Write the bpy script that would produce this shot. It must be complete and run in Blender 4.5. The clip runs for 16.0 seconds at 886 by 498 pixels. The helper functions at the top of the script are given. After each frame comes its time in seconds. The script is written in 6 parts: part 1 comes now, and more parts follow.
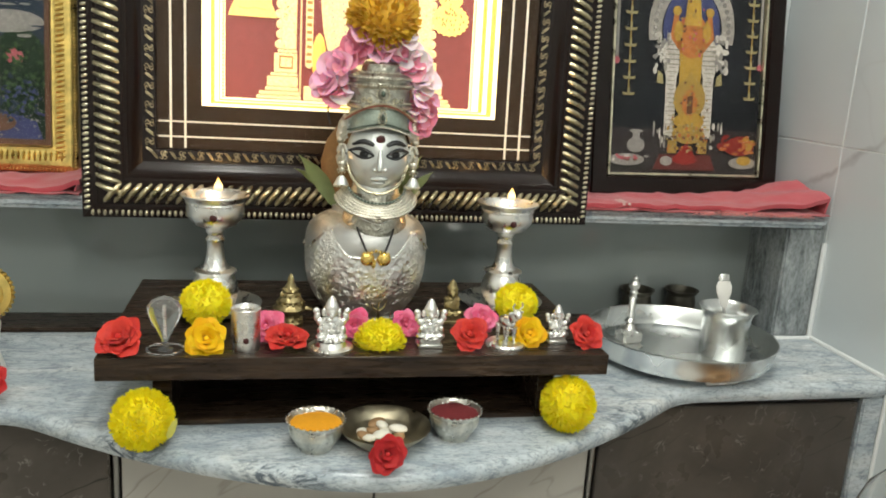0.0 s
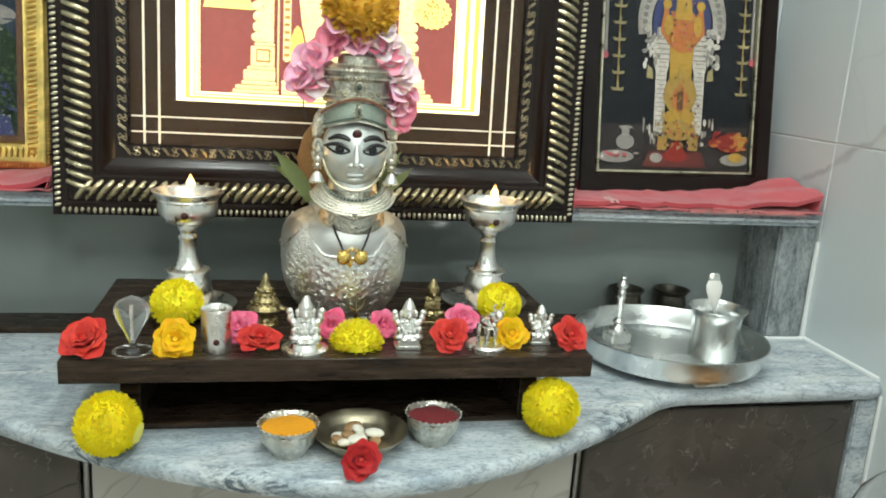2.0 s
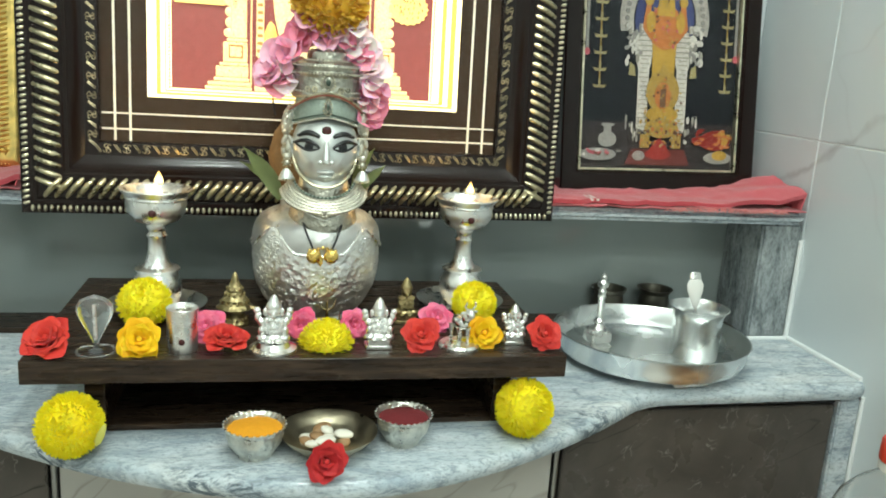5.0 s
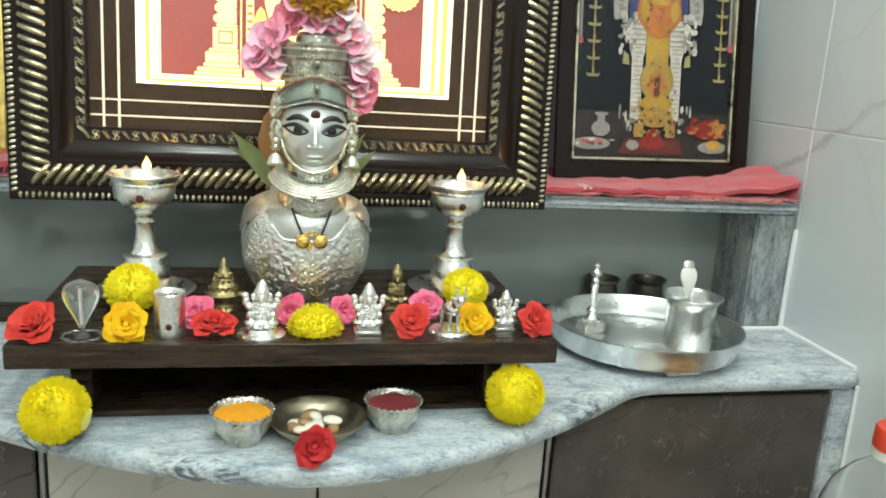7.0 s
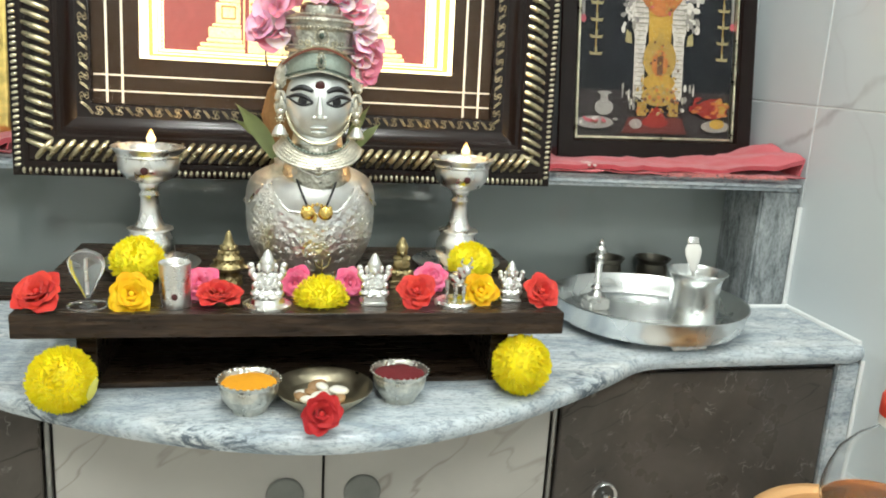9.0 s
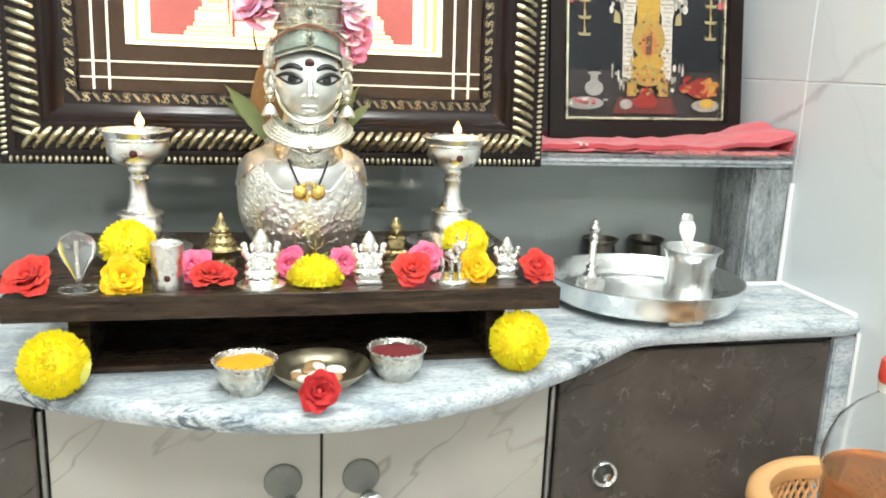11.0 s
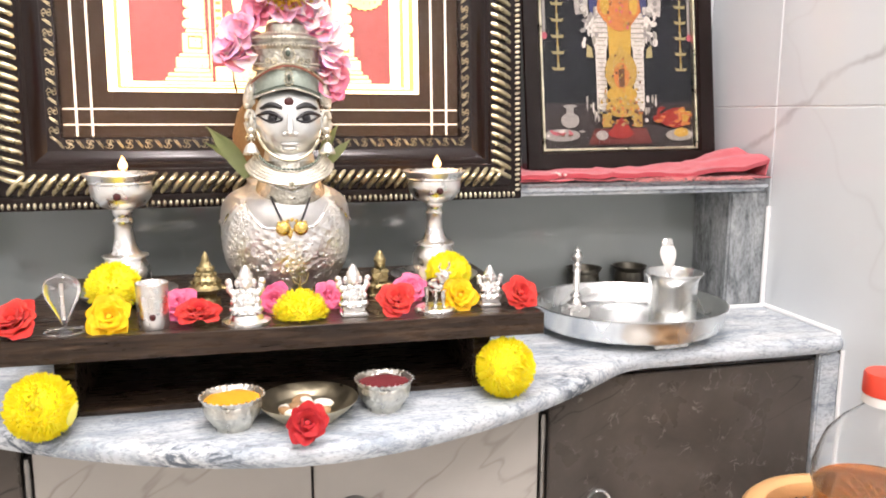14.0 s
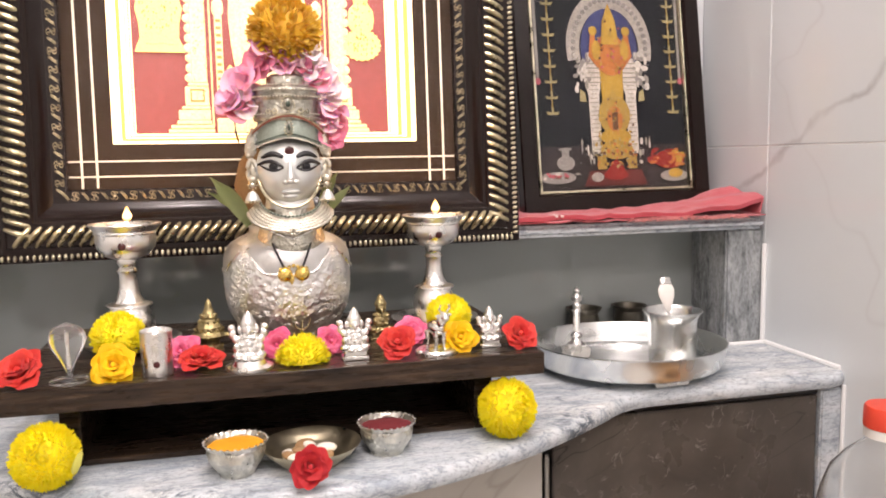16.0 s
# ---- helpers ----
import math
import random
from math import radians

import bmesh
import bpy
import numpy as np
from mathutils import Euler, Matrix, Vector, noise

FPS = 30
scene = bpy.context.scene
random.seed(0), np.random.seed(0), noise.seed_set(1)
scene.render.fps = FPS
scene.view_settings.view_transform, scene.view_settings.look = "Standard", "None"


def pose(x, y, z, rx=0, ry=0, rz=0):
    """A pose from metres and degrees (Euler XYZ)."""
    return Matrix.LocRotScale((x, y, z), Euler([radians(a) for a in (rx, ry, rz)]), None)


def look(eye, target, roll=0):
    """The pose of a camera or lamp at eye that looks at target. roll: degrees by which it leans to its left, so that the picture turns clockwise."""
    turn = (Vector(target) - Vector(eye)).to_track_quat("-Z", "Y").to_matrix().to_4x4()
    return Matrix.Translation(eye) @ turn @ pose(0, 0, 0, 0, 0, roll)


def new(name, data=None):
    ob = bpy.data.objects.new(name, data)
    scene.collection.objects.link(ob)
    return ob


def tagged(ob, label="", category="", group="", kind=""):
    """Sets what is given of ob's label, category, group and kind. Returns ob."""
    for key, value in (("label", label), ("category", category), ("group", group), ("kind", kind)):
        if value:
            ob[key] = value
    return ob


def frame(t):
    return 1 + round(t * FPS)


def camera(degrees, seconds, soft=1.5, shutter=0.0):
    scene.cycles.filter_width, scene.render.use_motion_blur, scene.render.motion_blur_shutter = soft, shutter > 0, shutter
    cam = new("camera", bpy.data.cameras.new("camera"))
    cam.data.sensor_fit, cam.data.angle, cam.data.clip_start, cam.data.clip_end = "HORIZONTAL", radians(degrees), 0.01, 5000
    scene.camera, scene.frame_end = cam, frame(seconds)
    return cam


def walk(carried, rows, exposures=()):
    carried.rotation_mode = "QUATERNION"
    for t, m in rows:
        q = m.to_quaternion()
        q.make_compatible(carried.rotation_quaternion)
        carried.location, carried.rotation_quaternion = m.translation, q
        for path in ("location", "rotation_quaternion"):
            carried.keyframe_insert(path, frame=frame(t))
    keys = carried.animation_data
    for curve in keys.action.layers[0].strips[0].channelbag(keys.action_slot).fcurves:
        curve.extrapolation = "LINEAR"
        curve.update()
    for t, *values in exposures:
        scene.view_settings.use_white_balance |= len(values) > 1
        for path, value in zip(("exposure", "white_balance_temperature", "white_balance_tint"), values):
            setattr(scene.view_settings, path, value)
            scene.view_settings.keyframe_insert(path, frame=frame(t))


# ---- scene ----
cam = camera(57.7, 16.0, 1.9)
PATH = [
    (0, (-0.087, -0.734, 1.165), (0.314, 1.173, 0.713), 3.8),
    (0.5, (-0.083, -0.731, 1.164), (0.319, 1.176, 0.713), 3.8),
    (1, (-0.078, -0.725, 1.162), (0.326, 1.181, 0.712), 3.8),
    (1.5, (-0.071, -0.718, 1.161), (0.333, 1.188, 0.708), 3.8),
    (2, (-0.062, -0.714, 1.159), (0.341, 1.192, 0.707), 3.8),
    (2.5, (-0.057, -0.712, 1.159), (0.348, 1.193, 0.706), 3.8),
    (3, (-0.05, -0.71, 1.158), (0.355, 1.196, 0.705), 3.8),
    (3.5, (-0.045, -0.708, 1.157), (0.36, 1.198, 0.706), 3.8),
    (4, (-0.041, -0.708, 1.157), (0.364, 1.198, 0.706), 3.8),
    (6.5, (-0.024, -0.708, 1.148), (0.383, 1.197, 0.695), 3.8),
    (7, (-0.023, -0.707, 1.142), (0.385, 1.198, 0.689), 3.8),
    (7.5, (-0.024, -0.708, 1.134), (0.386, 1.197, 0.682), 3.7),
    (8, (-0.025, -0.709, 1.125), (0.385, 1.196, 0.675), 3.6),
    (8.5, (-0.027, -0.709, 1.12), (0.383, 1.196, 0.668), 3.6),
    (9, (-0.028, -0.711, 1.114), (0.381, 1.193, 0.66), 3.5),
    (11.5, (-0.032, -0.71, 1.083), (0.411, 1.19, 0.644), 1.9),
    (12, (-0.033, -0.713, 1.079), (0.42, 1.188, 0.656), 1.5),
    (12.5, (-0.029, -0.715, 1.078), (0.428, 1.188, 0.665), 1.2),
    (13, (-0.025, -0.716, 1.076), (0.43, 1.191, 0.684), 1.0),
    (13.5, (-0.026, -0.718, 1.076), (0.429, 1.195, 0.712), 0.7),
    (14, (-0.027, -0.724, 1.075), (0.434, 1.194, 0.74), 0.2),
    (14.5, (-0.027, -0.728, 1.075), (0.436, 1.192, 0.759), -0.1),
    (15, (-0.027, -0.733, 1.074), (0.435, 1.192, 0.791), -0.5),
    (15.5, (-0.028, -0.735, 1.073), (0.436, 1.194, 0.822), -0.7),
    (16, (-0.027, -0.737, 1.074), (0.433, 1.197, 0.851), -1.0),
]
EXPOSURES = [(0.0, -0.63, 7250, 7), (2.0, -0.49, 6720, 0), (3.5, -0.44, 6660, -6), (7.0, -0.35, 6760, -1), (9.0, -0.20, 6870, 5), (12.0, 0.44, 6900, 8), (13.3, 0.46, 6820, 9), (14.0, 0.32, 7250, 25), (14.5, 0.22, 7400, 28), (15.3, -0.05, 7600, 29), (16.0, -0.10, 7700, 29)]
walk(cam, [(t, look(eye, target, roll)) for t, eye, target, roll in PATH], EXPOSURES)

# ---- world, lights ----
world = bpy.data.worlds.new("room_air")
scene.world = world
world.use_nodes = True
world.node_tree.nodes["Background"].inputs[0].default_value = (0.75, 0.85, 1.0, 1)
world.node_tree.nodes["Background"].inputs[1].default_value = 0.05


def area_lamp(name, m, sx, sy, watts, colour):
    d = bpy.data.lights.new(name, "AREA")
    d.shape, d.size, d.size_y, d.energy, d.color = "RECTANGLE", sx, sy, watts, colour
    ob = new(name, d)
    ob.matrix_world = m
    return ob


CEIL = 2.62
DOWNLIGHTS = [(-0.14, -0.30), (0.34, -0.30), (-0.14, -0.72), (0.34, -0.72)]
for lx, ly in DOWNLIGHTS:
    area_lamp("downlight_light", pose(lx, ly, CEIL - 0.05), 0.13, 0.13, 6.5, (0.93, 0.98, 1.0))
for lx, ly in DOWNLIGHTS:
    area_lamp("downlight_light", pose(lx, ly - 1.6, CEIL - 0.05), 0.13, 0.13, 10.4, (0.93, 0.98, 1.0))
# Long narrow fill added from the left; no fixture hangs there.
area_lamp("tube_lamp_light", look((-0.72, -1.0, 2.15), (0.2, 0.1, 1.0)), 1.1, 0.05, 3.0, (0.9, 0.97, 1.0))


def flame_lamp(x, y, z):
    d = bpy.data.lights.new("flame_light", "POINT")
    d.energy, d.color, d.shadow_soft_size = 0.23, (1.0, 0.55, 0.20), 0.006
    new("flame_light", d).location = (x, y, z)


# ---- materials ----
def mk(name, rough=0.5, metal=0.0, base=(0.5, 0.5, 0.5)):
    m = bpy.data.materials.new(name)
    m.use_nodes = True
    b = m.node_tree.nodes["Principled BSDF"]
    b.inputs["Base Color"].default_value = (*base, 1)
    b.inputs["Roughness"].default_value = rough
    b.inputs["Metallic"].default_value = metal
    return m, m.node_tree, b


def coords(nt, scale=(1, 1, 1), turn=(0, 0, 0), world_space=False):
    n = nt.nodes.new("ShaderNodeMapping")
    if world_space:
        src = nt.nodes.new("ShaderNodeNewGeometry").outputs["Position"]
    else:
        src = nt.nodes.new("ShaderNodeTexCoord").outputs["Object"]
    nt.links.new(src, n.inputs["Vector"])
    n.inputs["Scale"].default_value = scale
    n.inputs["Rotation"].default_value = turn
    return n.outputs["Vector"]


def noise_of(nt, vec, scale, detail=4, rough=0.55, warp=0.0):
    n = nt.nodes.new("ShaderNodeTexNoise")
    n.inputs["Scale"].default_value = scale
    n.inputs["Detail"].default_value = detail
    n.inputs["Roughness"].default_value = rough
    n.inputs["Distortion"].default_value = warp
    nt.links.new(vec, n.inputs["Vector"])
    return n.outputs["Fac"]


def ramp(nt, fac, *stops):
    r = nt.nodes.new("ShaderNodeValToRGB")
    while len(r.color_ramp.elements) < len(stops):
        r.color_ramp.elements.new(0.5)
    for e, (p, c) in zip(r.color_ramp.elements, stops):
        e.position = p
        e.color = (*c, 1) if len(c) == 3 else c
    nt.links.new(fac, r.inputs["Fac"])
    return r.outputs["Color"]


def mix(nt, fac, a, b, how="MIX"):
    n = nt.nodes.new("ShaderNodeMix")
    n.data_type, n.blend_type = "RGBA", how
    for s, v in ((n.inputs[0], fac), (n.inputs[6], a), (n.inputs[7], b)):
        if isinstance(v, (int, float)):
            s.default_value = v
        elif isinstance(v, tuple):
            s.default_value = (*v, 1)
        else:
            nt.links.new(v, s)
    return n.outputs[2]


def bump(nt, b, height, strength, distance=0.001):
    n = nt.nodes.new("ShaderNodeBump")
    n.inputs["Strength"].default_value = strength
    n.inputs["Distance"].default_value = distance
    nt.links.new(height, n.inputs["Height"])
    nt.links.new(n.outputs["Normal"], b.inputs["Normal"])


def vary_rough(nt, b, fac, lo, hi):
    r = ramp(nt, fac, (0.3, (lo,) * 3), (0.7, (hi,) * 3))
    nt.links.new(r, b.inputs["Roughness"])


def mat_granite():
    m, nt, b = mk("white_blue_granite", 0.22)
    v = coords(nt, (1, 3.2, 3.2), (0, 0, radians(14)), True)
    veil = ramp(nt, noise_of(nt, v, 9, 6, 0.65, 0.6), (0.3, (0.30, 0.36, 0.41)), (0.5, (0.50, 0.55, 0.585)), (0.72, (0.66, 0.68, 0.67)))
    streak = ramp(nt, noise_of(nt, coords(nt, (1, 5, 5), (0, 0, radians(10)), True), 16, 8, 0.72, 1.0), (0.31, (0.0,) * 3), (0.47, (1.0,) * 3))
    speck = ramp(nt, noise_of(nt, coords(nt, (1, 2.2, 2.2), (0, 0, 0), True), 150, 3, 0.7), (0.36, (0.3,) * 3), (0.5, (1.0,) * 3))
    c = mix(nt, streak, (0.20, 0.235, 0.27), veil)
    gate = ramp(nt, noise_of(nt, coords(nt, (1, 1.6, 1.6), (0, 0, 0), True), 7, 2), (0.50, (0.0,) * 3), (0.62, (1.0,) * 3))
    dark = mix(nt, gate, (1, 1, 1), veins(nt, coords(nt, (1, 2.4, 2.4), (0, 0, radians(18)), True), 17, 0.032, 1.2))
    c = mix(nt, dark, (0.33, 0.37, 0.41), c)
    blot = ramp(nt, noise_of(nt, coords(nt, (1, 1.4, 1.4), (0, 0, 0.3), True), 26, 9, 0.78, 0.6), (0.37, (0.0,) * 3), (0.46, (1.0,) * 3))
    c = mix(nt, blot, (0.27, 0.31, 0.345), c)
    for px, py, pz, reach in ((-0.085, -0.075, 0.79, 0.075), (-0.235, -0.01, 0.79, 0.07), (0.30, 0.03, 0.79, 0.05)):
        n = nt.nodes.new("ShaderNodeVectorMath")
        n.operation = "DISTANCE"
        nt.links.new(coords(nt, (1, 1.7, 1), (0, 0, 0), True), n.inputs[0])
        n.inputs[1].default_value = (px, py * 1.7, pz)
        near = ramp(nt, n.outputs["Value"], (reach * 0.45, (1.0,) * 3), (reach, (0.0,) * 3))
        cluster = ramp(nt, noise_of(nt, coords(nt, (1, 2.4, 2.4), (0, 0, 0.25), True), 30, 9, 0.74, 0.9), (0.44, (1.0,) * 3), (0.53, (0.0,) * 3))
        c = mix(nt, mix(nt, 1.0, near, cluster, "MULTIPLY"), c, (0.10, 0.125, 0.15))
    c = mix(nt, 0.6, c, mix(nt, speck, (0.10, 0.12, 0.14), c))
    nt.links.new(c, b.inputs["Base Color"])
    vary_rough(nt, b, noise_of(nt, v, 30), 0.14, 0.3)
    return m


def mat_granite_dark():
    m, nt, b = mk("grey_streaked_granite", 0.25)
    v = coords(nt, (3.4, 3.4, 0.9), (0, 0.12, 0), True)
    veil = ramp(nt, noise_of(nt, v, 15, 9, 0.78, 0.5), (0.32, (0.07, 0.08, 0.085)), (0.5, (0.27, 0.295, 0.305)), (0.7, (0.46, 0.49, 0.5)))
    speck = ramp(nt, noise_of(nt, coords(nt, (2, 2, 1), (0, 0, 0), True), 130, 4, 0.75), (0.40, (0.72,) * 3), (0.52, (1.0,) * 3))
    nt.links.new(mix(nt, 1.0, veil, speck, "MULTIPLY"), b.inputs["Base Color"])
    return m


def veins(nt, v, scale, width, warp=1.5):
    """Thin winding lines: 0 on the line, 1 off it."""
    n = nt.nodes.new("ShaderNodeMath")
    n.operation = "SUBTRACT"
    nt.links.new(noise_of(nt, v, scale, 4, 0.5, warp), n.inputs[0])
    n.inputs[1].default_value = 0.5
    a = nt.nodes.new("ShaderNodeMath")
    a.operation = "ABSOLUTE"
    nt.links.new(n.outputs[0], a.inputs[0])
    return ramp(nt, a.outputs[0], (0.0, (0,) * 3), (width, (1,) * 3))


def drawn(nt, turn, scale):
    """World coordinates turned about y and then drawn out along one axis."""
    n = nt.nodes.new("ShaderNodeMapping")
    nt.links.new(coords(nt, (1, 1, 1), (0, turn, 0), True), n.inputs["Vector"])
    n.inputs["Scale"].default_value = scale
    return n.outputs["Vector"]


def mat_marble(name, base, shade, vein, rough, scale=3.0, width=0.012, turn=0.6, slant=None):
    m, nt, b = mk(name, rough)
    v = coords(nt, (1, 1, 1), (0, 0.5, turn), True)
    body = mix(nt, noise_of(nt, v, scale * 1.7, 5, 0.6, 0.5), shade, base)
    gate = ramp(nt, noise_of(nt, v, scale * 0.9, 2), (0.42, (0.0,) * 3), (0.6, (1.0,) * 3))
    line = mix(nt, gate, veins(nt, v if slant is None else drawn(nt, slant, (0.5, 1, 2.0)), scale, width, 0.5 if slant is None else 0.1), (1, 1, 1))
    nt.links.new(mix(nt, line, vein, body), b.inputs["Base Color"])
    b.inputs["Coat Weight"].default_value = 0.3
    b.inputs["Coat Roughness"].default_value = 0.08
    return m


def mat_dark_marble():
    m, nt, b = mk("dark_brown_marble", 0.3)
    b.inputs["Specular IOR Level"].default_value = 0.28
    v = coords(nt, (1, 1, 1), (0.3, 0.4, 0.2), True)
    body = ramp(nt, noise_of(nt, v, 7, 6, 0.65, 0.4), (0.3, (0.049, 0.042, 0.037)), (0.7, (0.106, 0.091, 0.079)))
    dark = veins(nt, drawn(nt, 0.45, (0.45, 1, 2.0)), 5.0, 0.0045, 0.08)
    gate = ramp(nt, noise_of(nt, v, 9, 2), (0.46, (1.0,) * 3), (0.56, (0.0,) * 3))
    body = mix(nt, mix(nt, gate, dark, (1, 1, 1)), (0.028, 0.022, 0.02), body)
    pale = veins(nt, drawn(nt, 0.9, (1, 1, 1.3)), 46, 0.022, 0.5)
    gate2 = ramp(nt, noise_of(nt, v, 34, 3), (0.54, (0.0,) * 3), (0.66, (0.75,) * 3))
    line = mix(nt, gate2, (1, 1, 1), pale)
    nt.links.new(mix(nt, line, (0.27, 0.25, 0.23), body), b.inputs["Base Color"])
    vary_rough(nt, b, noise_of(nt, v, 18), 0.22, 0.42)
    return m


def mat_wood():
    m, nt, b = mk("dark_wenge_laminate", 0.3)
    v = coords(nt, (1, 14, 14))
    grain = noise_of(nt, v, 13, 6, 0.68, 0.5)
    c = ramp(nt, grain, (0.32, (0.009, 0.006, 0.005)), (0.5, (0.029, 0.018, 0.012)), (0.68, (0.075, 0.047, 0.030)))
    b.inputs["Specular IOR Level"].default_value = 0.28
    nt.links.new(c, b.inputs["Base Color"])
    vary_rough(nt, b, noise_of(nt, coords(nt, (1, 6, 6)), 30), 0.22, 0.36)
    bump(nt, b, grain, 0.15, 0.0006)
    return m


def mat_metal(name, base, rough, relief=0.0, scale=160, dull=0.6):
    m, nt, b = mk(name, rough, 1.0, base)
    v = coords(nt)
    n = noise_of(nt, v, scale * 0.35, 5, 0.6)
    c = mix(nt, ramp(nt, n, (0.35, (0,) * 3), (0.65, (1,) * 3)), tuple(x * dull for x in base), base)
    nt.links.new(c, b.inputs["Base Color"])
    vary_rough(nt, b, n, rough * 0.75, min(1, rough * 1.4))
    if relief:
        vo = nt.nodes.new("ShaderNodeTexVoronoi")
        vo.feature = "SMOOTH_F1"
        vo.inputs["Scale"].default_value = scale
        nt.links.new(v, vo.inputs["Vector"])
        bump(nt, b, vo.outputs["Distance"], relief, 0.004)
    return m


def mat_brushed():
    m, nt, b = mk("brushed_steel", 0.3, 1.0, (0.7, 0.72, 0.72))
    n = noise_of(nt, coords(nt), 9, 3)
    vary_rough(nt, b, n, 0.25, 0.29)
    big = noise_of(nt, coords(nt), 24, 4)
    nt.links.new(ramp(nt, big, (0.3, (0.72, 0.74, 0.74)), (0.7, (0.84, 0.86, 0.85))), b.inputs["Base Color"])
    b.inputs["Anisotropic"].default_value = 0.15
    return m


def mat_petal(name, lo, hi, sss=0.55, rough=0.55):
    m, nt, b = mk(name, rough)
    g = nt.nodes.new("ShaderNodeNewGeometry")
    o = nt.nodes.new("ShaderNodeObjectInfo")
    s = nt.nodes.new("ShaderNodeMath")
    s.operation = "ADD"
    nt.links.new(g.outputs["Random Per Island"], s.inputs[0])
    nt.links.new(o.outputs["Random"], s.inputs[1])
    f = nt.nodes.new("ShaderNodeMath")
    f.operation = "FRACT"
    nt.links.new(s.outputs[0], f.inputs[0])
    fine = noise_of(nt, coords(nt), 130, 4)
    c = mix(nt, f.outputs[0], lo, hi)
    c = mix(nt, 0.22, c, ramp(nt, fine, (0.3, lo), (0.7, hi)))
    nt.links.new(c, b.inputs["Base Color"])
    b.inputs["Subsurface Weight"].default_value = sss
    b.inputs["Subsurface Radius"].default_value = (0.008, 0.006, 0.002)
    b.inputs["Subsurface Scale"].default_value = 0.5
    b.inputs["Sheen Weight"].default_value = 0.08
    thin = nt.nodes.new("ShaderNodeBsdfTranslucent")
    nt.links.new(c, thin.inputs["Color"])
    both = nt.nodes.new("ShaderNodeMixShader")
    both.inputs[0].default_value = 0.08
    nt.links.new(b.outputs[0], both.inputs[1])
    nt.links.new(thin.outputs[0], both.inputs[2])
    nt.links.new(both.outputs[0], nt.nodes["Material Output"].inputs["Surface"])
    b.inputs["Specular IOR Level"].default_value = 0.25
    bump(nt, b, fine, 0.2, 0.0008)
    return m


def mat_plain(name, base, rough, metal=0.0, amount=0.25, scale=60, relief=0.1):
    m, nt, b = mk(name, rough, metal, base)
    v = coords(nt)
    n = noise_of(nt, v, scale, 5, 0.6)
    n2 = noise_of(nt, v, scale * 0.16, 3)
    c = mix(nt, n, tuple(x * (1 - amount) for x in base), tuple(min(1, x * (1 + amount * 0.6)) for x in base))
    c = mix(nt, 0.35, c, mix(nt, n2, tuple(x * (1 - amount) for x in base), base))
    nt.links.new(c, b.inputs["Base Color"])
    vary_rough(nt, b, n2, max(0.02, rough * 0.85), min(1, rough * 1.2))
    if relief:
        bump(nt, b, n, relief, 0.0008)
    return m


def mat_lit(name, base, strength, scale=90, amount=0.35):
    """Translucent print with lamps behind it."""
    m, nt, b = mk(name, 0.35, 0, base)
    n = noise_of(nt, coords(nt), scale, 4, 0.65)
    c = mix(nt, n, tuple(x * (1 - amount) for x in base), base)
    nt.links.new(c, b.inputs["Base Color"])
    nt.links.new(c, b.inputs["Emission Color"])
    b.inputs["Emission Strength"].default_value = strength
    return m


def mat_glass(name, tint=(1, 1, 1), rough=0.0, ior=1.45):
    m, nt, b = mk(name, rough, 0, tint)
    b.inputs["Transmission Weight"].default_value = 1.0
    b.inputs["IOR"].default_value = ior
    return m


def mat_cloth(name, base, stripe):
    m, nt, b = mk(name, 0.85)
    w = nt.nodes.new("ShaderNodeTexWave")
    w.inputs["Scale"].default_value = 420
    nt.links.new(coords(nt), w.inputs["Vector"])
    n = noise_of(nt, coords(nt), 26, 5)
    c = mix(nt, n, tuple(x * 0.75 for x in base), tuple(min(1, x * 1.15) for x in base))
    c = mix(nt, 0.14, c, mix(nt, w.outputs["Fac"], base, stripe))
    nt.links.new(c, b.inputs["Base Color"])
    b.inputs["Sheen Weight"].default_value = 0.4
    bump(nt, b, w.outputs["Fac"], 0.25, 0.0004)
    return m


GRANITE, GRANITE_DARK, WOOD = mat_granite(), mat_granite_dark(), mat_wood()
PALE_MARBLE = mat_marble("pale_grey_marble", (0.50, 0.475, 0.43), (0.38, 0.365, 0.34), (0.31, 0.285, 0.25), 0.16, 4.2, 0.009, 0.3, 0.7)
TILE = mat_marble("pale_blue_grey_tile", (0.70, 0.74, 0.76), (0.63, 0.68, 0.70), (0.60, 0.63, 0.65), 0.09, 1.3, 0.005, 0.6)
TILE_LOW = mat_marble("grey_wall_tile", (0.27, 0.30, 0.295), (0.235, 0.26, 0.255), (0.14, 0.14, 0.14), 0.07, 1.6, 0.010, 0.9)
DARK_MARBLE = mat_dark_marble()


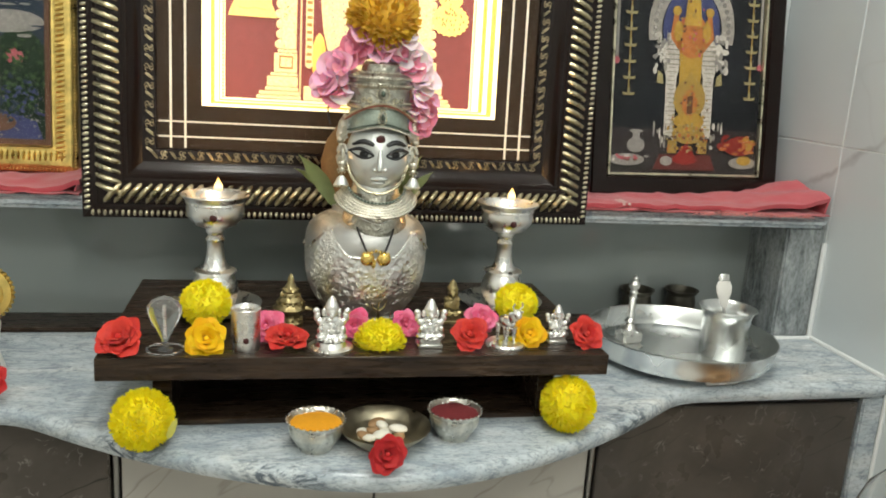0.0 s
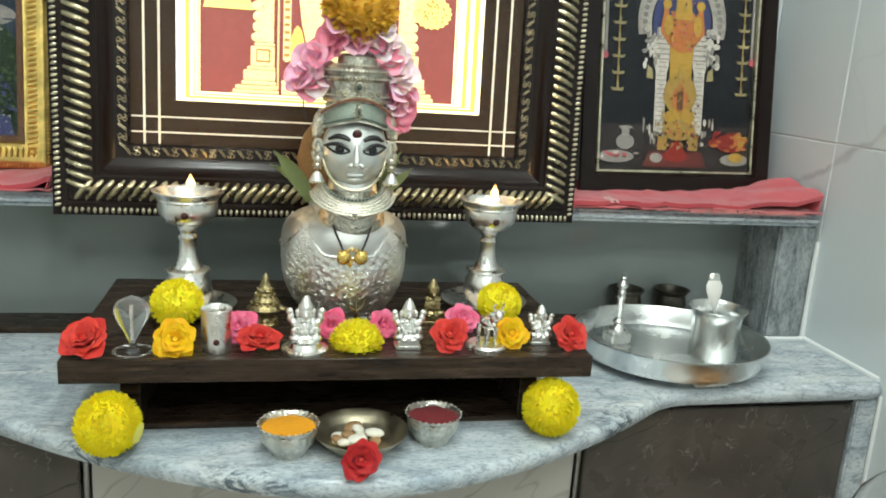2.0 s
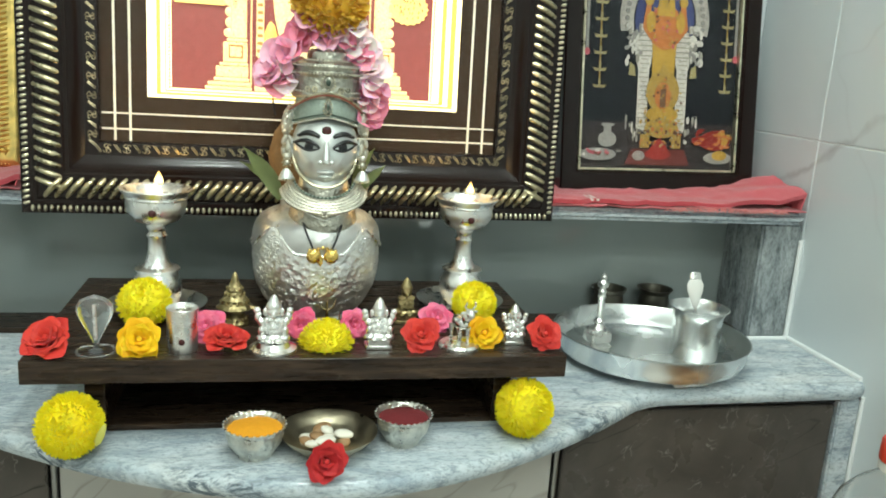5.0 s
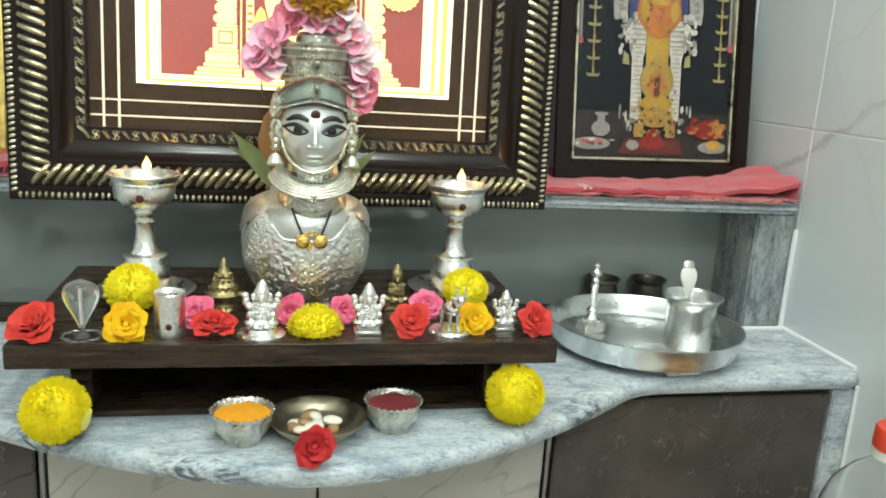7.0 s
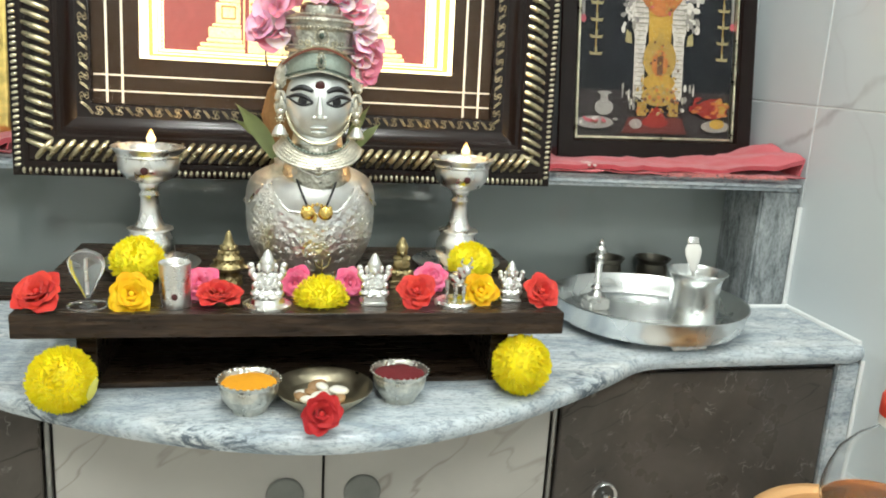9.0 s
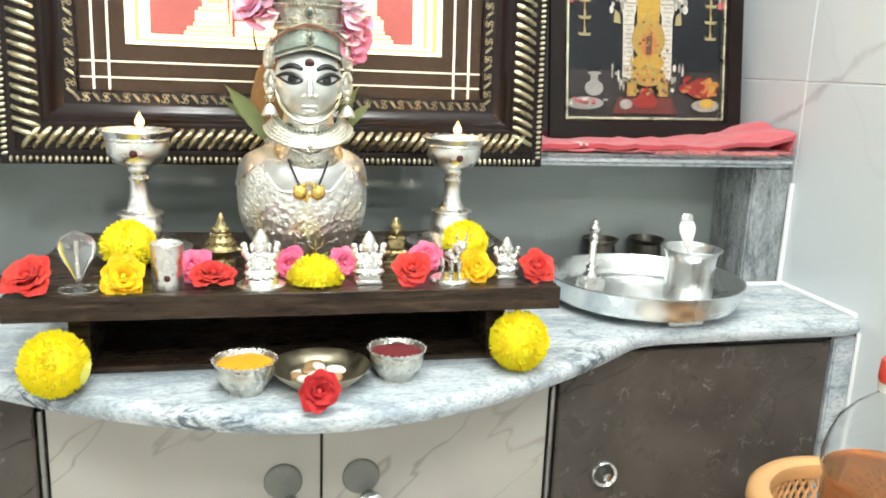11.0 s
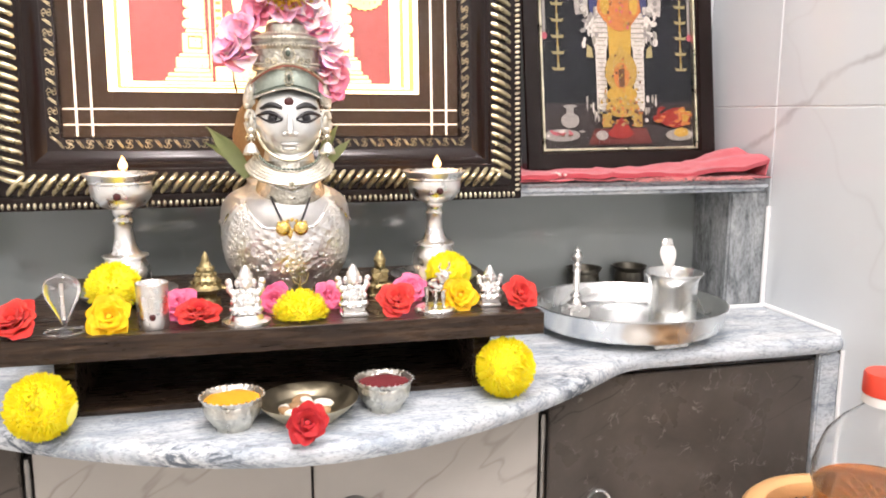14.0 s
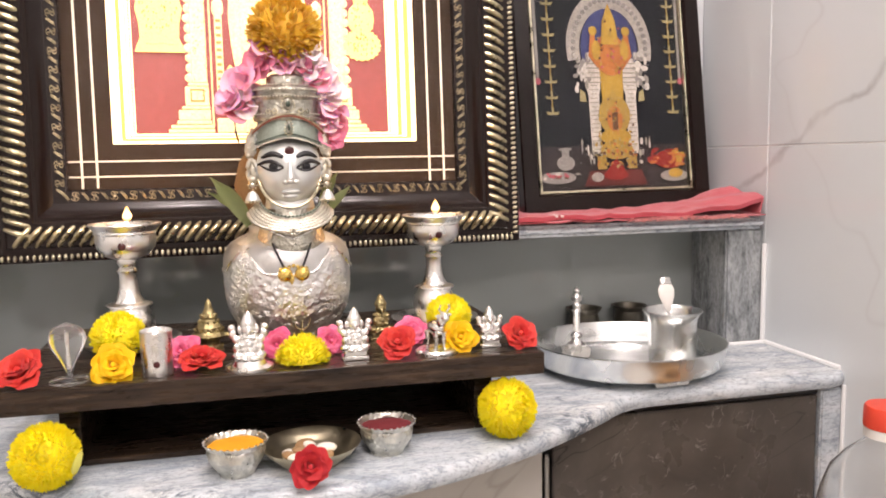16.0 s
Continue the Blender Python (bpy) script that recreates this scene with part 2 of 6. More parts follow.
def grey_vein(m):
    """One soft grey vein that slants down across the side wall's tiles."""
    nt = m.node_tree
    b = nt.nodes["Principled BSDF"]
    old = b.inputs["Base Color"].links[0].from_socket
    v = coords(nt, (1, 1, 1), (0, 0, 0), True)
    d = nt.nodes.new("ShaderNodeVectorMath")
    d.operation = "DOT_PRODUCT"
    nt.links.new(v, d.inputs[0])
    d.inputs[1].default_value = (0, 0.52, 1.0)
    w = nt.nodes.new("ShaderNodeMath")
    w.operation = "MULTIPLY_ADD"
    nt.links.new(noise_of(nt, v, 11, 3, 0.5), w.inputs[0])
    w.inputs[1].default_value = 0.075
    nt.links.new(d.outputs["Value"], w.inputs[2])
    o = nt.nodes.new("ShaderNodeMath")
    o.operation = "SUBTRACT"
    nt.links.new(w.outputs[0], o.inputs[0])
    o.inputs[1].default_value = 1.2475
    a = nt.nodes.new("ShaderNodeMath")
    a.operation = "ABSOLUTE"
    nt.links.new(o.outputs[0], a.inputs[0])
    line = ramp(nt, a.outputs[0], (0.001, (1.0,) * 3), (0.008, (0.0,) * 3))
    fade = ramp(nt, noise_of(nt, v, 14, 3), (0.38, (0.12,) * 3), (0.62, (0.75,) * 3))
    nt.links.new(mix(nt, mix(nt, 1.0, line, fade, "MULTIPLY"), old, (0.40, 0.41, 0.43)), b.inputs["Base Color"])


grey_vein(TILE)
GROUT = mat_plain("white_sealant", (0.80, 0.82, 0.82), 0.6, 0, 0.12, 90)
PAINT = mat_plain("white_wall_paint", (0.76, 0.76, 0.74), 0.7, 0, 0.08, 30)
FLOOR_MAT = mat_marble("cream_floor_tile", (0.55, 0.50, 0.44), (0.47, 0.43, 0.38), (0.3, 0.27, 0.24), 0.2, 2.0)
SILVER = mat_metal("silver", (0.93, 0.92, 0.895), 0.27, 0.0, 140, 0.85)
SILVER_RELIEF = mat_metal("embossed_silver", (0.94, 0.93, 0.91), 0.36, 0.34, 240, 0.85)
SILVER_SOFT = mat_metal("satin_silver_mask", (0.74, 0.755, 0.735), 0.44, 0.0, 90, 0.86)
SILVER_SATIN = mat_metal("satin_silver", (0.93, 0.92, 0.90), 0.38, 0.0, 120, 0.88)
SILVER_BOWL = mat_metal("embossed_grey_silver", (0.80, 0.79, 0.72), 0.30, 0.45, 260, 0.6)
STEEL = mat_brushed()
BRASS = mat_metal("aged_brass", (0.46, 0.37, 0.19), 0.32, 0.3, 260, 0.45)
GOLD = mat_metal("gold", (0.95, 0.66, 0.20), 0.24, 0.25, 260, 0.65)
PALE_GOLD = mat_metal("pale_gilding", (0.76, 0.69, 0.51), 0.3, 0.0, 160, 0.55)
AGED_GILT = mat_metal("aged_gilding", (0.52, 0.43, 0.27), 0.34, 0.0, 160, 0.5)
ROPE_GILT = mat_metal("antique_gilding", (0.56, 0.49, 0.32), 0.27, 0.0, 160, 0.6)
LEAF_GOLD = mat_metal("bright_gilding", (0.90, 0.66, 0.22), 0.34, 0.0, 160, 0.6)
BRONZE_PLATE = mat_metal("bronze_plate", (0.60, 0.53, 0.38), 0.33, 0.0, 120, 0.7)
DULL_STEEL = mat_metal("dull_steel", (0.16, 0.16, 0.155), 0.4, 0.0, 90, 0.8)
PLATE_GREY = mat_plain("dull_grey_plate", (0.24, 0.245, 0.23), 0.5, 0.3, 0.25, 90)
GREY_STEEL = mat_metal("grey_steel", (0.36, 0.36, 0.35), 0.38, 0.0, 90, 0.8)
CHROME = mat_metal("chrome", (0.8, 0.8, 0.8), 0.1, 0.0, 90, 0.8)
FRAME_BROWN = mat_plain("dark_brown_lacquer", (0.012, 0.006, 0.005), 0.2, 0, 0.5, 70, 0.05)
FRAME_BROWN.node_tree.nodes["Principled BSDF"].inputs["Specular IOR Level"].default_value = 0.3
FRAME_BLACK = mat_plain("black_lacquer", (0.010, 0.009, 0.009), 0.3, 0, 0.4, 90)
MAT_BOARD = mat_plain("dark_brown_mount", (0.034, 0.018, 0.009), 0.6, 0, 0.4, 120)
MAT_BOARD.node_tree.nodes["Principled BSDF"].inputs["Specular IOR Level"].default_value = 0.15
IVORY = mat_plain("ivory_line", (0.80, 0.72, 0.58), 0.4, 0, 0.1, 90)
DARK_PAINT = mat_plain("black_enamel", (0.012, 0.012, 0.014), 0.4, 0, 0.2, 90)
KUMKUM = mat_plain("dark_red_powder", (0.17, 0.014, 0.018), 0.95, 0, 0.4, 220, 0.6)
TURMERIC = mat_plain("turmeric_powder", (0.78, 0.33, 0.012), 0.95, 0, 0.25, 220, 0.6)
DARK_BRASS = mat_plain("dark_tarnished_brass", (0.085, 0.078, 0.062), 0.35, 0.7, 0.4, 80)
THREAD = mat_plain("black_bead_thread", (0.012, 0.012, 0.016), 0.5, 0, 0.3, 300)
LEAF = mat_plain("mango_leaf", (0.34, 0.40, 0.17), 0.4, 0, 0.4, 60)
COCONUT = mat_plain("coconut_fibre", (0.30, 0.17, 0.07), 0.9, 0, 0.5, 220, 0.9)
CLOTH = mat_cloth("red_cotton", (0.56, 0.065, 0.092), (0.75, 0.35, 0.35))
CLOTH_FRINGE = mat_cloth("pale_red_threads", (0.74, 0.24, 0.23), (0.75, 0.5, 0.48))
CLOTH_WHITE = mat_cloth("white_cotton_stripe", (0.78, 0.66, 0.62), (0.7, 0.3, 0.3))
YELLOW = mat_petal("yellow_petals", (0.98, 0.79, 0.020), (0.99, 0.87, 0.045))
OCHRE = mat_petal("dried_orange_petals", (0.62, 0.32, 0.02), (0.86, 0.56, 0.09))
RED = mat_petal("red_rose_petals", (0.50, 0.016, 0.018), (0.78, 0.065, 0.045))
DEEP_RED = mat_petal("deep_red_rose_petals", (0.36, 0.008, 0.014), (0.58, 0.028, 0.032))
ROSE_YELLOW = mat_petal("golden_rose_petals", (0.88, 0.42, 0.004), (0.95, 0.61, 0.012))
PINK = mat_petal("pink_petals", (0.92, 0.22, 0.36), (0.96, 0.42, 0.52), 0.3)
ROSE_PINK = mat_petal("deep_pink_rose_petals", (0.80, 0.09, 0.22), (0.90, 0.24, 0.38), 0.2)
PALE_PINK = mat_petal("pale_pink_petals", (0.95, 0.36, 0.54), (0.98, 0.62, 0.74), 0.35)
BLUSH = mat_petal("white_pink_petals", (0.95, 0.64, 0.70), (0.97, 0.88, 0.87), 0.35)
ALMOND = mat_plain("brown_nut", (0.36, 0.21, 0.10), 0.6, 0, 0.3, 120)
CASHEW = mat_plain("white_sweet", (0.80, 0.76, 0.66), 0.6, 0, 0.15, 120)
CRYSTAL = mat_glass("clear_crystal", (0.98, 0.99, 0.99), 0.03, 1.45)
CRYSTAL.node_tree.nodes["Principled BSDF"].inputs["Transmission Weight"].default_value = 0.93
PANE = mat_glass("picture_glass", (1, 1, 1), 0.0, 1.14)
PET = mat_glass("clear_plastic", (0.96, 0.97, 0.97), 0.10, 1.10)
PET.node_tree.nodes["Principled BSDF"].inputs["Transmission Weight"].default_value = 0.98
AMBER = mat_glass("amber_oil", (0.50, 0.22, 0.042), 0.06, 1.16)
AMBER.node_tree.nodes["Principled BSDF"].inputs["Transmission Weight"].default_value = 0.90
ORANGE_PLASTIC = mat_plain("orange_plastic", (0.70, 0.39, 0.17), 0.4, 0, 0.1, 40)
RED_PLASTIC = mat_plain("red_plastic", (0.72, 0.06, 0.03), 0.35, 0, 0.1, 40)
WHITE_PLASTIC = mat_plain("white_plastic", (0.80, 0.78, 0.74), 0.4, 0, 0.08, 40)
BEECH = mat_plain("plain_wood", (0.28, 0.19, 0.11), 0.5, 0, 0.3, 40)
GEM_RED = mat_plain("garnet_dot", (0.06, 0.008, 0.008), 0.3, 0, 0.2, 90)
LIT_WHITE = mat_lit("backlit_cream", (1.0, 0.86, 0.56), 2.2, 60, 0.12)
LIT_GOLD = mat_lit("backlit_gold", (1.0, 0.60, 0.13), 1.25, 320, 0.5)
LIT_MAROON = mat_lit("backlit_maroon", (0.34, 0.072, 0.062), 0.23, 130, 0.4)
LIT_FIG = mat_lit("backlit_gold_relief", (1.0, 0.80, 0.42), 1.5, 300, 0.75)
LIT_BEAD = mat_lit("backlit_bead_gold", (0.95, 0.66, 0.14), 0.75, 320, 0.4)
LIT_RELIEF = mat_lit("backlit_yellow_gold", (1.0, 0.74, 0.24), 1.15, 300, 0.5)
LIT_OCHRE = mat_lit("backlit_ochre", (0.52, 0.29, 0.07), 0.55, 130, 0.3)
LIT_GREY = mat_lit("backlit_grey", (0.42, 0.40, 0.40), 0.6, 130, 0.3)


def mat_flame():
    m, nt, b = mk("candle_flame", 1.0, 0, (0, 0, 0))
    sep = nt.nodes.new("ShaderNodeSeparateXYZ")
    nt.links.new(coords(nt, (60, 60, 60)), sep.inputs[0])
    c = ramp(nt, sep.outputs["Z"], (0.0, (1.0, 0.40, 0.07)), (0.35, (1.0, 0.80, 0.42)), (0.9, (1.0, 0.50, 0.13)))
    nt.links.new(c, b.inputs["Emission Color"])
    b.inputs["Emission Strength"].default_value = 4.5
    return m


FLAME = mat_flame()
LAMP_GLOW = mat_lit("lamp_diffuser", (0.94, 0.98, 1.0), 9.0, 5, 0.02)


# ---- mesh helpers ----
def finish(bm, name, material, smooth=True):
    me = bpy.data.meshes.new(name)
    bmesh.ops.recalc_face_normals(bm, faces=bm.faces)
    if smooth:
        for f in bm.faces:
            f.smooth = True
        for e in bm.edges:
            if len(e.link_faces) == 2 and e.calc_face_angle(0) > 0.7:
                e.smooth = False
    bm.to_mesh(me)
    bm.free()
    for mm in material if isinstance(material, (list, tuple)) else (material,):
        me.materials.append(mm)
    return me


def part(name, bm, material, parent, label="", smooth=True, m=None):
    ob = new(name, finish(bm, name, material, smooth))
    ob.parent = parent
    if m is not None:
        ob.matrix_basis = m
    if label:
        tagged(ob, label)
    return ob


def thing(name, label, category, m=None, group="", kind=""):
    ob = new(name)
    ob.empty_display_size = 0.02
    if m is not None:
        ob.matrix_basis = m
    return tagged(ob, label, category, group, kind)


def single(name, bm, material, label, category, m=None, group="", kind="", smooth=True):
    ob = new(name, finish(bm, name, material, smooth))
    if m is not None:
        ob.matrix_basis = m
    return tagged(ob, label, category, group, kind)


def box(x0, x1, y0, y1, z0, z1, bevel=0.0, seg=2, bm=None):
    bm = bm or bmesh.new()
    mm = Matrix.LocRotScale(((x0 + x1) / 2, (y0 + y1) / 2, (z0 + z1) / 2), None, (x1 - x0, y1 - y0, z1 - z0))
    vs = bmesh.ops.create_cube(bm, size=1, matrix=mm)["verts"]
    if bevel:
        es = list({e for v in vs for e in v.link_edges})
        bmesh.ops.bevel(bm, geom=es, offset=bevel, segments=seg, affect="EDGES")
    return bm


def lathe(profile, seg=32, bm=None, m=None, wobble=None):
    """A turned form: profile of (radius, height), from one end to the other."""
    bm = bm or bmesh.new()
    m = m or Matrix.Identity(4)
    rings = []
    for r, z in profile:
        if r < 1e-5:
            rings.append([bm.verts.new(m @ Vector((0, 0, z)))])
        else:
            ring = []
            for i in range(seg):
                a = 2 * math.pi * i / seg
                k = wobble(a, z) if wobble else 1.0
                ring.append(bm.verts.new(m @ Vector((r * k * math.cos(a), r * k * math.sin(a), z))))
            rings.append(ring)
    for p, q in zip(rings, rings[1:]):
        for i in range(seg):
            j = (i + 1) % seg
            if len(p) == 1 and len(q) == 1:
                continue
            if len(p) == 1:
                bm.faces.new((p[0], q[j], q[i]))
            elif len(q) == 1:
                bm.faces.new((p[i], p[j], q[0]))
            else:
                bm.faces.new((p[i], p[j], q[j], q[i]))
    return bm


def blob(bm, x, y, z, rx, ry, rz, sub=2, turn=(0, 0, 0), mi=0):
    m = pose(x, y, z, *turn) @ Matrix.Diagonal((rx, ry, rz, 1))
    vs = bmesh.ops.create_icosphere(bm, subdivisions=sub, radius=1, matrix=m)["verts"]
    for f in {f for v in vs for f in v.link_faces}:
        f.material_index = mi
    return bm


def tube(points, r, seg=8, bm=None, taper=None, mi=0):
    """A round rod along points."""
    bm = bm or bmesh.new()
    pts = [Vector(p) for p in points]
    rings = []
    for i, p in enumerate(pts):
        d = (pts[min(i + 1, len(pts) - 1)] - pts[max(i - 1, 0)]).normalized()
        q = d.to_track_quat("Z", "Y")
        rr = r * (taper(i / (len(pts) - 1)) if taper else 1)
        rings.append([bm.verts.new(p + q @ Vector((rr * math.cos(2 * math.pi * k / seg), rr * math.sin(2 * math.pi * k / seg), 0))) for k in range(seg)])
    for a, b in zip(rings, rings[1:]):
        for k in range(seg):
            bm.faces.new((a[k], a[(k + 1) % seg], b[(k + 1) % seg], b[k])).material_index = mi
    for ring in (rings[0][::-1], rings[-1]):
        bm.faces.new(ring).material_index = mi
    return bm


def plate_shape(pts, y0, y1, bm=None):
    """A flat cut-out in the x-z plane with a thickness from y0 to y1."""
    bm = bm or bmesh.new()
    a = [bm.verts.new((x, y0, z)) for x, z in pts]
    b = [bm.verts.new((x, y1, z)) for x, z in pts]
    bm.faces.new(a)
    bm.faces.new(b[::-1])
    n = len(pts)
    for i in range(n):
        bm.faces.new((a[i], b[i], b[(i + 1) % n], a[(i + 1) % n]))
    return bm


def ellipse(cx, cz, rx, rz, n=24, a0=0, a1=360):
    return [(cx + rx * math.cos(radians(a0 + (a1 - a0) * i / n)), cz + rz * math.sin(radians(a0 + (a1 - a0) * i / n))) for i in range(n if a1 - a0 == 360 else n + 1)]


def rect(x0, x1, z0, z1):
    return [(x0, z0), (x1, z0), (x1, z1), (x0, z1)]


# ---- structure ----
BACK, BACK_UP, RIGHT = 0.372, 0.452, 0.692
CT = 0.80
LEFT, REAR = -1.6, -3.0
single("floor", box(LEFT - 0.1, RIGHT + 0.12, REAR - 0.1, BACK_UP + 0.12, -0.1, 0), FLOOR_MAT, "cream marble-look floor tiles of the small room", "floor", kind="structure")
single("ceiling", box(LEFT - 0.1, RIGHT + 0.12, REAR - 0.1, BACK_UP + 0.12, CEIL, CEIL + 0.1), PAINT, "white painted ceiling of the room", "ceiling", kind="structure")
single("wall_left", box(LEFT - 0.1, LEFT, REAR, BACK_UP, 0, CEIL), PAINT, "white painted side wall of the room", "wall", kind="structure")
single("wall_rear", box(LEFT - 0.1, RIGHT + 0.12, REAR - 0.1, REAR, 0, CEIL), PAINT, "white painted wall facing the altar", "wall", kind="structure")
wall_back = thing("wall_back", "glossy grey tiled wall behind the altar counter", "wall", kind="structure")
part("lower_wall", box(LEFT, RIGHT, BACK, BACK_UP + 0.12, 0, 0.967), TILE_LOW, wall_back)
part("upper_wall", box(LEFT, RIGHT, BACK_UP, BACK_UP + 0.12, 0.967, CEIL), TILE, wall_back)
wall_right = thing("wall_right", "glossy pale blue-grey tiled side wall with thin white joints", "wall", kind="structure")
part("wall_core", box(RIGHT + 0.0012, RIGHT + 0.12, REAR, BACK_UP, 0, CEIL), GROUT, wall_right)
TILE_Z, TILE_Y, TH, TW = 1.0845, 0.276, 0.45, 0.60
for iz in range(-3, 4):
    for iy in range(-6, 1):
        y0, y1 = TILE_Y + iy * TW + 0.001, TILE_Y + (iy + 1) * TW - 0.001
        z0, z1 = TILE_Z + iz * TH + 0.001, TILE_Z + (iz + 1) * TH - 0.001
        y0, y1, z0, z1 = max(y0, REAR), min(y1, BACK_UP), max(z0, 0), min(z1, CEIL)
        if y1 - y0 > 0.02 and z1 - z0 > 0.02:
            part("tile", box(RIGHT, RIGHT + 0.01, y0, y1, z0, z1, 0.0008, 1), TILE, wall_right, smooth=False)

# sealant along the side wall
seal = thing("trim", "white sealant bead along the counter and side wall", "sealant", kind="structure")
part("bead", tube([(RIGHT - 0.001, y, CT + 0.001) for y in (0.116, 0.16, 0.22, 0.28)], 0.0042, 8), GROUT, seal)
part("bead", tube([(RIGHT - 0.003, 0.274, z) for z in (CT, 0.85, 0.90, 0.945)], 0.0036, 8), GROUT, seal)
part("bead", tube([(RIGHT - 0.002, 0.107, z) for z in (0.5, 0.6, 0.7, 0.782)], 0.0026, 8), GROUT, seal)
part("bead", tube([(0.62, 0.273, CT + 0.001), (0.66, 0.272, CT + 0.001), (RIGHT, 0.272, CT + 0.001)], 0.0034, 8), GROUT, seal)


def counter_front(x):
    c, half = 0.022, 0.366
    u = abs(x - c) / half
    flat = 0.094 + 0.006 * max(0.0, (x - 0.40) / 0.29) if x > c else 0.080
    if x > 0.664:
        flat += 0.009 * ((x - 0.664) / 0.028) ** 2.2
    if u >= 1.12:
        return flat
    y = -0.083 + (flat + 0.083) * u ** 1.75 if u < 1 else flat
    if u > 0.93:
        k = (u - 0.93) / 0.19
        y0 = -0.083 + (flat + 0.083) * 0.93 ** 1.75
        y = y0 + (flat - y0) * (1 - (1 - k) ** 2.6)
    return y


def build_counter():
    bm = bmesh.new()
    xs = [LEFT + 0.0] + [-0.6 + i * (RIGHT + 0.6) / 110 for i in range(111)]
    # rounded front nose: (setback, height)
    nose = [(0.009, CT - 0.021), (0.003, CT - 0.0185), (0.0, CT - 0.0125), (0.0005, CT - 0.007), (0.004, CT - 0.002), (0.010, CT)]
    cols = []
    for x in xs:
        y = counter_front(x)
        col = [bm.verts.new((x, BACK, CT - 0.021))]
        col += [bm.verts.new((x, y + s, z)) for s, z in nose]
        col.append(bm.verts.new((x, BACK, CT)))
        cols.append(col)
    for a, b in zip(cols, cols[1:]):
        for i in range(len(a)):
            j = (i + 1) % len(a)
            bm.faces.new((a[i], b[i], b[j], a[j]))
    bm.faces.new(cols[0])
    bm.faces.new(cols[-1][::-1])
    return bm


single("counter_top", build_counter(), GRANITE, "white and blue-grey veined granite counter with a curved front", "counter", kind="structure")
single("back_strip", box(LEFT, 0.628, 0.306, BACK, CT, CT + 0.006, 0.002), WOOD, "dark strip along the back of the granite counter", "strip", kind="structure")
shelf = thing("granite_shelf", "grey veined granite shelf on an upright slab", "shelf", kind="structure")
part("shelf_slab", box(LEFT, RIGHT - 0.006, 0.268, BACK_UP, 0.967, 0.983, 0.006, 3), GRANITE, shelf)
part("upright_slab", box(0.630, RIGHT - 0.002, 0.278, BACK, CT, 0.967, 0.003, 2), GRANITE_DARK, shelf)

# cabinet
DOOR_Y = 0.112
cab = thing("altar_cabinet", "built-in cabinet under the altar with marble-clad doors", "cabinet")
part("carcass", box(LEFT, RIGHT - 0.034, DOOR_Y + 0.022, BACK, 0.0, CT - 0.0215), FRAME_BLACK, cab)
part("cheek", box(0.659, RIGHT - 0.003, 0.108, BACK - 0.02, 0.0, CT - 0.0215, 0.002), GRANITE, cab)


def door(x0, x1, material, label, knob_x, plate_r):
    d = part("door", box(x0, x1, DOOR_Y, DOOR_Y + 0.02, 0.08, 0.770, 0.0015), material, cab, label)
    k = pose(knob_x, DOOR_Y, 0.614 if plate_r < 0.02 else 0.634, 90)
    part("rose_plate", lathe([(0, 0.0035), (plate_r * 0.93, 0.0035), (plate_r, 0.002), (plate_r, 0)], 32), DULL_STEEL if plate_r < 0.02 else PLATE_GREY, d, "round dull steel plate", m=k)
    if plate_r < 0.02:
        part("ring", lathe([(plate_r * 0.8, 0.003), (plate_r * 1.05, 0.006), (plate_r * 1.22, 0.003), (plate_r * 1.22, 0)], 32), CHROME, d, m=k)
        part("knob", lathe([(0, 0.013), (0.0045, 0.0125), (0.0055, 0.010), (0.0035, 0.007), (0.0035, 0.0)], 20), CHROME, d, "small chrome knob", m=k)
    else:
        part("knob", lathe([(0, 0.034), (0.010, 0.032), (0.015, 0.026), (0.013, 0.018), (0.007, 0.012), (0.007, 0.0)], 24), CHROME, d, "round chrome knob", m=pose(knob_x + 0.008, DOOR_Y, 0.612, 90))
    return d


door(-0.62, -0.262, DARK_MARBLE, "dark brown marble door", -0.31, 0.0145)
door(-0.250, 0.0265, PALE_MARBLE, "pale grey marble door", -0.014, 0.021)
door(0.0295, 0.289, PALE_MARBLE, "pale grey marble door", 0.072, 0.021)
door(0.302, 0.656, DARK_MARBLE, "dark brown marble door with pale scratches", 0.3665, 0.0145)
for hx in (-0.256, 0.2955):
    pr = [(0, 0)]
    for i in range(9):
        pr += [(0.0034, i * 0.07), (0.0034, i * 0.07 + 0.066), (0.0028, i * 0.07 + 0.0665), (0.0028, i * 0.07 + 0.0695)]
    bm = lathe(pr + [(0, 0.63)], 10, None, pose(hx, DOOR_Y + 0.003, 0.10))
    part("hinge", bm, GREY_STEEL, cab, "long steel hinge")
part("top_rail", box(LEFT, 0.659, DOOR_Y + 0.004, DOOR_Y + 0.02, 0.772, CT - 0.0215), FRAME_BLACK, cab)

# ceiling lamps
for lx, ly in DOWNLIGHTS + [(x, y - 1.6) for x, y in DOWNLIGHTS]:
    lamp = thing("downlight", "small square white ceiling downlight", "ceiling light", pose(lx, ly, CEIL), "downlights")
    part("frame", box(-0.085, 0.085, -0.085, 0.085, -0.03, 0, 0.005), WHITE_PLASTIC, lamp)
    part("diffuser", box(-0.068, 0.068, -0.068, 0.068, -0.034, -0.0302), LAMP_GLOW, lamp)


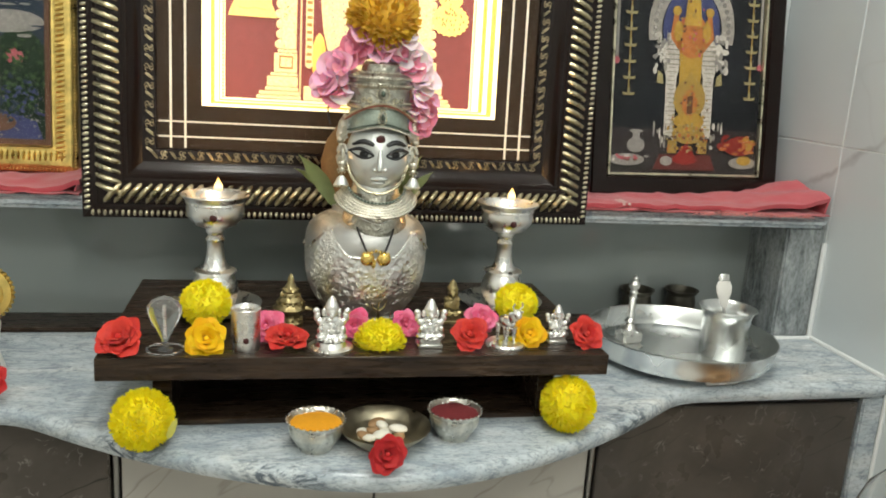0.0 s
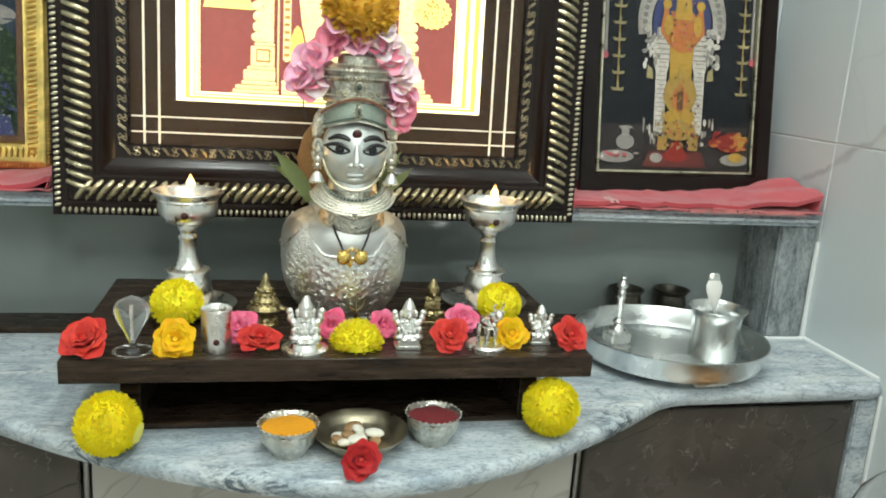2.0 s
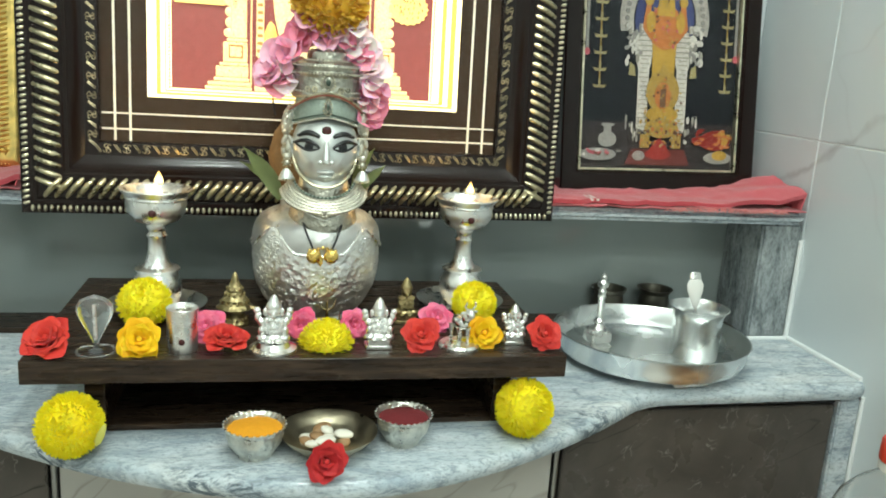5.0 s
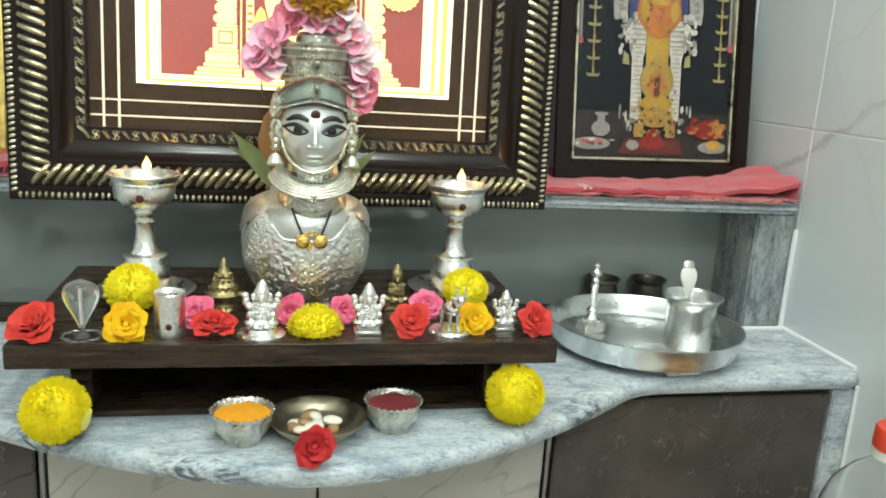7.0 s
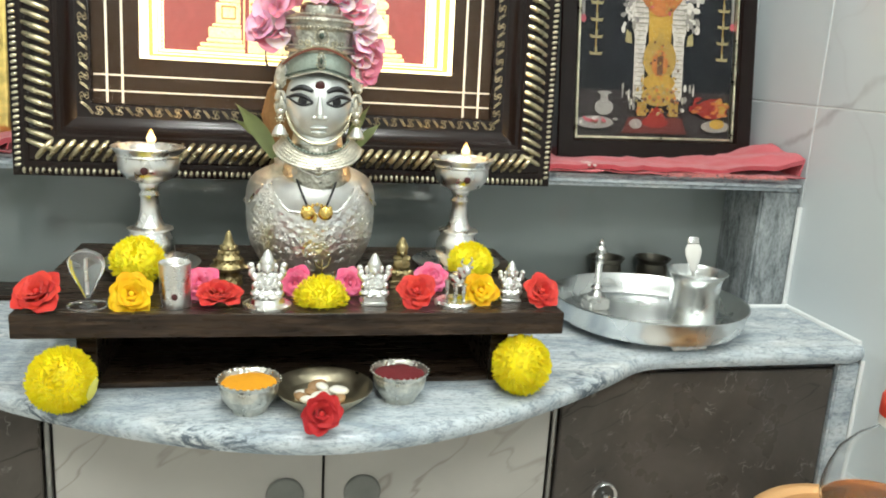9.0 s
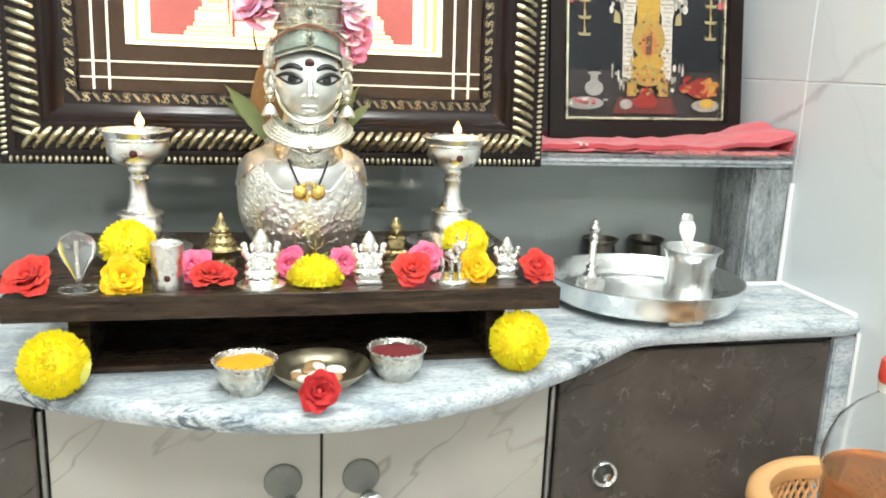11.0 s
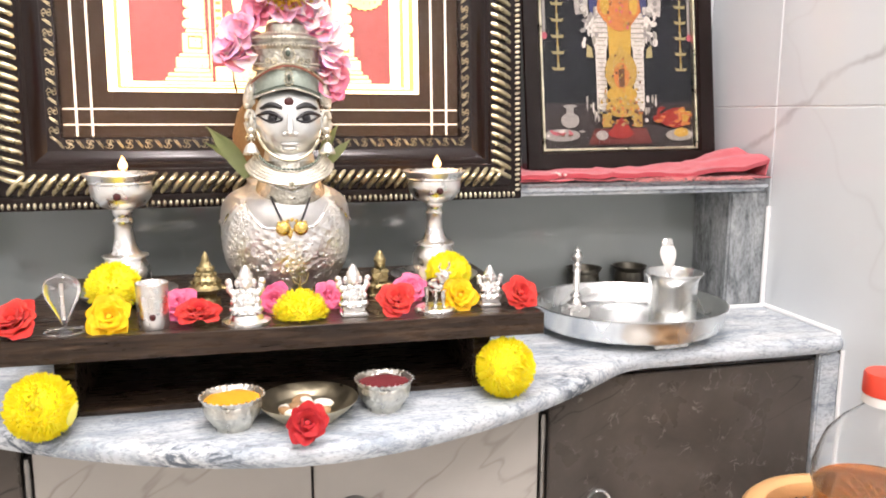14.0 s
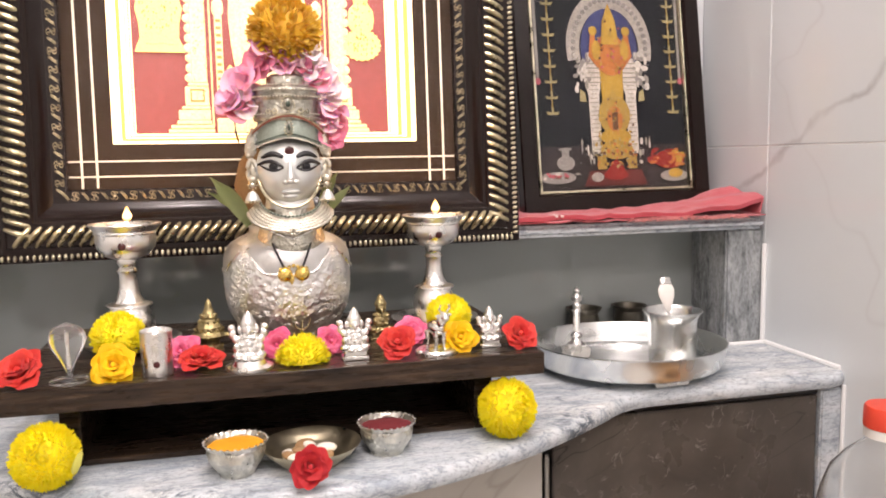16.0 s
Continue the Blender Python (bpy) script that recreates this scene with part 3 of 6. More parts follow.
# ---- picture frames ----
def rails(parent, w, h, profile, material, label="", names="rail"):
    """Four mitred rails; profile: (inset, height towards the viewer)."""
    for side in range(4):
        bm = bmesh.new()
        cols = []
        for end in (0, 1):
            col = []
            for d, o in profile:
                cs = [(-w / 2 + d, d), (w / 2 - d, d), (w / 2 - d, h - d), (-w / 2 + d, h - d)]
                x, z = cs[(side + end) % 4]
                col.append(bm.verts.new((x, -o, z)))
            cols.append(col)
        n = len(profile)
        for i in range(n):
            j = (i + 1) % n
            bm.faces.new((cols[0][i], cols[1][i], cols[1][j], cols[0][j]))
        part(names, bm, material, parent, label)


def bar_strip(parent, w, h, d0, d1, o, step, slant, material, name, label, size=0.62, tall=0.35, kind="stuff"):
    """A row of slanting lobes round the frame between the insets d0 and d1."""
    for side in range(4):
        bm = bmesh.new()
        horizontal = side in (0, 2)
        length = (w if horizontal else h)
        n = int((length - 2 * d0) / step)
        mid, half = (d0 + d1) / 2, (d1 - d0) / 2
        for i in range(n):
            s = -length / 2 + d0 + step * 0.5 + i * (length - 2 * d0) / n
            if abs(s) > length / 2 - mid:
                continue
            tilt = slant
            if side == 0:
                c, turn = (s, mid), tilt
            elif side == 2:
                c, turn = (s, h - mid), tilt
            elif side == 1:
                c, turn = (w / 2 - mid, s + h / 2), 90 + tilt - 16
            else:
                c, turn = (-w / 2 + mid, s + h / 2), -90 + tilt - 20 + 180
            m = pose(c[0], -o, c[1], 0, turn, 0)
            if half > 0.011:
                pts = [m @ Vector((0, -half * tall * math.sin(math.pi * k / 8) + 0.003, half * 1.12 * (k / 4 - 1))) for k in range(9)]
                tube(pts, step * 0.29, 8, bm, lambda t: 0.55 + 0.45 * math.sin(math.pi * (0.06 + 0.88 * t)) ** 0.4)
            else:
                bmesh.ops.create_icosphere(bm, subdivisions=1, radius=1, matrix=m @ Matrix.Diagonal((step * size * 0.5, half * tall, half * 1.08, 1)))
        tagged(part(name, bm, material, parent, label), kind=kind)


def scroll_strip(parent, w, h, d, half, o, material):
    """Gilt scrolls and slanting leaves by turns round the inside of the frame."""
    for side in range(4):
        bm = bmesh.new()
        length = (w if side in (0, 2) else h) - 2 * d
        n = int(length / 0.0205)
        for i in range(n):
            s0 = -length / 2 + (i + 0.5) * length / n
            strokes = [[(s0 - 0.0095 + 0.0075 * k / 6, half * 0.8 * (1 - k / 3)) for k in range(7)],
                       [(s0 - 0.0070 + 0.0060 * k / 6, half * (0.75 - k / 4.4)) for k in range(7)],
                       [(s0 + 0.0050 + 0.0036 * math.sin(k * 0.56), half * 0.85 * (k / 5.5 - 1)) for k in range(12)],
                       [(s0 + 0.0066 + 0.0024 * (1 - k / 14) * math.cos(k * 0.6), half * 0.38 + 0.0024 * (1 - k / 14) * math.sin(k * 0.6)) for k in range(10)],
                       [(s0 + 0.0030 + 0.0024 * (1 - k / 14) * math.cos(3 + k * 0.6), -half * 0.38 + 0.0024 * (1 - k / 14) * math.sin(3 + k * 0.6)) for k in range(10)]]
            for pts in strokes:
                p3 = []
                for s, t in pts:
                    x, z = {0: (s, d + t), 1: (w / 2 - d - t, s + h / 2), 2: (s, h - d - t), 3: (-w / 2 + d + t, s + h / 2)}[side]
                    p3.append((x, -o, z))
                tube(p3, 0.00072, 5, bm, lambda q: 0.5 + 0.5 * math.sin(math.pi * q))
        tagged(part("scrollwork", bm, material, parent, "gilt scrollwork"), kind="stuff")


def flat(parent, name, pts, material, depth, layer, label=""):
    return part(name, plate_shape(pts, -depth - layer * 0.0006, -depth - layer * 0.0006 + 0.0005), material, parent, label, smooth=False)


def big_picture():
    w, h = 0.622, 0.80
    f = thing("framed_picture", "large backlit gold-relief picture in a dark gilt-edged frame", "picture", pose(0.003, 0.2475, 0.966, -3.2, 0, 2.6))
    # base moulding
    rails(f, w, h, [(0, -0.022), (0, 0.0), (0.012, 0.002), (0.016, 0.002), (0.018, 0.004), (0.044, 0.006), (0.046, 0.004), (0.050, 0.0045), (0.052, 0.002), (0.064, -0.006), (0.066, -0.006), (0.080, -0.007), (0.081, -0.013), (0.081, -0.022)],
          FRAME_BROWN, "", "moulding")
    bar_strip(f, w, h, 0.0018, 0.0092, 0.002, 0.0064, 0, PALE_GOLD, "beading", "row of pale gilt beads", 0.72, 0.6)
    bar_strip(f, w, h, 0.0165, 0.044, 0.0045, 0.0112, 40, ROPE_GILT, "rope_band", "twisted antique gilt rope band", 0.60, 0.40)
    scroll_strip(f, w, h, 0.073, 0.006, -0.0055, AGED_GILT)
    part("mount", box(-w / 2 + 0.078, w / 2 - 0.078, 0.014, 0.021, 0.078, h - 0.078), MAT_BOARD, f, "dark brown mount")
    for z in (0.0950, 0.1125, h - 0.0950, h - 0.1125):
        part("line", box(-w / 2 + 0.082, w / 2 - 0.082, 0.0125, 0.0145, z - 0.0009, z + 0.0009), IVORY, f)
    for x in (-0.2152, -0.1990, 0.1958, 0.2148):
        part("line", box(x - 0.0012, x + 0.0012, 0.0122, 0.0142, 0.082, h - 0.082), IVORY, f)
    # lit panel
    xl, xr, z0, z1 = -0.1805, 0.1795, 0.132, h - 0.132
    D = -0.0125
    bands = [("lit_panel", 0.0, 0.0, 0.0, LIT_WHITE, "glowing cream border"), ("gold_border", 0.0100, 0.0060, 0.0035, LIT_GOLD, "beaded gold border"), ("inner_border", 0.0145, 0.0125, 0.0060, LIT_WHITE, ""),
             ("gold_line", 0.0192, 0.0185, 0.0075, LIT_GOLD, ""), ("inner_line", 0.0205, 0.0240, 0.0090, LIT_WHITE, ""), ("field", 0.0262, 0.0365, 0.0115, LIT_MAROON, "maroon field")]
    panel = None
    for k, (nm, a, b, c, mm, lab) in enumerate(bands):
        made = flat(panel or f, nm, rect(xl + a, xr - b, z0 + c, z1 - c), mm, D, k, lab)
        panel = panel or made
    for x, y, r in ((xl + 0.0122, 0.0112, 0.0015), (xl + 0.0240, 0.0092, 0.0017), (xr - 0.0092, 0.0112, 0.0020), (xr - 0.0212, 0.0100, 0.0018), (xr - 0.0340, 0.0092, 0.0018)):
        bm = bmesh.new()
        for i in range(130):
            blob(bm, x, y, z0 + 0.012 + i * (z1 - z0 - 0.024) / 129, r, 0.001, 0.0015, 1)
        tagged(part("beaded_edge", bm, LIT_BEAD, panel, "row of gold beads"), kind="stuff")
    for sx in (-1, 1):
        # stepped column with a moulded outer edge
        inner = sx * 0.0665
        bm = bmesh.new()

        def block(a, b, lo, hi, y=0.0085, bv=0.0010):
            xa, xb = inner + sx * a, inner + sx * b
            box(min(xa, xb), max(xa, xb), y - 0.0015, y + 0.0008, z0 + lo, z0 + hi, bv, 1, bm)

        block(0.0, 0.052, 0.0120, 0.0165)
        block(0.001, 0.0490, 0.0170, 0.0215)
        block(0.003, 0.0420, 0.0220, 0.0265)
        block(0.004, 0.0400, 0.0270, 0.0390)
        block(0.004, 0.0360, 0.0395, 0.0430)
        block(0.005, 0.0320, 0.0435, 0.0660)
        block(0.005, 0.0280, 0.0665, 0.0700)
        block(0.006, 0.0240, 0.0705, z1 - z0 - 0.10)
        block(0.0, 0.0022, 0.0170, z1 - z0 - 0.06)
        for i in range(16):
            r = 0.0052 if i % 3 else 0.0068
            blob(bm, inner + sx * 0.0250, 0.0085, z0 + 0.076 + i * 0.0115, r, 0.0012, 0.0056, 2)
        column = part("column", bm, LIT_FIG, f, "stepped cream-gold column")
        bm = bmesh.new()
        for a, b, lo, hi in ((0.010, 0.026, 0.0480, 0.0500), (0.010, 0.026, 0.0610, 0.0630), (0.010, 0.0115, 0.0480, 0.0630), (0.0245, 0.026, 0.0480, 0.0630), (0.002, 0.045, 0.0218, 0.0222), (0.006, 0.036, 0.0392, 0.0396), (0.004, 0.050, 0.0167, 0.0171)):
            xa, xb = inner + sx * a, inner + sx * b
            box(min(xa, xb), max(xa, xb), 0.0064, 0.0068, z0 + lo, z0 + hi, 0, 1, bm)
        part("column_line", bm, LIT_OCHRE, column, "ochre lines on the column")
    # plain domed relief and plain round relief beside the columns
    cx, cz = -0.1235, z0 + 0.105
    bm = plate_shape([(cx - 0.0275, cz), (cx + 0.0275, cz), (cx + 0.026, cz + 0.006), (cx + 0.0215, cz + 0.016), (cx + 0.0225, cz + 0.034), (cx + 0.026, cz + 0.050), (cx + 0.022, cz + 0.066), (cx + 0.012, cz + 0.080), (cx, cz + 0.094), (cx - 0.012, cz + 0.080), (cx - 0.022, cz + 0.066), (cx - 0.026, cz + 0.050), (cx - 0.0225, cz + 0.034), (cx - 0.0215, cz + 0.016), (cx - 0.026, cz + 0.006)], 0.0072, 0.0088)
    part("relief", bm, LIT_RELIEF, f, "domed gold relief")
    ex, ez = 0.1130, z0 + 0.118
    bm = plate_shape([(ex + 0.0235 * (1 + 0.05 * math.cos(k * math.pi)) * math.cos(k * math.pi / 20), ez + 0.0190 * (1 + 0.05 * math.cos(k * math.pi)) * math.sin(k * math.pi / 20)) for k in range(40)], 0.0074, 0.0088)
    blob(bm, ex, 0.008, ez + 0.032, 0.017, 0.0016, 0.022, 2)
    blob(bm, ex, 0.008, ez + 0.058, 0.010, 0.0016, 0.014, 2)
    part("relief", bm, LIT_RELIEF, f, "round scalloped gold relief")
    bm = bmesh.new()
    rng = random.Random(60)
    for i in range(9):
        blob(bm, cx - 0.014 + i * 0.0035, 0.0068, cz + 0.0095 - 0.0006 * math.sin(i), 0.0009, 0.0006, 0.0009, 1)
    for gx, gz, rx, rz, n in ((cx, cz + 0.048, 0.021, 0.028, 54), (ex, ez, 0.018, 0.014, 36), (ex, ez + 0.036, 0.012, 0.018, 22)):
        for i in range(n):
            a, q = rng.uniform(0, 6.283), math.sqrt(rng.random())
            blob(bm, gx + rx * q * math.cos(a), 0.0062, gz + rz * q * math.sin(a), rng.uniform(0.0006, 0.0011), 0.0006, rng.uniform(0.0008, 0.0022), 1)
    for sx in (-1, 1):
        for i in range(50):
            zz = rng.uniform(0.014, 0.20)
            blob(bm, sx * (0.070 + rng.uniform(0.001, 1) * max(0.018, 0.044 - 0.5 * zz)), 0.0064, z0 + zz, 0.0007, 0.0005, 0.0010, 1)
    tagged(part("relief_dots", bm, LIT_OCHRE, f, "ochre dots on the gold relief"), kind="stuff")
    # plain draped central relief
    bm = bmesh.new()
    for sx in (-1, 1):
        box(min(sx * 0.0635, sx * 0.030), max(sx * 0.0635, sx * 0.030), 0.0070, 0.0090, z0 + 0.012, z0 + 0.029, 0.001, 1, bm)
        box(min(sx * 0.0620, sx * 0.0535), max(sx * 0.0620, sx * 0.0535), 0.0070, 0.0090, z0 + 0.050, z0 + 0.150, 0.002, 2, bm)
        blob(bm, sx * 0.0578, 0.008, z0 + 0.158, 0.007, 0.0014, 0.012, 2)
    box(-0.030, 0.030, 0.0070, 0.0090, z0 + 0.012, z0 + 0.040, 0.001, 1, bm)
    blob(bm, 0, 0.0085, z0 + 0.15, 0.046, 0.002, 0.125, 3)
    blob(bm, 0, 0.0085, z0 + 0.30, 0.03, 0.002, 0.04, 3)
    blob(bm, 0, 0.0085, z0 + 0.37, 0.02, 0.002, 0.05, 3)
    robe = part("relief", bm, LIT_FIG, f, "plain tall cream-gold relief")
    for sx in (-1, 1):
        part("relief", blob(bmesh.new(), sx * 0.046, 0.0075, z0 + 0.062, 0.0085, 0.0018, 0.030, 2), LIT_GOLD, f, "slender gold relief")
        bm = bmesh.new()
        for i in range(11):
            box(sx * 0.0578 - 0.003, sx * 0.0578 + 0.003, 0.0062, 0.0069, z0 + 0.056 + i * 0.0085, z0 + 0.0595 + i * 0.0085, 0, 1, bm)
        part("relief_bands", bm, LIT_OCHRE, robe, "ochre bands")
        bm = bmesh.new()
        for k in range(2):
            for i in range(26):
                u = i / 25
                blob(bm, sx * (0.010 + 0.013 * k + 0.010 * math.sin(u * 3.0)), 0.0060, z0 + 0.055 + 0.20 * u, 0.0013, 0.0006, 0.0016, 1)
        tagged(part("relief_dots", bm, LIT_GREY, robe, "grey dots on the draped relief"), kind="stuff")
    g = part("glass", box(-w / 2 + 0.079, w / 2 - 0.079, 0.0030, 0.0045, 0.079, h - 0.079), PANE, f, "clear glass")
    g.visible_shadow = False
    return f


big_picture()

PIC_BLACK = mat_plain("print_black", (0.011, 0.012, 0.015), 0.4, 0, 0.4, 14, 0)
PIC_FLOOR = mat_plain("print_dark_grey", (0.034, 0.028, 0.028), 0.4, 0, 0.4, 20, 0)
PIC_SILVER = mat_plain("print_silver", (0.60, 0.55, 0.49), 0.4, 0, 0.85, 260, 0)
PIC_ORANGE = mat_plain("print_orange", (0.42, 0.15, 0.05), 0.4, 0, 0.7, 200, 0)
PIC_YELLOW = mat_plain("print_yellow", (0.43, 0.265, 0.055), 0.4, 0, 0.8, 240, 0)
PIC_GOLD = mat_plain("print_gold", (0.36, 0.235, 0.066), 0.4, 0, 0.85, 330, 0)
PIC_BRASS = mat_plain("print_brass", (0.30, 0.25, 0.12), 0.4, 0, 0.6, 330, 0)
PIC_RED = mat_plain("print_red", (0.22, 0.026, 0.022), 0.4, 0, 0.55, 120, 0)
PIC_MAROON = mat_plain("print_maroon", (0.099, 0.028, 0.025), 0.4, 0, 0.35, 120, 0)
PIC_WHITE = mat_plain("print_white", (0.27, 0.25, 0.23), 0.4, 0, 0.7, 240, 0)
PIC_BLUE = mat_plain("print_blue", (0.043, 0.050, 0.124), 0.4, 0, 0.4, 90, 0)
PIC_GREEN = mat_plain("print_green", (0.017, 0.035, 0.019), 0.4, 0, 0.8, 90, 0)
PIC_LEAF = mat_plain("print_leaf_green", (0.045, 0.085, 0.032), 0.4, 0, 0.7, 90, 0)
PIC_TEAL = mat_plain("print_teal", (0.024, 0.037, 0.057), 0.4, 0, 0.7, 40, 0)
PIC_BROWN = mat_plain("print_brown", (0.124, 0.062, 0.037), 0.4, 0, 0.5, 60, 0)
PIC_PINK = mat_plain("print_pink", (0.384, 0.087, 0.105), 0.4, 0, 0.3, 120, 0)


PIC_SHADE = mat_plain("print_silver_shade", (0.27, 0.25, 0.215), 0.4, 0, 0.4, 200, 0)
for printed in (PIC_BLACK, PIC_FLOOR, PIC_SILVER, PIC_ORANGE, PIC_YELLOW, PIC_GOLD, PIC_BRASS, PIC_RED, PIC_MAROON, PIC_WHITE, PIC_BLUE, PIC_GREEN, PIC_LEAF, PIC_TEAL, PIC_BROWN, PIC_PINK, PIC_SHADE):
    printed.node_tree.nodes["Principled BSDF"].inputs["Specular IOR Level"].default_value = 0.12


def right_picture():
    w, h = 0.287, 0.40
    f = thing("framed_picture", "shrine print in a plain dark brown frame on red cloth", "picture", pose(0.512, 0.3705, 0.9945, -7.5, -0.6, 2.5) @ Matrix.Scale(1.075, 4))
    rails(f, w, h, [(0, -0.02), (0, -0.001), (0.002, 0.001), (0.022, 0.001), (0.025, -0.003), (0.0262, -0.012), (0.0262, -0.02)], FRAME_BROWN, "", "moulding")
    rails(f, w - 0.0525, h - 0.0525, [(0, -0.010), (0, -0.0035), (0.0028, -0.0035), (0.0028, -0.010)], PALE_GOLD, "thin gilt slip", "slip")
    for o in f.children:
        if o.name.startswith("slip"):
            o.location.z = 0.02625
    U0, V0, D = -w / 2 + 0.028, 0.029, -0.011
    iw = w - 0.056

    def sh(name, pts, material, layer, label=""):
        if name not in ("print", "print_ground"):
            mid = sum(p[0] for p in pts) / len(pts) - 0.118
            pull = -0.16 * mid if abs(mid) < 0.075 else 0
            k = 0.84 if abs(mid) < 0.075 else 0.95
            pts = [(0.118 + mid + pull + (x - 0.118 - mid) * k, z * 0.83) for x, z in pts]
        return flat(f, name, [(U0 + x, V0 + z) for x, z in pts], material, D, layer, label)

    sh("print", rect(-0.001, iw + 0.001, -0.001, h - 0.056), PIC_BLACK, 0, "dark shrine print")
    sh("print_ground", rect(-0.001, iw + 0.001, -0.001, 0.062), PIC_FLOOR, 1)
    c = 0.118
    # arch
    outer = ellipse(c, 0.200, 0.066, 0.080, 28, -14, 194)
    inner = ellipse(c, 0.197, 0.046, 0.058, 28, 194, -14)
    n = len(outer)
    bm = bmesh.new()
    d0 = -D - 2 * 0.0006
    oo = [bm.verts.new((U0 + x, d0 + 0.0002, V0 + z)) for x, z in outer]
    ii = [bm.verts.new((U0 + x, d0 + 0.0002, V0 + z)) for x, z in inner[::-1]]
    for k in range(n - 1):
        bm.faces.new((oo[k], oo[k + 1], ii[k + 1], ii[k]))
    bmesh.ops.solidify(bm, geom=bm.faces[:], thickness=0.0004)
    part("print_arch", bm, PIC_SILVER, f, "silver arch", smooth=False)
    sh("print_arch_back", ellipse(c, 0.240, 0.052, 0.068), PIC_BLUE, 1)
    for sx in (-1, 1):
        x = c + sx * 0.034
        sh("print_column", [(x - 0.009, 0.045), (x + 0.009, 0.045), (x + 0.0095, 0.16), (x + 0.0125, 0.17), (x + 0.0125, 0.178), (x + 0.016, 0.183), (x + 0.016, 0.20), (x + 0.008, 0.222), (x - 0.008, 0.222), (x - 0.016, 0.20), (x - 0.016, 0.183), (x - 0.0125, 0.178), (x - 0.0125, 0.17), (x - 0.0095, 0.16)], PIC_SILVER, 3)
        sh("print_column_foot", ellipse(c + sx * 0.042, 0.052, 0.016, 0.012), PIC_FLOOR, 4)
        sh("print_bracket", [(x + sx * 0.014, 0.148), (x + sx * 0.026, 0.150), (x + sx * 0.024, 0.170), (x + sx * 0.016, 0.164)], PIC_BRASS, 3)
        sh("print_lobe", ellipse(x + sx * 0.016, 0.203, 0.009, 0.015), PIC_SILVER, 4)
        sh("print_arm", [(c + sx * 0.020, 0.20), (c + sx * 0.040, 0.225), (c + sx * 0.034, 0.265), (c + sx * 0.026, 0.262), (c + sx * 0.028, 0.228), (c + sx * 0.016, 0.215)], PIC_ORANGE, 5)
        sh("print_star", ellipse(c + sx * 0.030, 0.268, 0.008, 0.008, 8), PIC_YELLOW, 6)
        sh("print_stand", rect(c + sx * 0.028 - 0.008, c + sx * 0.028 + 0.008, 0.034, 0.056), PIC_GOLD, 7)
        # string of hanging lamps
        lx = 0.026 if sx < 0 else iw - 0.018
        sh("print_cord", rect(lx - 0.0008, lx + 0.0008, 0.130, 0.345), PIC_GOLD, 2)
        for k in range(8):
            z = 0.132 + k * 0.0262
            sh("print_lamp", [(lx - 0.0100, z + 0.001), (lx - 0.0080, z - 0.0048), (lx + 0.0080, z - 0.0048), (lx + 0.0100, z + 0.001), (lx + 0.006, z - 0.0005), (lx - 0.006, z - 0.0005)], PIC_BRASS, 3)
            sh("print_lamp_top", rect(lx - 0.0016, lx + 0.0016, z - 0.0005, z + 0.008), PIC_BRASS, 3)
        gx = 0.007 if sx < 0 else iw - 0.004
        sh("print_garland", rect(gx - 0.002, gx + 0.002, 0.185, 0.345), PIC_WHITE, 2)
        sh("print_tassel", ellipse(gx, 0.183, 0.004, 0.006, 12), PIC_PINK, 3)
    # plain draped shape
    sh("print_robe", [(c - 0.019, 0.15), (c + 0.019, 0.15), (c + 0.022, 0.21), (c - 0.022, 0.21)], PIC_YELLOW, 4)
    sh("print_body", ellipse(c, 0.228, 0.029, 0.036), PIC_ORANGE, 5)
    sh("print_crown", [(c - 0.016, 0.245), (c + 0.016, 0.245), (c + 0.012, 0.285), (c, 0.315), (c - 0.012, 0.285)], PIC_YELLOW, 6)
    sh("print_side", ellipse(c - 0.026, 0.235, 0.008, 0.017, 14), PIC_YELLOW, 6)
    sh("print_side", ellipse(c + 0.026, 0.235, 0.008, 0.017, 14), PIC_YELLOW, 6)
    # golden group before it
    sh("print_shrine", ellipse(c, 0.125, 0.029, 0.034), PIC_GOLD, 7)
    sh("print_shrine_inner", ellipse(c, 0.118, 0.014, 0.022), PIC_ORANGE, 8)
    sh("print_shrine_core", rect(c - 0.005, c + 0.005, 0.100, 0.13), PIC_BROWN, 9)
    sh("print_shrine_top", ellipse(c, 0.158, 0.006, 0.010, 12), PIC_GOLD, 8)
    sh("print_shrine_base", ellipse(c, 0.088, 0.028, 0.014), PIC_YELLOW, 8)
    sh("print_shrine_foot", ellipse(c, 0.066, 0.030, 0.016), PIC_GOLD, 9)
    for k in range(7):
        sh("print_stud", ellipse(c - 0.024 + k * 0.008, 0.060 + 0.004 * (k % 2), 0.003, 0.004, 8), PIC_ORANGE if k % 2 else PIC_BROWN, 10)
    # bands, studs and small gilt details
    rng = random.Random(17)
    for sx in (-1, 1):
        x = c + sx * 0.034
        for k in range(17):
            z = 0.060 + k * 0.0072
            sh("print_band", rect(x - 0.0085 + 0.002 * (k % 3), x + 0.0085 - 0.002 * (k % 3), z, z + 0.0012), PIC_SHADE if k % 2 else PIC_WHITE, 5)
        for k in range(5):
            sh("print_band", rect(x - 0.015 + 0.001 * k, x + 0.015 - 0.001 * k, 0.180 + k * 0.008, 0.182 + k * 0.008), PIC_WHITE if k % 2 else PIC_SHADE, 5)
    for k in range(26):
        a = radians(-8 + 196 * k / 25)
        sh("print_scallop", ellipse(c + 0.0667 * math.cos(a), 0.239 + 0.083 * math.sin(a), 0.0042, 0.0042, 8), PIC_WHITE, 4)
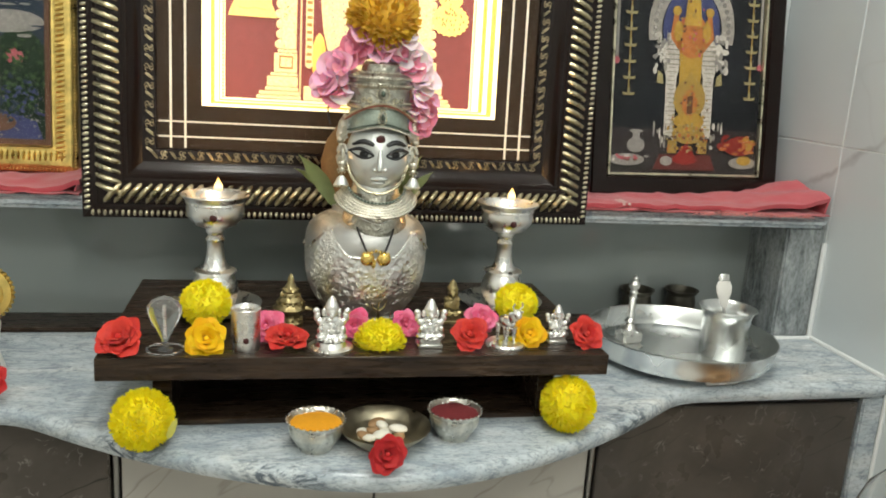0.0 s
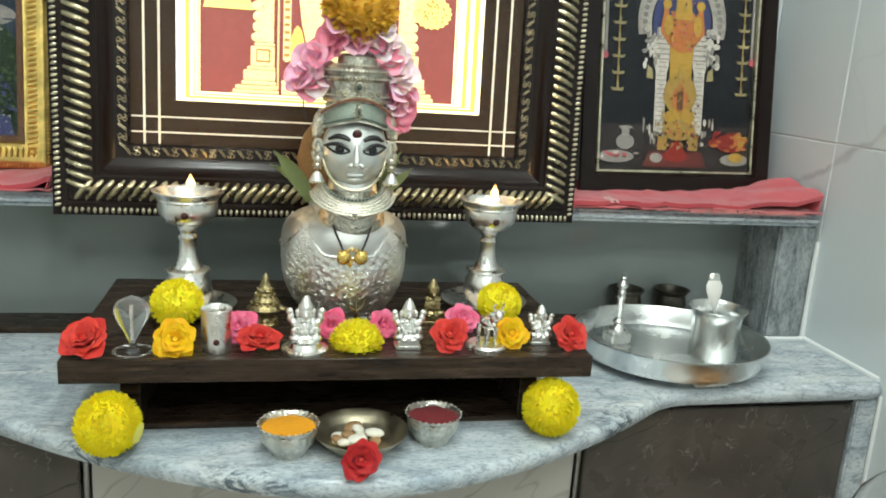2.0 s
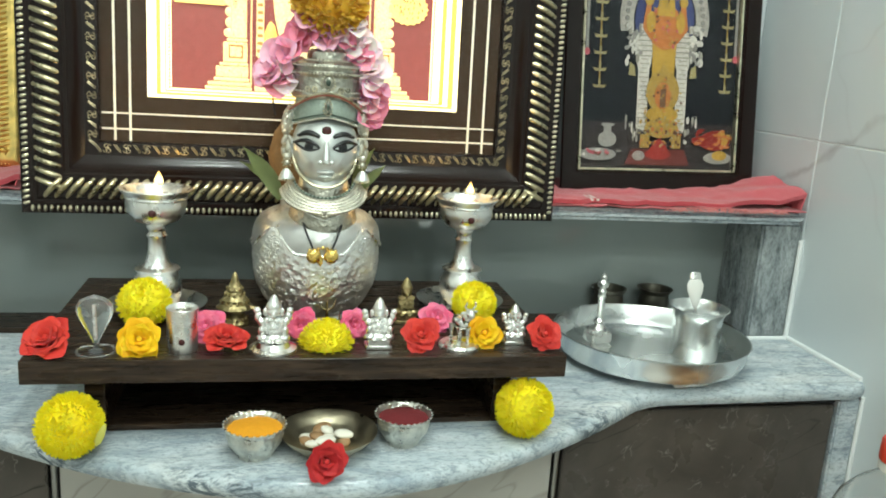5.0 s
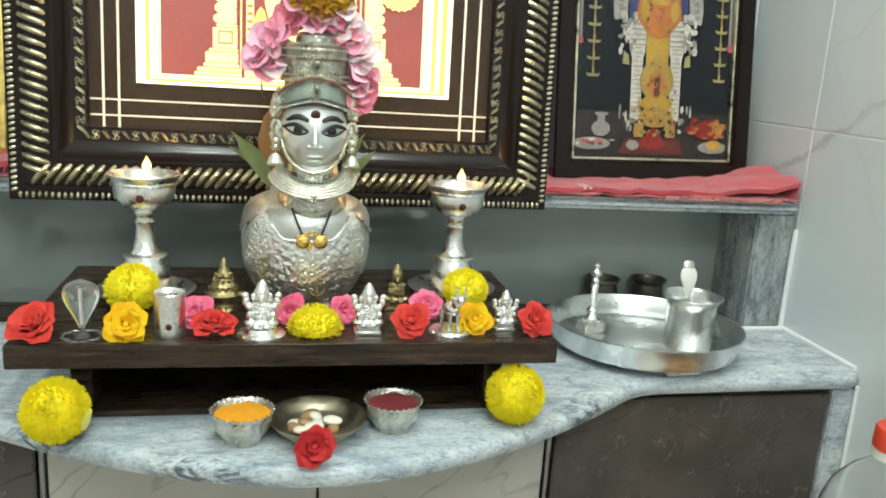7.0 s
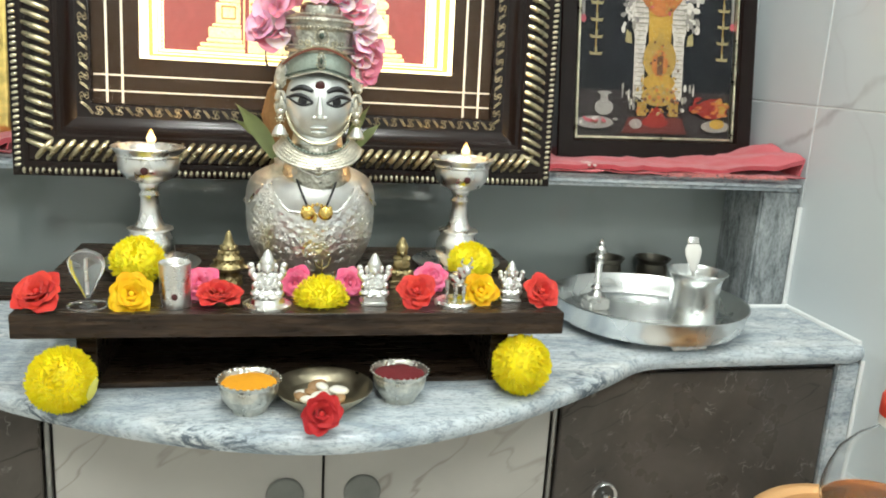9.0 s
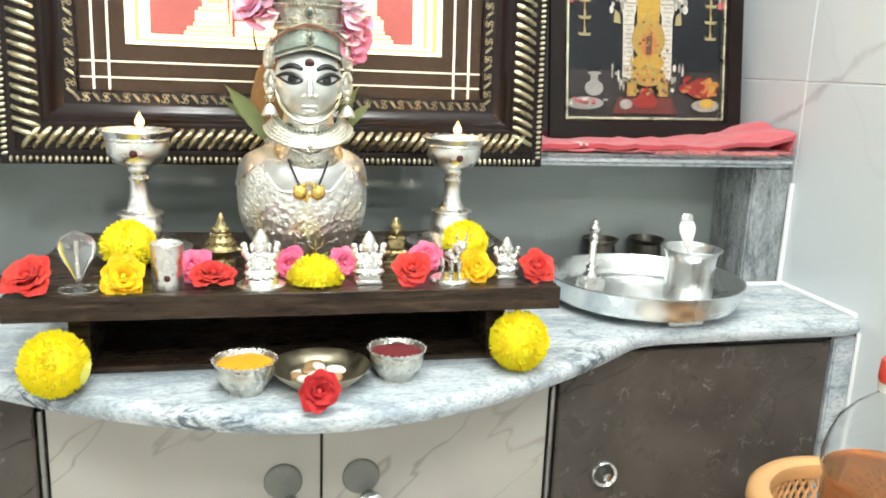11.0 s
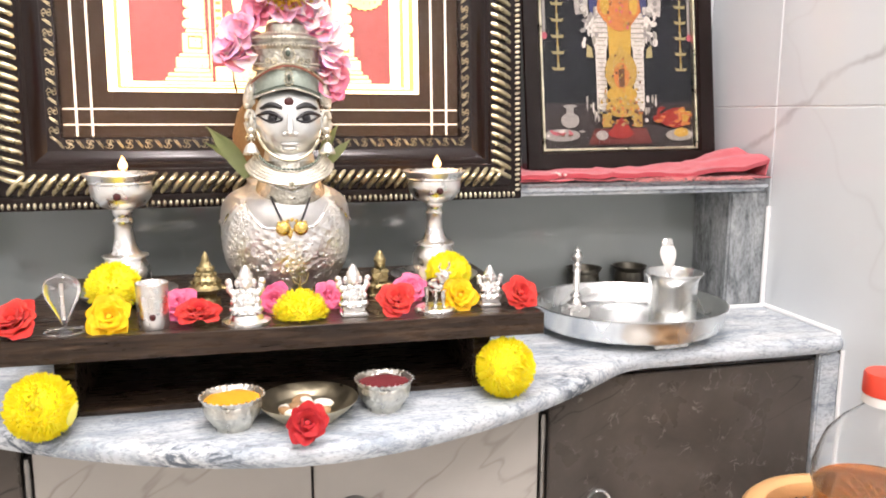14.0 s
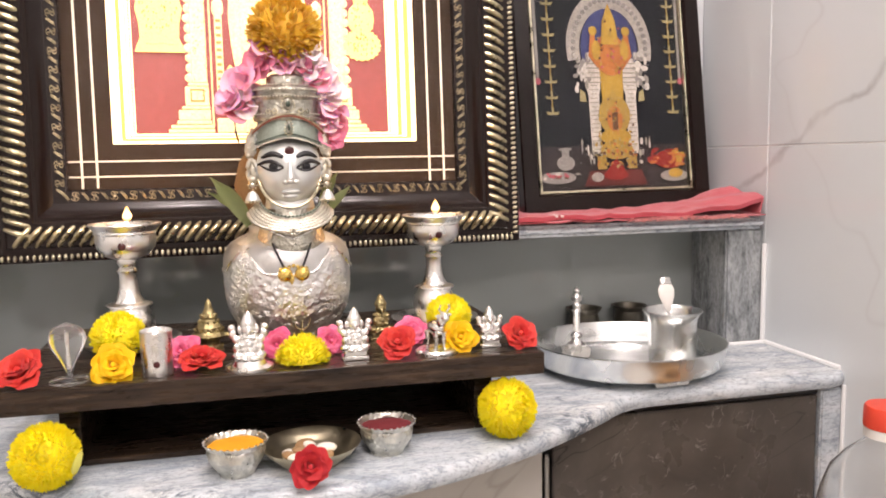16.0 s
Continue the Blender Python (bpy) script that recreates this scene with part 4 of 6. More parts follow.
    for k in range(64):
        a, q = rng.uniform(0, 6.283), math.sqrt(rng.random())
        sh("print_stud", ellipse(c + 0.033 * q * math.cos(a), 0.104 + 0.054 * q * math.sin(a), rng.uniform(0.0010, 0.0024), rng.uniform(0.0012, 0.003), 7), rng.choice((PIC_YELLOW, PIC_BROWN, PIC_ORANGE, PIC_GOLD, PIC_YELLOW, PIC_BRASS)), 11)
    for k in range(36):
        a, q = rng.uniform(0, 6.283), math.sqrt(rng.random())
        sh("print_stud", ellipse(c + 0.026 * q * math.cos(a), 0.238 + 0.050 * q * math.sin(a), rng.uniform(0.001, 0.003), rng.uniform(0.001, 0.004), 7), rng.choice((PIC_YELLOW, PIC_BROWN, PIC_GOLD, PIC_PINK)), 8)
    # offerings
    sh("print_dais", [(0.056, 0.006), (0.172, 0.006), (0.162, 0.032), (0.068, 0.032)], PIC_MAROON, 6)
    sh("print_heap", ellipse(c - 0.004, 0.024, 0.023, 0.009) , PIC_RED, 8)
    sh("print_heap_top", [(c - 0.024, 0.026), (c + 0.016, 0.026), (c + 0.006, 0.043), (c - 0.003, 0.050), (c - 0.011, 0.043)], PIC_RED, 9)
    sh("print_bowl", ellipse(0.080, 0.021, 0.011, 0.008, 16), PIC_WHITE, 8)
    sh("print_pot", ellipse(0.040, 0.046, 0.0140, 0.0125), PIC_WHITE, 5)
    sh("print_pot_rim", ellipse(0.040, 0.069, 0.0105, 0.0028), PIC_WHITE, 6)
    sh("print_pot_neck", rect(0.0345, 0.0455, 0.055, 0.068), PIC_WHITE, 5)
    sh("print_plate", ellipse(0.027, 0.022, 0.028, 0.010), PIC_WHITE, 6)
    for k in range(22):
        sh("print_food", ellipse(0.027 + rng.uniform(-0.021, 0.021), 0.025 + rng.uniform(-0.004, 0.004), rng.uniform(0.002, 0.005), rng.uniform(0.001, 0.003), 8), rng.choice((PIC_BROWN, PIC_WHITE, PIC_PINK, PIC_SILVER)), 7)
    for k in range(40):
        a, q = rng.uniform(0, 6.283), math.sqrt(rng.random())
        sh("print_flowers", ellipse(iw - 0.030 + 0.025 * q * math.cos(a), 0.050 + 0.017 * q * math.sin(a), rng.uniform(0.003, 0.006), rng.uniform(0.002, 0.004), 8), rng.choice((PIC_RED, PIC_ORANGE, PIC_RED)) if q * math.cos(a) < 0.3 else rng.choice((PIC_YELLOW, PIC_ORANGE)), 7)
    for sx in (-1, 1):
        # carved scrolls beside the columns and fine lines on the arch
        for k in range(26):
            sh("print_scroll", ellipse(c + sx * (0.052 + rng.uniform(-0.012, 0.014)), 0.180 + rng.uniform(-0.012, 0.050), rng.uniform(0.002, 0.005), rng.uniform(0.003, 0.008), 9), rng.choice((PIC_SILVER, PIC_SILVER, PIC_WHITE, PIC_SHADE)), 5)
        for k in range(10):
            sh("print_scroll", ellipse(c + sx * (0.050 + rng.uniform(-0.012, 0.014)), 0.054 + rng.uniform(-0.012, 0.030), rng.uniform(0.001, 0.003), rng.uniform(0.003, 0.010), 9), rng.choice((PIC_SILVER, PIC_SHADE, PIC_WHITE)), 6)
    for k in range(70):
        sh("print_stud", ellipse(c + rng.uniform(-0.040, 0.040), rng.uniform(0.036, 0.082), rng.uniform(0.0012, 0.003), rng.uniform(0.0012, 0.003), 7), rng.choice((PIC_GOLD, PIC_BROWN, PIC_ORANGE, PIC_YELLOW, PIC_BRASS)), 10)
    sh("print_flowers", ellipse(iw - 0.030, 0.048, 0.025, 0.016, 18), PIC_RED, 5)
    sh("print_plate", ellipse(iw - 0.024, 0.020, 0.023, 0.010), PIC_WHITE, 6)
    sh("print_food", ellipse(iw - 0.022, 0.024, 0.012, 0.008), PIC_YELLOW, 7)
    g = part("glass", box(-w / 2 + 0.027, w / 2 - 0.027, 0.0020, 0.0030, 0.027, h - 0.027), PANE, f, "clear glass")
    g.visible_shadow = False


right_picture()


def left_picture():
    w, h = 0.34, 0.44
    f = thing("framed_picture", "garden print in a wide ribbed gold frame", "picture", pose(-0.5075, 0.350, 0.998, -7.0, 0, 1.5))
    rails(f, w, h, [(0, -0.02), (0, 0.003), (0.004, 0.006), (0.010, 0.007), (0.026, 0.002), (0.030, 0.003), (0.033, -0.004), (0.033, -0.02)], LEAF_GOLD, "", "moulding")
    bar_strip(f, w, h, 0.010, 0.027, 0.0045, 0.0062, 0, LEAF_GOLD, "ribbing", "fine gold ribs", 0.6, 0.25)
    bar_strip(f, w, h, 0.0005, 0.0055, 0.005, 0.0042, 0, LEAF_GOLD, "beading", "", 0.7, 0.6)
    rails(f, w - 0.064, h - 0.064, [(0, -0.012), (0, -0.006), (0.008, -0.006), (0.008, -0.012)], PIC_BROWN, "patterned inner slip", "slip")
    for o in f.children:
        if o.name.startswith("slip"):
            o.location.z = 0.032
    D = -0.011
    x1 = w / 2 - 0.039
    flat(f, "print", rect(-w / 2 + 0.039, x1, 0.039, h - 0.039), PIC_GREEN, D, 0, "dark garden print")
    flat(f, "print_sky", rect(-w / 2 + 0.039, x1, 0.155, h - 0.039), PIC_TEAL, D, 1)
    flat(f, "print_bush", ellipse(x1 - 0.03, 0.135, 0.030, 0.045, 9), PIC_GREEN, D, 2)
    flat(f, "print_water", ellipse(x1 - 0.04, 0.185, 0.039, 0.014, 14), PIC_WHITE, D, 2)
    flat(f, "print_path", [(x1 - 0.16, 0.040), (x1 - 0.005, 0.040), (x1 - 0.012, 0.062), (x1 - 0.05, 0.075), (x1 - 0.16, 0.082)], PIC_BLUE, D, 3)
    flat(f, "print_stone", ellipse(x1 - 0.055, 0.060, 0.020, 0.011, 12), PIC_BROWN, D, 4)
    for x, z, r in ((0.036, 0.142, 0.0105), (0.066, 0.090, 0.006)):
        flat(f, "print_blossom", ellipse(x1 - x, z, r, r, 9), PIC_PINK, D, 5)
    rng = random.Random(4)
    for mm, n, za, zb, lab in ((PIC_GREEN, 120, 0.07, 0.16, "dark green leaves"), (PIC_LEAF, 130, 0.075, 0.165, "mid green leaves"), (PIC_BLUE, 40, 0.06, 0.11, "blue-violet flowers"), (PIC_TEAL, 60, 0.05, 0.12, "dark stones"), (PIC_WHITE, 26, 0.04, 0.10, "small pale flecks")):
        bm = bmesh.new()
        for i in range(n):
            blob(bm, x1 - rng.uniform(0.002, 0.10), 0.0072, rng.uniform(za, zb), rng.uniform(0.0012, 0.0045) * (0.5 if mm is PIC_WHITE else 1), 0.0004, rng.uniform(0.0010, 0.0035) * (0.5 if mm is PIC_WHITE else 1), 1, (0, rng.uniform(-60, 60), 0))
        tagged(part("print_foliage", bm, mm, f, lab), kind="stuff")
    for k in range(14):
        flat(f, "print_ripple", ellipse(x1 - 0.04 + rng.uniform(-0.034, 0.034), 0.185 + rng.uniform(-0.02, 0.03), rng.uniform(0.006, 0.016), rng.uniform(0.001, 0.003), 10), rng.choice((PIC_TEAL, PIC_BLUE, PIC_WHITE)), D, 3)
    flat(f, "print_drape", [(x1 - 0.075, 0.10), (x1 - 0.060, 0.10), (x1 - 0.055, 0.17), (x1 - 0.070, 0.24), (x1 - 0.09, 0.24)], PIC_WHITE, D, 6)
    g = part("glass", box(-w / 2 + 0.034, w / 2 - 0.034, 0.0035, 0.0045, 0.034, h - 0.034), PANE, f, "clear glass")
    g.visible_shadow = False


left_picture()


# ---- cloths on the shelf ----
def cloth(name, x0, x1, y0, y1, z, lift, seed, label):
    t = thing(name, label, "cloth")
    nx, ny = 70, 26
    for layer in range(2):
        bm = bmesh.new()
        grid = []
        for i in range(nx + 1):
            row = []
            for j in range(ny + 1):
                u, v = i / nx, j / ny
                x, y = x0 + (x1 - x0) * u, y0 + (y1 - y0) * v
                zz = z + 0.002 + layer * 0.0075
                wav = noise.noise(Vector((x * 22 + seed, y * 14, layer * 3.1)))
                zz += 0.0030 * max(0, wav + 0.3) + 0.0012 * noise.noise(Vector((x * 70, y * 60, seed))) + 0.0035 * (1 - abs(noise.noise(Vector((x * 17 + y * 9, y * 20, seed + layer))))) ** 4
                rise = max(0.0, (u - lift[0]) / (1 - lift[0])) if lift[0] > 0 else max(0.0, (-lift[0] - u) / -lift[0])
                zz += lift[1] * rise ** 1.3 * (0.10 + 0.90 * layer) * (0.4 + 0.6 * math.sin(v * 2.4 + 0.5)) * (1 + 0.15 * math.sin(v * 14 + u * 20) * rise)
                if layer == 1:
                    y += 0.006 + 0.006 * noise.noise(Vector((x * 16, seed, 0)))
                    zz += 0.0015 * math.sin(v * 9 + u * 5)
                row.append(bm.verts.new((x, y + 0.003 * noise.noise(Vector((x * 30, layer, seed))), zz)))
            grid.append(row)
        for i in range(nx):
            for j in range(ny):
                bm.faces.new((grid[i][j], grid[i + 1][j], grid[i + 1][j + 1], grid[i][j + 1]))
        if layer and lift[0] > 0:
            # turned-down end of the upper fold
            low = [bm.verts.new((p.co.x - 0.005 + 0.002 * math.sin(k), p.co.y, z + 0.006)) for k, p in enumerate(grid[nx])]
            for j in range(ny):
                bm.faces.new((grid[nx][j], low[j], low[j + 1], grid[nx][j + 1]))
        # rolled front hem
        geom = bmesh.ops.extrude_edge_only(bm, edges=[e for e in bm.edges if all(vv in {r[0] for r in grid} for vv in e.verts)])["geom"]
        for vv in geom:
            if isinstance(vv, bmesh.types.BMVert):
                vv.co.z -= 0.0062 if layer else 0.0016
                vv.co.y += 0.0015
        bmesh.ops.solidify(bm, geom=bm.faces[:], thickness=0.0012)
        part("fold", bm, CLOTH, t)
    return t


c = cloth("folded_cloth", 0.312, 0.681, 0.261, 0.445, 0.983, (0.62, 0.025), 3.0, "folded red cotton cloth lying on the granite shelf")
bm = bmesh.new()
rng = random.Random(7)
for i in range(150):
    x = 0.475 + 0.175 * (i / 150) + rng.uniform(-0.004, 0.004)
    tube([(x, 0.2625, 0.988), (x + rng.uniform(-0.005, 0.005), 0.2590 - rng.uniform(0, 0.003), 0.9875 + rng.uniform(-0.002, 0.003)), (x + rng.uniform(-0.007, 0.007), 0.2585, 0.9835 + rng.uniform(0, 0.003))], 0.0005, 5, bm)
part("fringe", bm, CLOTH_FRINGE, c, "pale red woven edge threads")
bm = bmesh.new()
for x in (0.366, 0.374):
    box(x, x + 0.0035, 0.2645, 0.300, 0.9935, 0.9962, 0.0004, 1, bm)
part("stripe", bm, CLOTH_WHITE, c, "white stripes")
cloth("folded_cloth", -0.66, -0.318, 0.262, 0.445, 0.983, (0.86, 0.012), 9.0, "red cotton cloth under the gold picture frame")


# ---- low wooden platform ----
plank = thing("wooden_platform", "low dark wenge platform with side legs on the counter", "platform", pose(0, 0, CT))
part("board", box(-0.25, 0.25, 0.0, 0.27, 0.0600, 0.082, 0.0008, 1), WOOD, plank)
for sx in (-1, 1):
    part("leg", box(sx * 0.195 - 0.009, sx * 0.195 + 0.009, 0.030, 0.262, 0.0, 0.0598, 0.0008, 1), WOOD, plank)
part("base_board", box(-0.1855, 0.1855, 0.030, 0.2375, 0.0, 0.006, 0.0008, 1), WOOD, plank)
part("apron", box(-0.1855, 0.1855, 0.238, 0.252, 0.012, 0.0598, 0.0008, 1), WOOD, plank)
PT = CT + 0.082


# ---- flowers ----
def pompon(name, r, material, label, m, seed, squash=0.9, low=-1.0, petals=900, wide=0.10, group="", spread=0.08, core=1.0):
    """A dense chrysanthemum head of many short petals."""
    rng = random.Random(seed)
    t = thing(name, label, "flower", m, group)
    part("heart", lathe([(0, r * (squash * low * 0.58 if low > -1 else -squash * 0.58)), (r * 0.56, r * -0.46 * squash if low < -0.6 else r * low * 0.5), (r * 0.88, 0.0), (r * 0.75, r * 0.55 * squash), (r * 0.45, r * 0.80 * squash), (0, r * 0.88 * squash)], 20, None, Matrix.Scale(core, 4)), material, t)
    bm = bmesh.new()
    for i in range(petals):
        zz = 1 - (i + 0.5) / petals * (1 - low)
        a = i * 2.399963
        q = math.sqrt(max(0, 1 - zz * zz))
        d = Vector((q * math.cos(a), q * math.sin(a), zz))
        d = (d + Vector([rng.uniform(-spread, spread) for _ in range(3)])).normalized()
        side = d.cross(Vector((0, 0, 1)))
        side = side.normalized() if side.length > 0.05 else Vector((1, 0, 0))
        side = (side + d.cross(side) * rng.uniform(-0.35, 0.35)).normalized()
        up = side.cross(d).normalized()
        length = r * rng.uniform(0.90, 1.08)
        wd = r * wide * rng.uniform(0.8, 1.25)
        curl = rng.uniform(0.02, 0.07)
        rows = []
        for k, (f, ww, lift) in enumerate(((0.80, 0.55, 0), (0.86, 0.9, 0.15), (0.90, 1.0, 0.5), (0.985, 0.8, 1.0), (1.01, 0.3, 1.25))):
            p = d * length * f + up * lift * curl * r
            p.z *= squash
            cup = d * (0.022 * r * (k > 0)) + up * 0.018 * r
            rows.append([bm.verts.new(p - side * wd * ww * 0.5 + cup), bm.verts.new(p), bm.verts.new(p + side * wd * ww * 0.5 + cup)])
        for p, q2 in zip(rows, rows[1:]):
            bm.faces.new((p[0], p[1], q2[1], q2[0]))
            bm.faces.new((p[1], p[2], q2[2], q2[1]))
    part("petals", bm, material, t)
    return t


def petal_mesh(name, material, wave=0.0, notch=0.0, curl=0.35):
    """One cupped petal, base at the origin, growing along z and facing -y."""
    bm = bmesh.new()
    nu, nv = 7, 6
    grid = []
    for j in range(nv + 1):
        v = j / nv
        wv = 0.38 + 0.62 * math.sin(math.pi * min(0.5, v * 0.62))
        if v > 0.7:
            wv *= 1 - 1.1 * (v - 0.7) ** 1.5
        row = []
        for i in range(nu + 1):
            u = i / nu * 2 - 1
            x = u * 0.5 * wv
            y = 0.30 * u * u * wv - 0.12 * math.sin(v * 2.6) - curl * max(0, v - 0.62) ** 2 * 4
            z = v - 0.22 * abs(u) ** 2.4 * v * v
            y += wave * math.sin(u * 5 + v * 4) * v
            row.append(bm.verts.new((x, y, z)))
        grid.append(row)
    for j in range(nv):
        for i in range(nu):
            bm.faces.new((grid[j][i], grid[j][i + 1], grid[j + 1][i + 1], grid[j + 1][i]))
    return finish(bm, name, material)


def rose(name, r, material, label, m, n=20, seed=1, open_=1.0, group="", category="rose"):
    """A rose bloom: petals set round in a spiral, looking along local +z."""
    t = thing(name, label, category, m, group)
    me = petal_mesh("petal", material, 0.045, 0, 0.6)
    rng = random.Random(seed)
    for k in range(n):
        f = (k / (n - 1)) ** 0.85
        tilt = 2 + 50 * f ** 1.25 * open_ + rng.uniform(-9, 9)
        s = r * (0.68 + 0.34 * f) * rng.uniform(0.9, 1.08)
        o = new("petal", me)
        o.parent = t
        a = k * 137.5 + rng.uniform(-10, 10)
        o.matrix_basis = pose(0, 0, 0, 0, 0, a) @ pose(0, -0.05 * r - 0.17 * r * f, 0.05 * r * (1 - f), tilt, 0, rng.uniform(-8, 8)) @ Matrix.Diagonal((s * 1.25, s, s * (1.12 - 0.12 * f), 1)) @ pose(0, 0, 0, 0, 0, 0)
    part("heart", lathe([(0, -0.06 * r), (0.2 * r, 0.05 * r), (0.22 * r, 0.35 * r), (0.12 * r, 0.62 * r), (0, 0.66 * r)], 10), material, t)
    return t


def loose_flower(r, material, m, seed, label="loose pink blossom of the garland", n=6):
    t = thing("garland_flower", label, "flower", m, "garland flowers")
    me = petal_mesh("petal", material, 0.03, 0.0, 0.3)
    rng = random.Random(seed)
    for k in range(n):
        ring = 0 if k < 5 else 1
        tilt = (70 if ring == 0 else 36) + rng.uniform(-14, 14)
        s = r * (1.0 if ring == 0 else 0.75) * rng.uniform(0.85, 1.1)
        o = new("petal", me)
        o.parent = t
        a = k * 72 + ring * 36 + rng.uniform(-14, 14)
        o.matrix_basis = pose(0, 0, 0, 0, 0, a) @ pose(0, -0.05 * r, 0, tilt, rng.uniform(-15, 15), 0) @ Matrix.Diagonal((s * 1.25, s, s, 1))
    return t


def facing(x, y, z, lean=60, turn=0, roll=0):
    """A pose whose z axis leans towards the viewer by that many degrees."""
    return pose(x, y, z, 0, 0, turn) @ pose(0, 0, 0, lean, 0, 0) @ pose(0, 0, 0, 0, 0, roll)


# ---- things on the counter ----
pompon("chrysanthemum", 0.0272, YELLOW, "round yellow chrysanthemum resting on the granite counter", facing(-0.207, -0.012, CT + 0.0272, 70), 1, 0.97, petals=2600, wide=0.062, spread=0.07, group="yellow chrysanthemums")
pompon("chrysanthemum", 0.0283, YELLOW, "round yellow chrysanthemum leaning at a platform leg", facing(0.2105, 0.000, CT + 0.0285, 75, 20), 2, 0.95, petals=2200, wide=0.066, spread=0.11, group="yellow chrysanthemums")
single("petal_leaf", lathe([(0, 0), (0.004, 0.004), (0.005, 0.012), (0.003, 0.022), (0, 0.027)], 8, None, Matrix.Diagonal((0.7, 0.2, 0.85, 1))), mat_plain("pale_sepal", (0.58, 0.56, 0.12), 0.6), "pale green sepal stuck on a chrysanthemum", "petal", pose(-0.183, -0.027, CT + 0.014, 0, 22, 0))


def offering_bowl(x, y, r, fill, label, fill_label):
    t = thing("offering_bowl", label, "bowl", pose(x, y, CT), "offering bowls")
    body = [(0, 0.0), (r * 0.56, 0.0), (r * 0.60, 0.003), (r * 0.66, 0.006), (r * 0.86, 0.014), (r * 0.92, 0.021), (r * 0.90, 0.025), (r * 0.99, 0.0285), (r, 0.030), (r * 0.95, 0.0295), (r * 0.86, 0.025), (r * 0.80, 0.012), (0, 0.007)]
    bowl = part("body", lathe(body, 56, None, None, lambda a, z: 1 + (0.009 * math.cos(a * 14) if z > 0.027 else 0.012 * math.cos(a * 14) if 0.005 < z < 0.02 else 0)), SILVER_BOWL, t)
    bm = bmesh.new()
    for i in range(28):
        a = 2 * math.pi * i / 28
        blob(bm, r * 0.985 * math.cos(a), r * 0.985 * math.sin(a), 0.030, 0.0016, 0.0016, 0.0011, 1)
    part("beaded_rim", bm, SILVER, bowl)
    bm = lathe([(r * 0.87, 0.0255), (r * 0.7, 0.0268), (r * 0.4, 0.0275), (0, 0.028)], 40)
    for v in bm.verts:
        v.co.z += 0.0012 * noise.noise(v.co * 160 + Vector((x * 50, 0, 0)))
    part("powder", bm, fill, t, fill_label)
    return t


offering_bowl(-0.0490, -0.024, 0.0280, TURMERIC, "small embossed silver bowl heaped with yellow turmeric", "yellow turmeric powder")
offering_bowl(0.0885, -0.009, 0.0272, KUMKUM, "small embossed silver bowl of dark red vermilion", "dark red vermilion powder")
dish = thing("offering_plate", "shallow bronze dish holding nuts and white sweets", "plate", pose(0.0170, -0.018, CT) @ Matrix.Scale(0.95, 4))
part("dish", lathe([(0, 0.0), (0.026, 0.0), (0.030, 0.003), (0.042, 0.014), (0.0465, 0.020), (0.048, 0.0205), (0.047, 0.019), (0.040, 0.0115), (0.030, 0.0045), (0, 0.0035)], 48), BRONZE_PLATE, dish)
rng = random.Random(11)
for i in range(15):
    a, q = rng.uniform(0, 6.28), 0.022 * math.sqrt(rng.random())
    white = i % 2 == 0
    b = blob(bmesh.new(), 0, 0, 0, rng.uniform(0.0065, 0.0105), rng.uniform(0.0055, 0.0075), 0.0035, 2)
    single("white_sweet" if white else "nut", b, CASHEW if white else ALMOND, "white sugar sweet in the bronze dish" if white else "brown nut in the bronze dish", "sweet" if white else "nut",
           pose(0.0160 + q * math.cos(a), -0.020 + q * math.sin(a), CT + 0.0065 + 0.0025 * (i % 3), rng.uniform(-15, 15), rng.uniform(-15, 15), rng.uniform(0, 180)), "sweets and nuts")
rose("rose", 0.0164, DEEP_RED, "deep red rose leaning on the bronze dish", facing(0.0115, -0.074, CT + 0.017, 66, 4), 20, 3, 0.85)

# steel plate and what it holds
px, py = 0.4395, 0.2000
tray = thing("steel_plate", "wide brushed steel plate with a raised rim on the counter", "plate", pose(px, py, CT + 0.0008, -1.0) @ Matrix.Scale(0.948, 4))
part("dish", lathe([(0, 0.006), (0.112, 0.006), (0.120, 0.0095), (0.1245, 0.019), (0.1280, 0.0365), (0.1305, 0.0385), (0.1305, 0.0395), (0.1285, 0.0395), (0.1260, 0.0365), (0.1228, 0.020), (0.1185, 0.0122), (0.111, 0.0095), (0, 0.0090)], 72), STEEL, tray)
for a, dz in ((-84, -0.0012), (35, 0.0002), (148, 0.0002)):
    part("foot", box(-0.025, 0.025, -0.006, 0.006, dz, 0.0075, 0.002), STEEL, tray, m=pose(0.098 * math.cos(radians(a)), 0.098 * math.sin(radians(a)), 0, 0, 0, a + 90))
TZ = CT + 0.0095
bell = thing("bell_handle_stand", "slender silver handle stand on a square foot", "ritual stand", pose(0.3855, 0.241, TZ, 0, 0, 12))
part("foot", box(-0.0155, 0.0155, -0.012, 0.012, 0, 0.014, 0.002), SILVER, bell)
part("handle", lathe([(0, 0.014), (0.013, 0.014), (0.0125, 0.018), (0.008, 0.021), (0.006, 0.026), (0.008, 0.029), (0.0045, 0.033), (0.0045, 0.060), (0.006, 0.062), (0.0045, 0.065), (0.0055, 0.070), (0.0035, 0.073), (0.007, 0.076), (0.0075, 0.081), (0.0035, 0.085), (0.0042, 0.089), (0, 0.0945)], 24), SILVER, bell)
cup = thing("steel_cup", "flared steel cup standing in the steel plate", "cup", pose(0.4935, 0.184, TZ) @ Matrix.Diagonal((0.96, 0.96, 1.0, 1)))
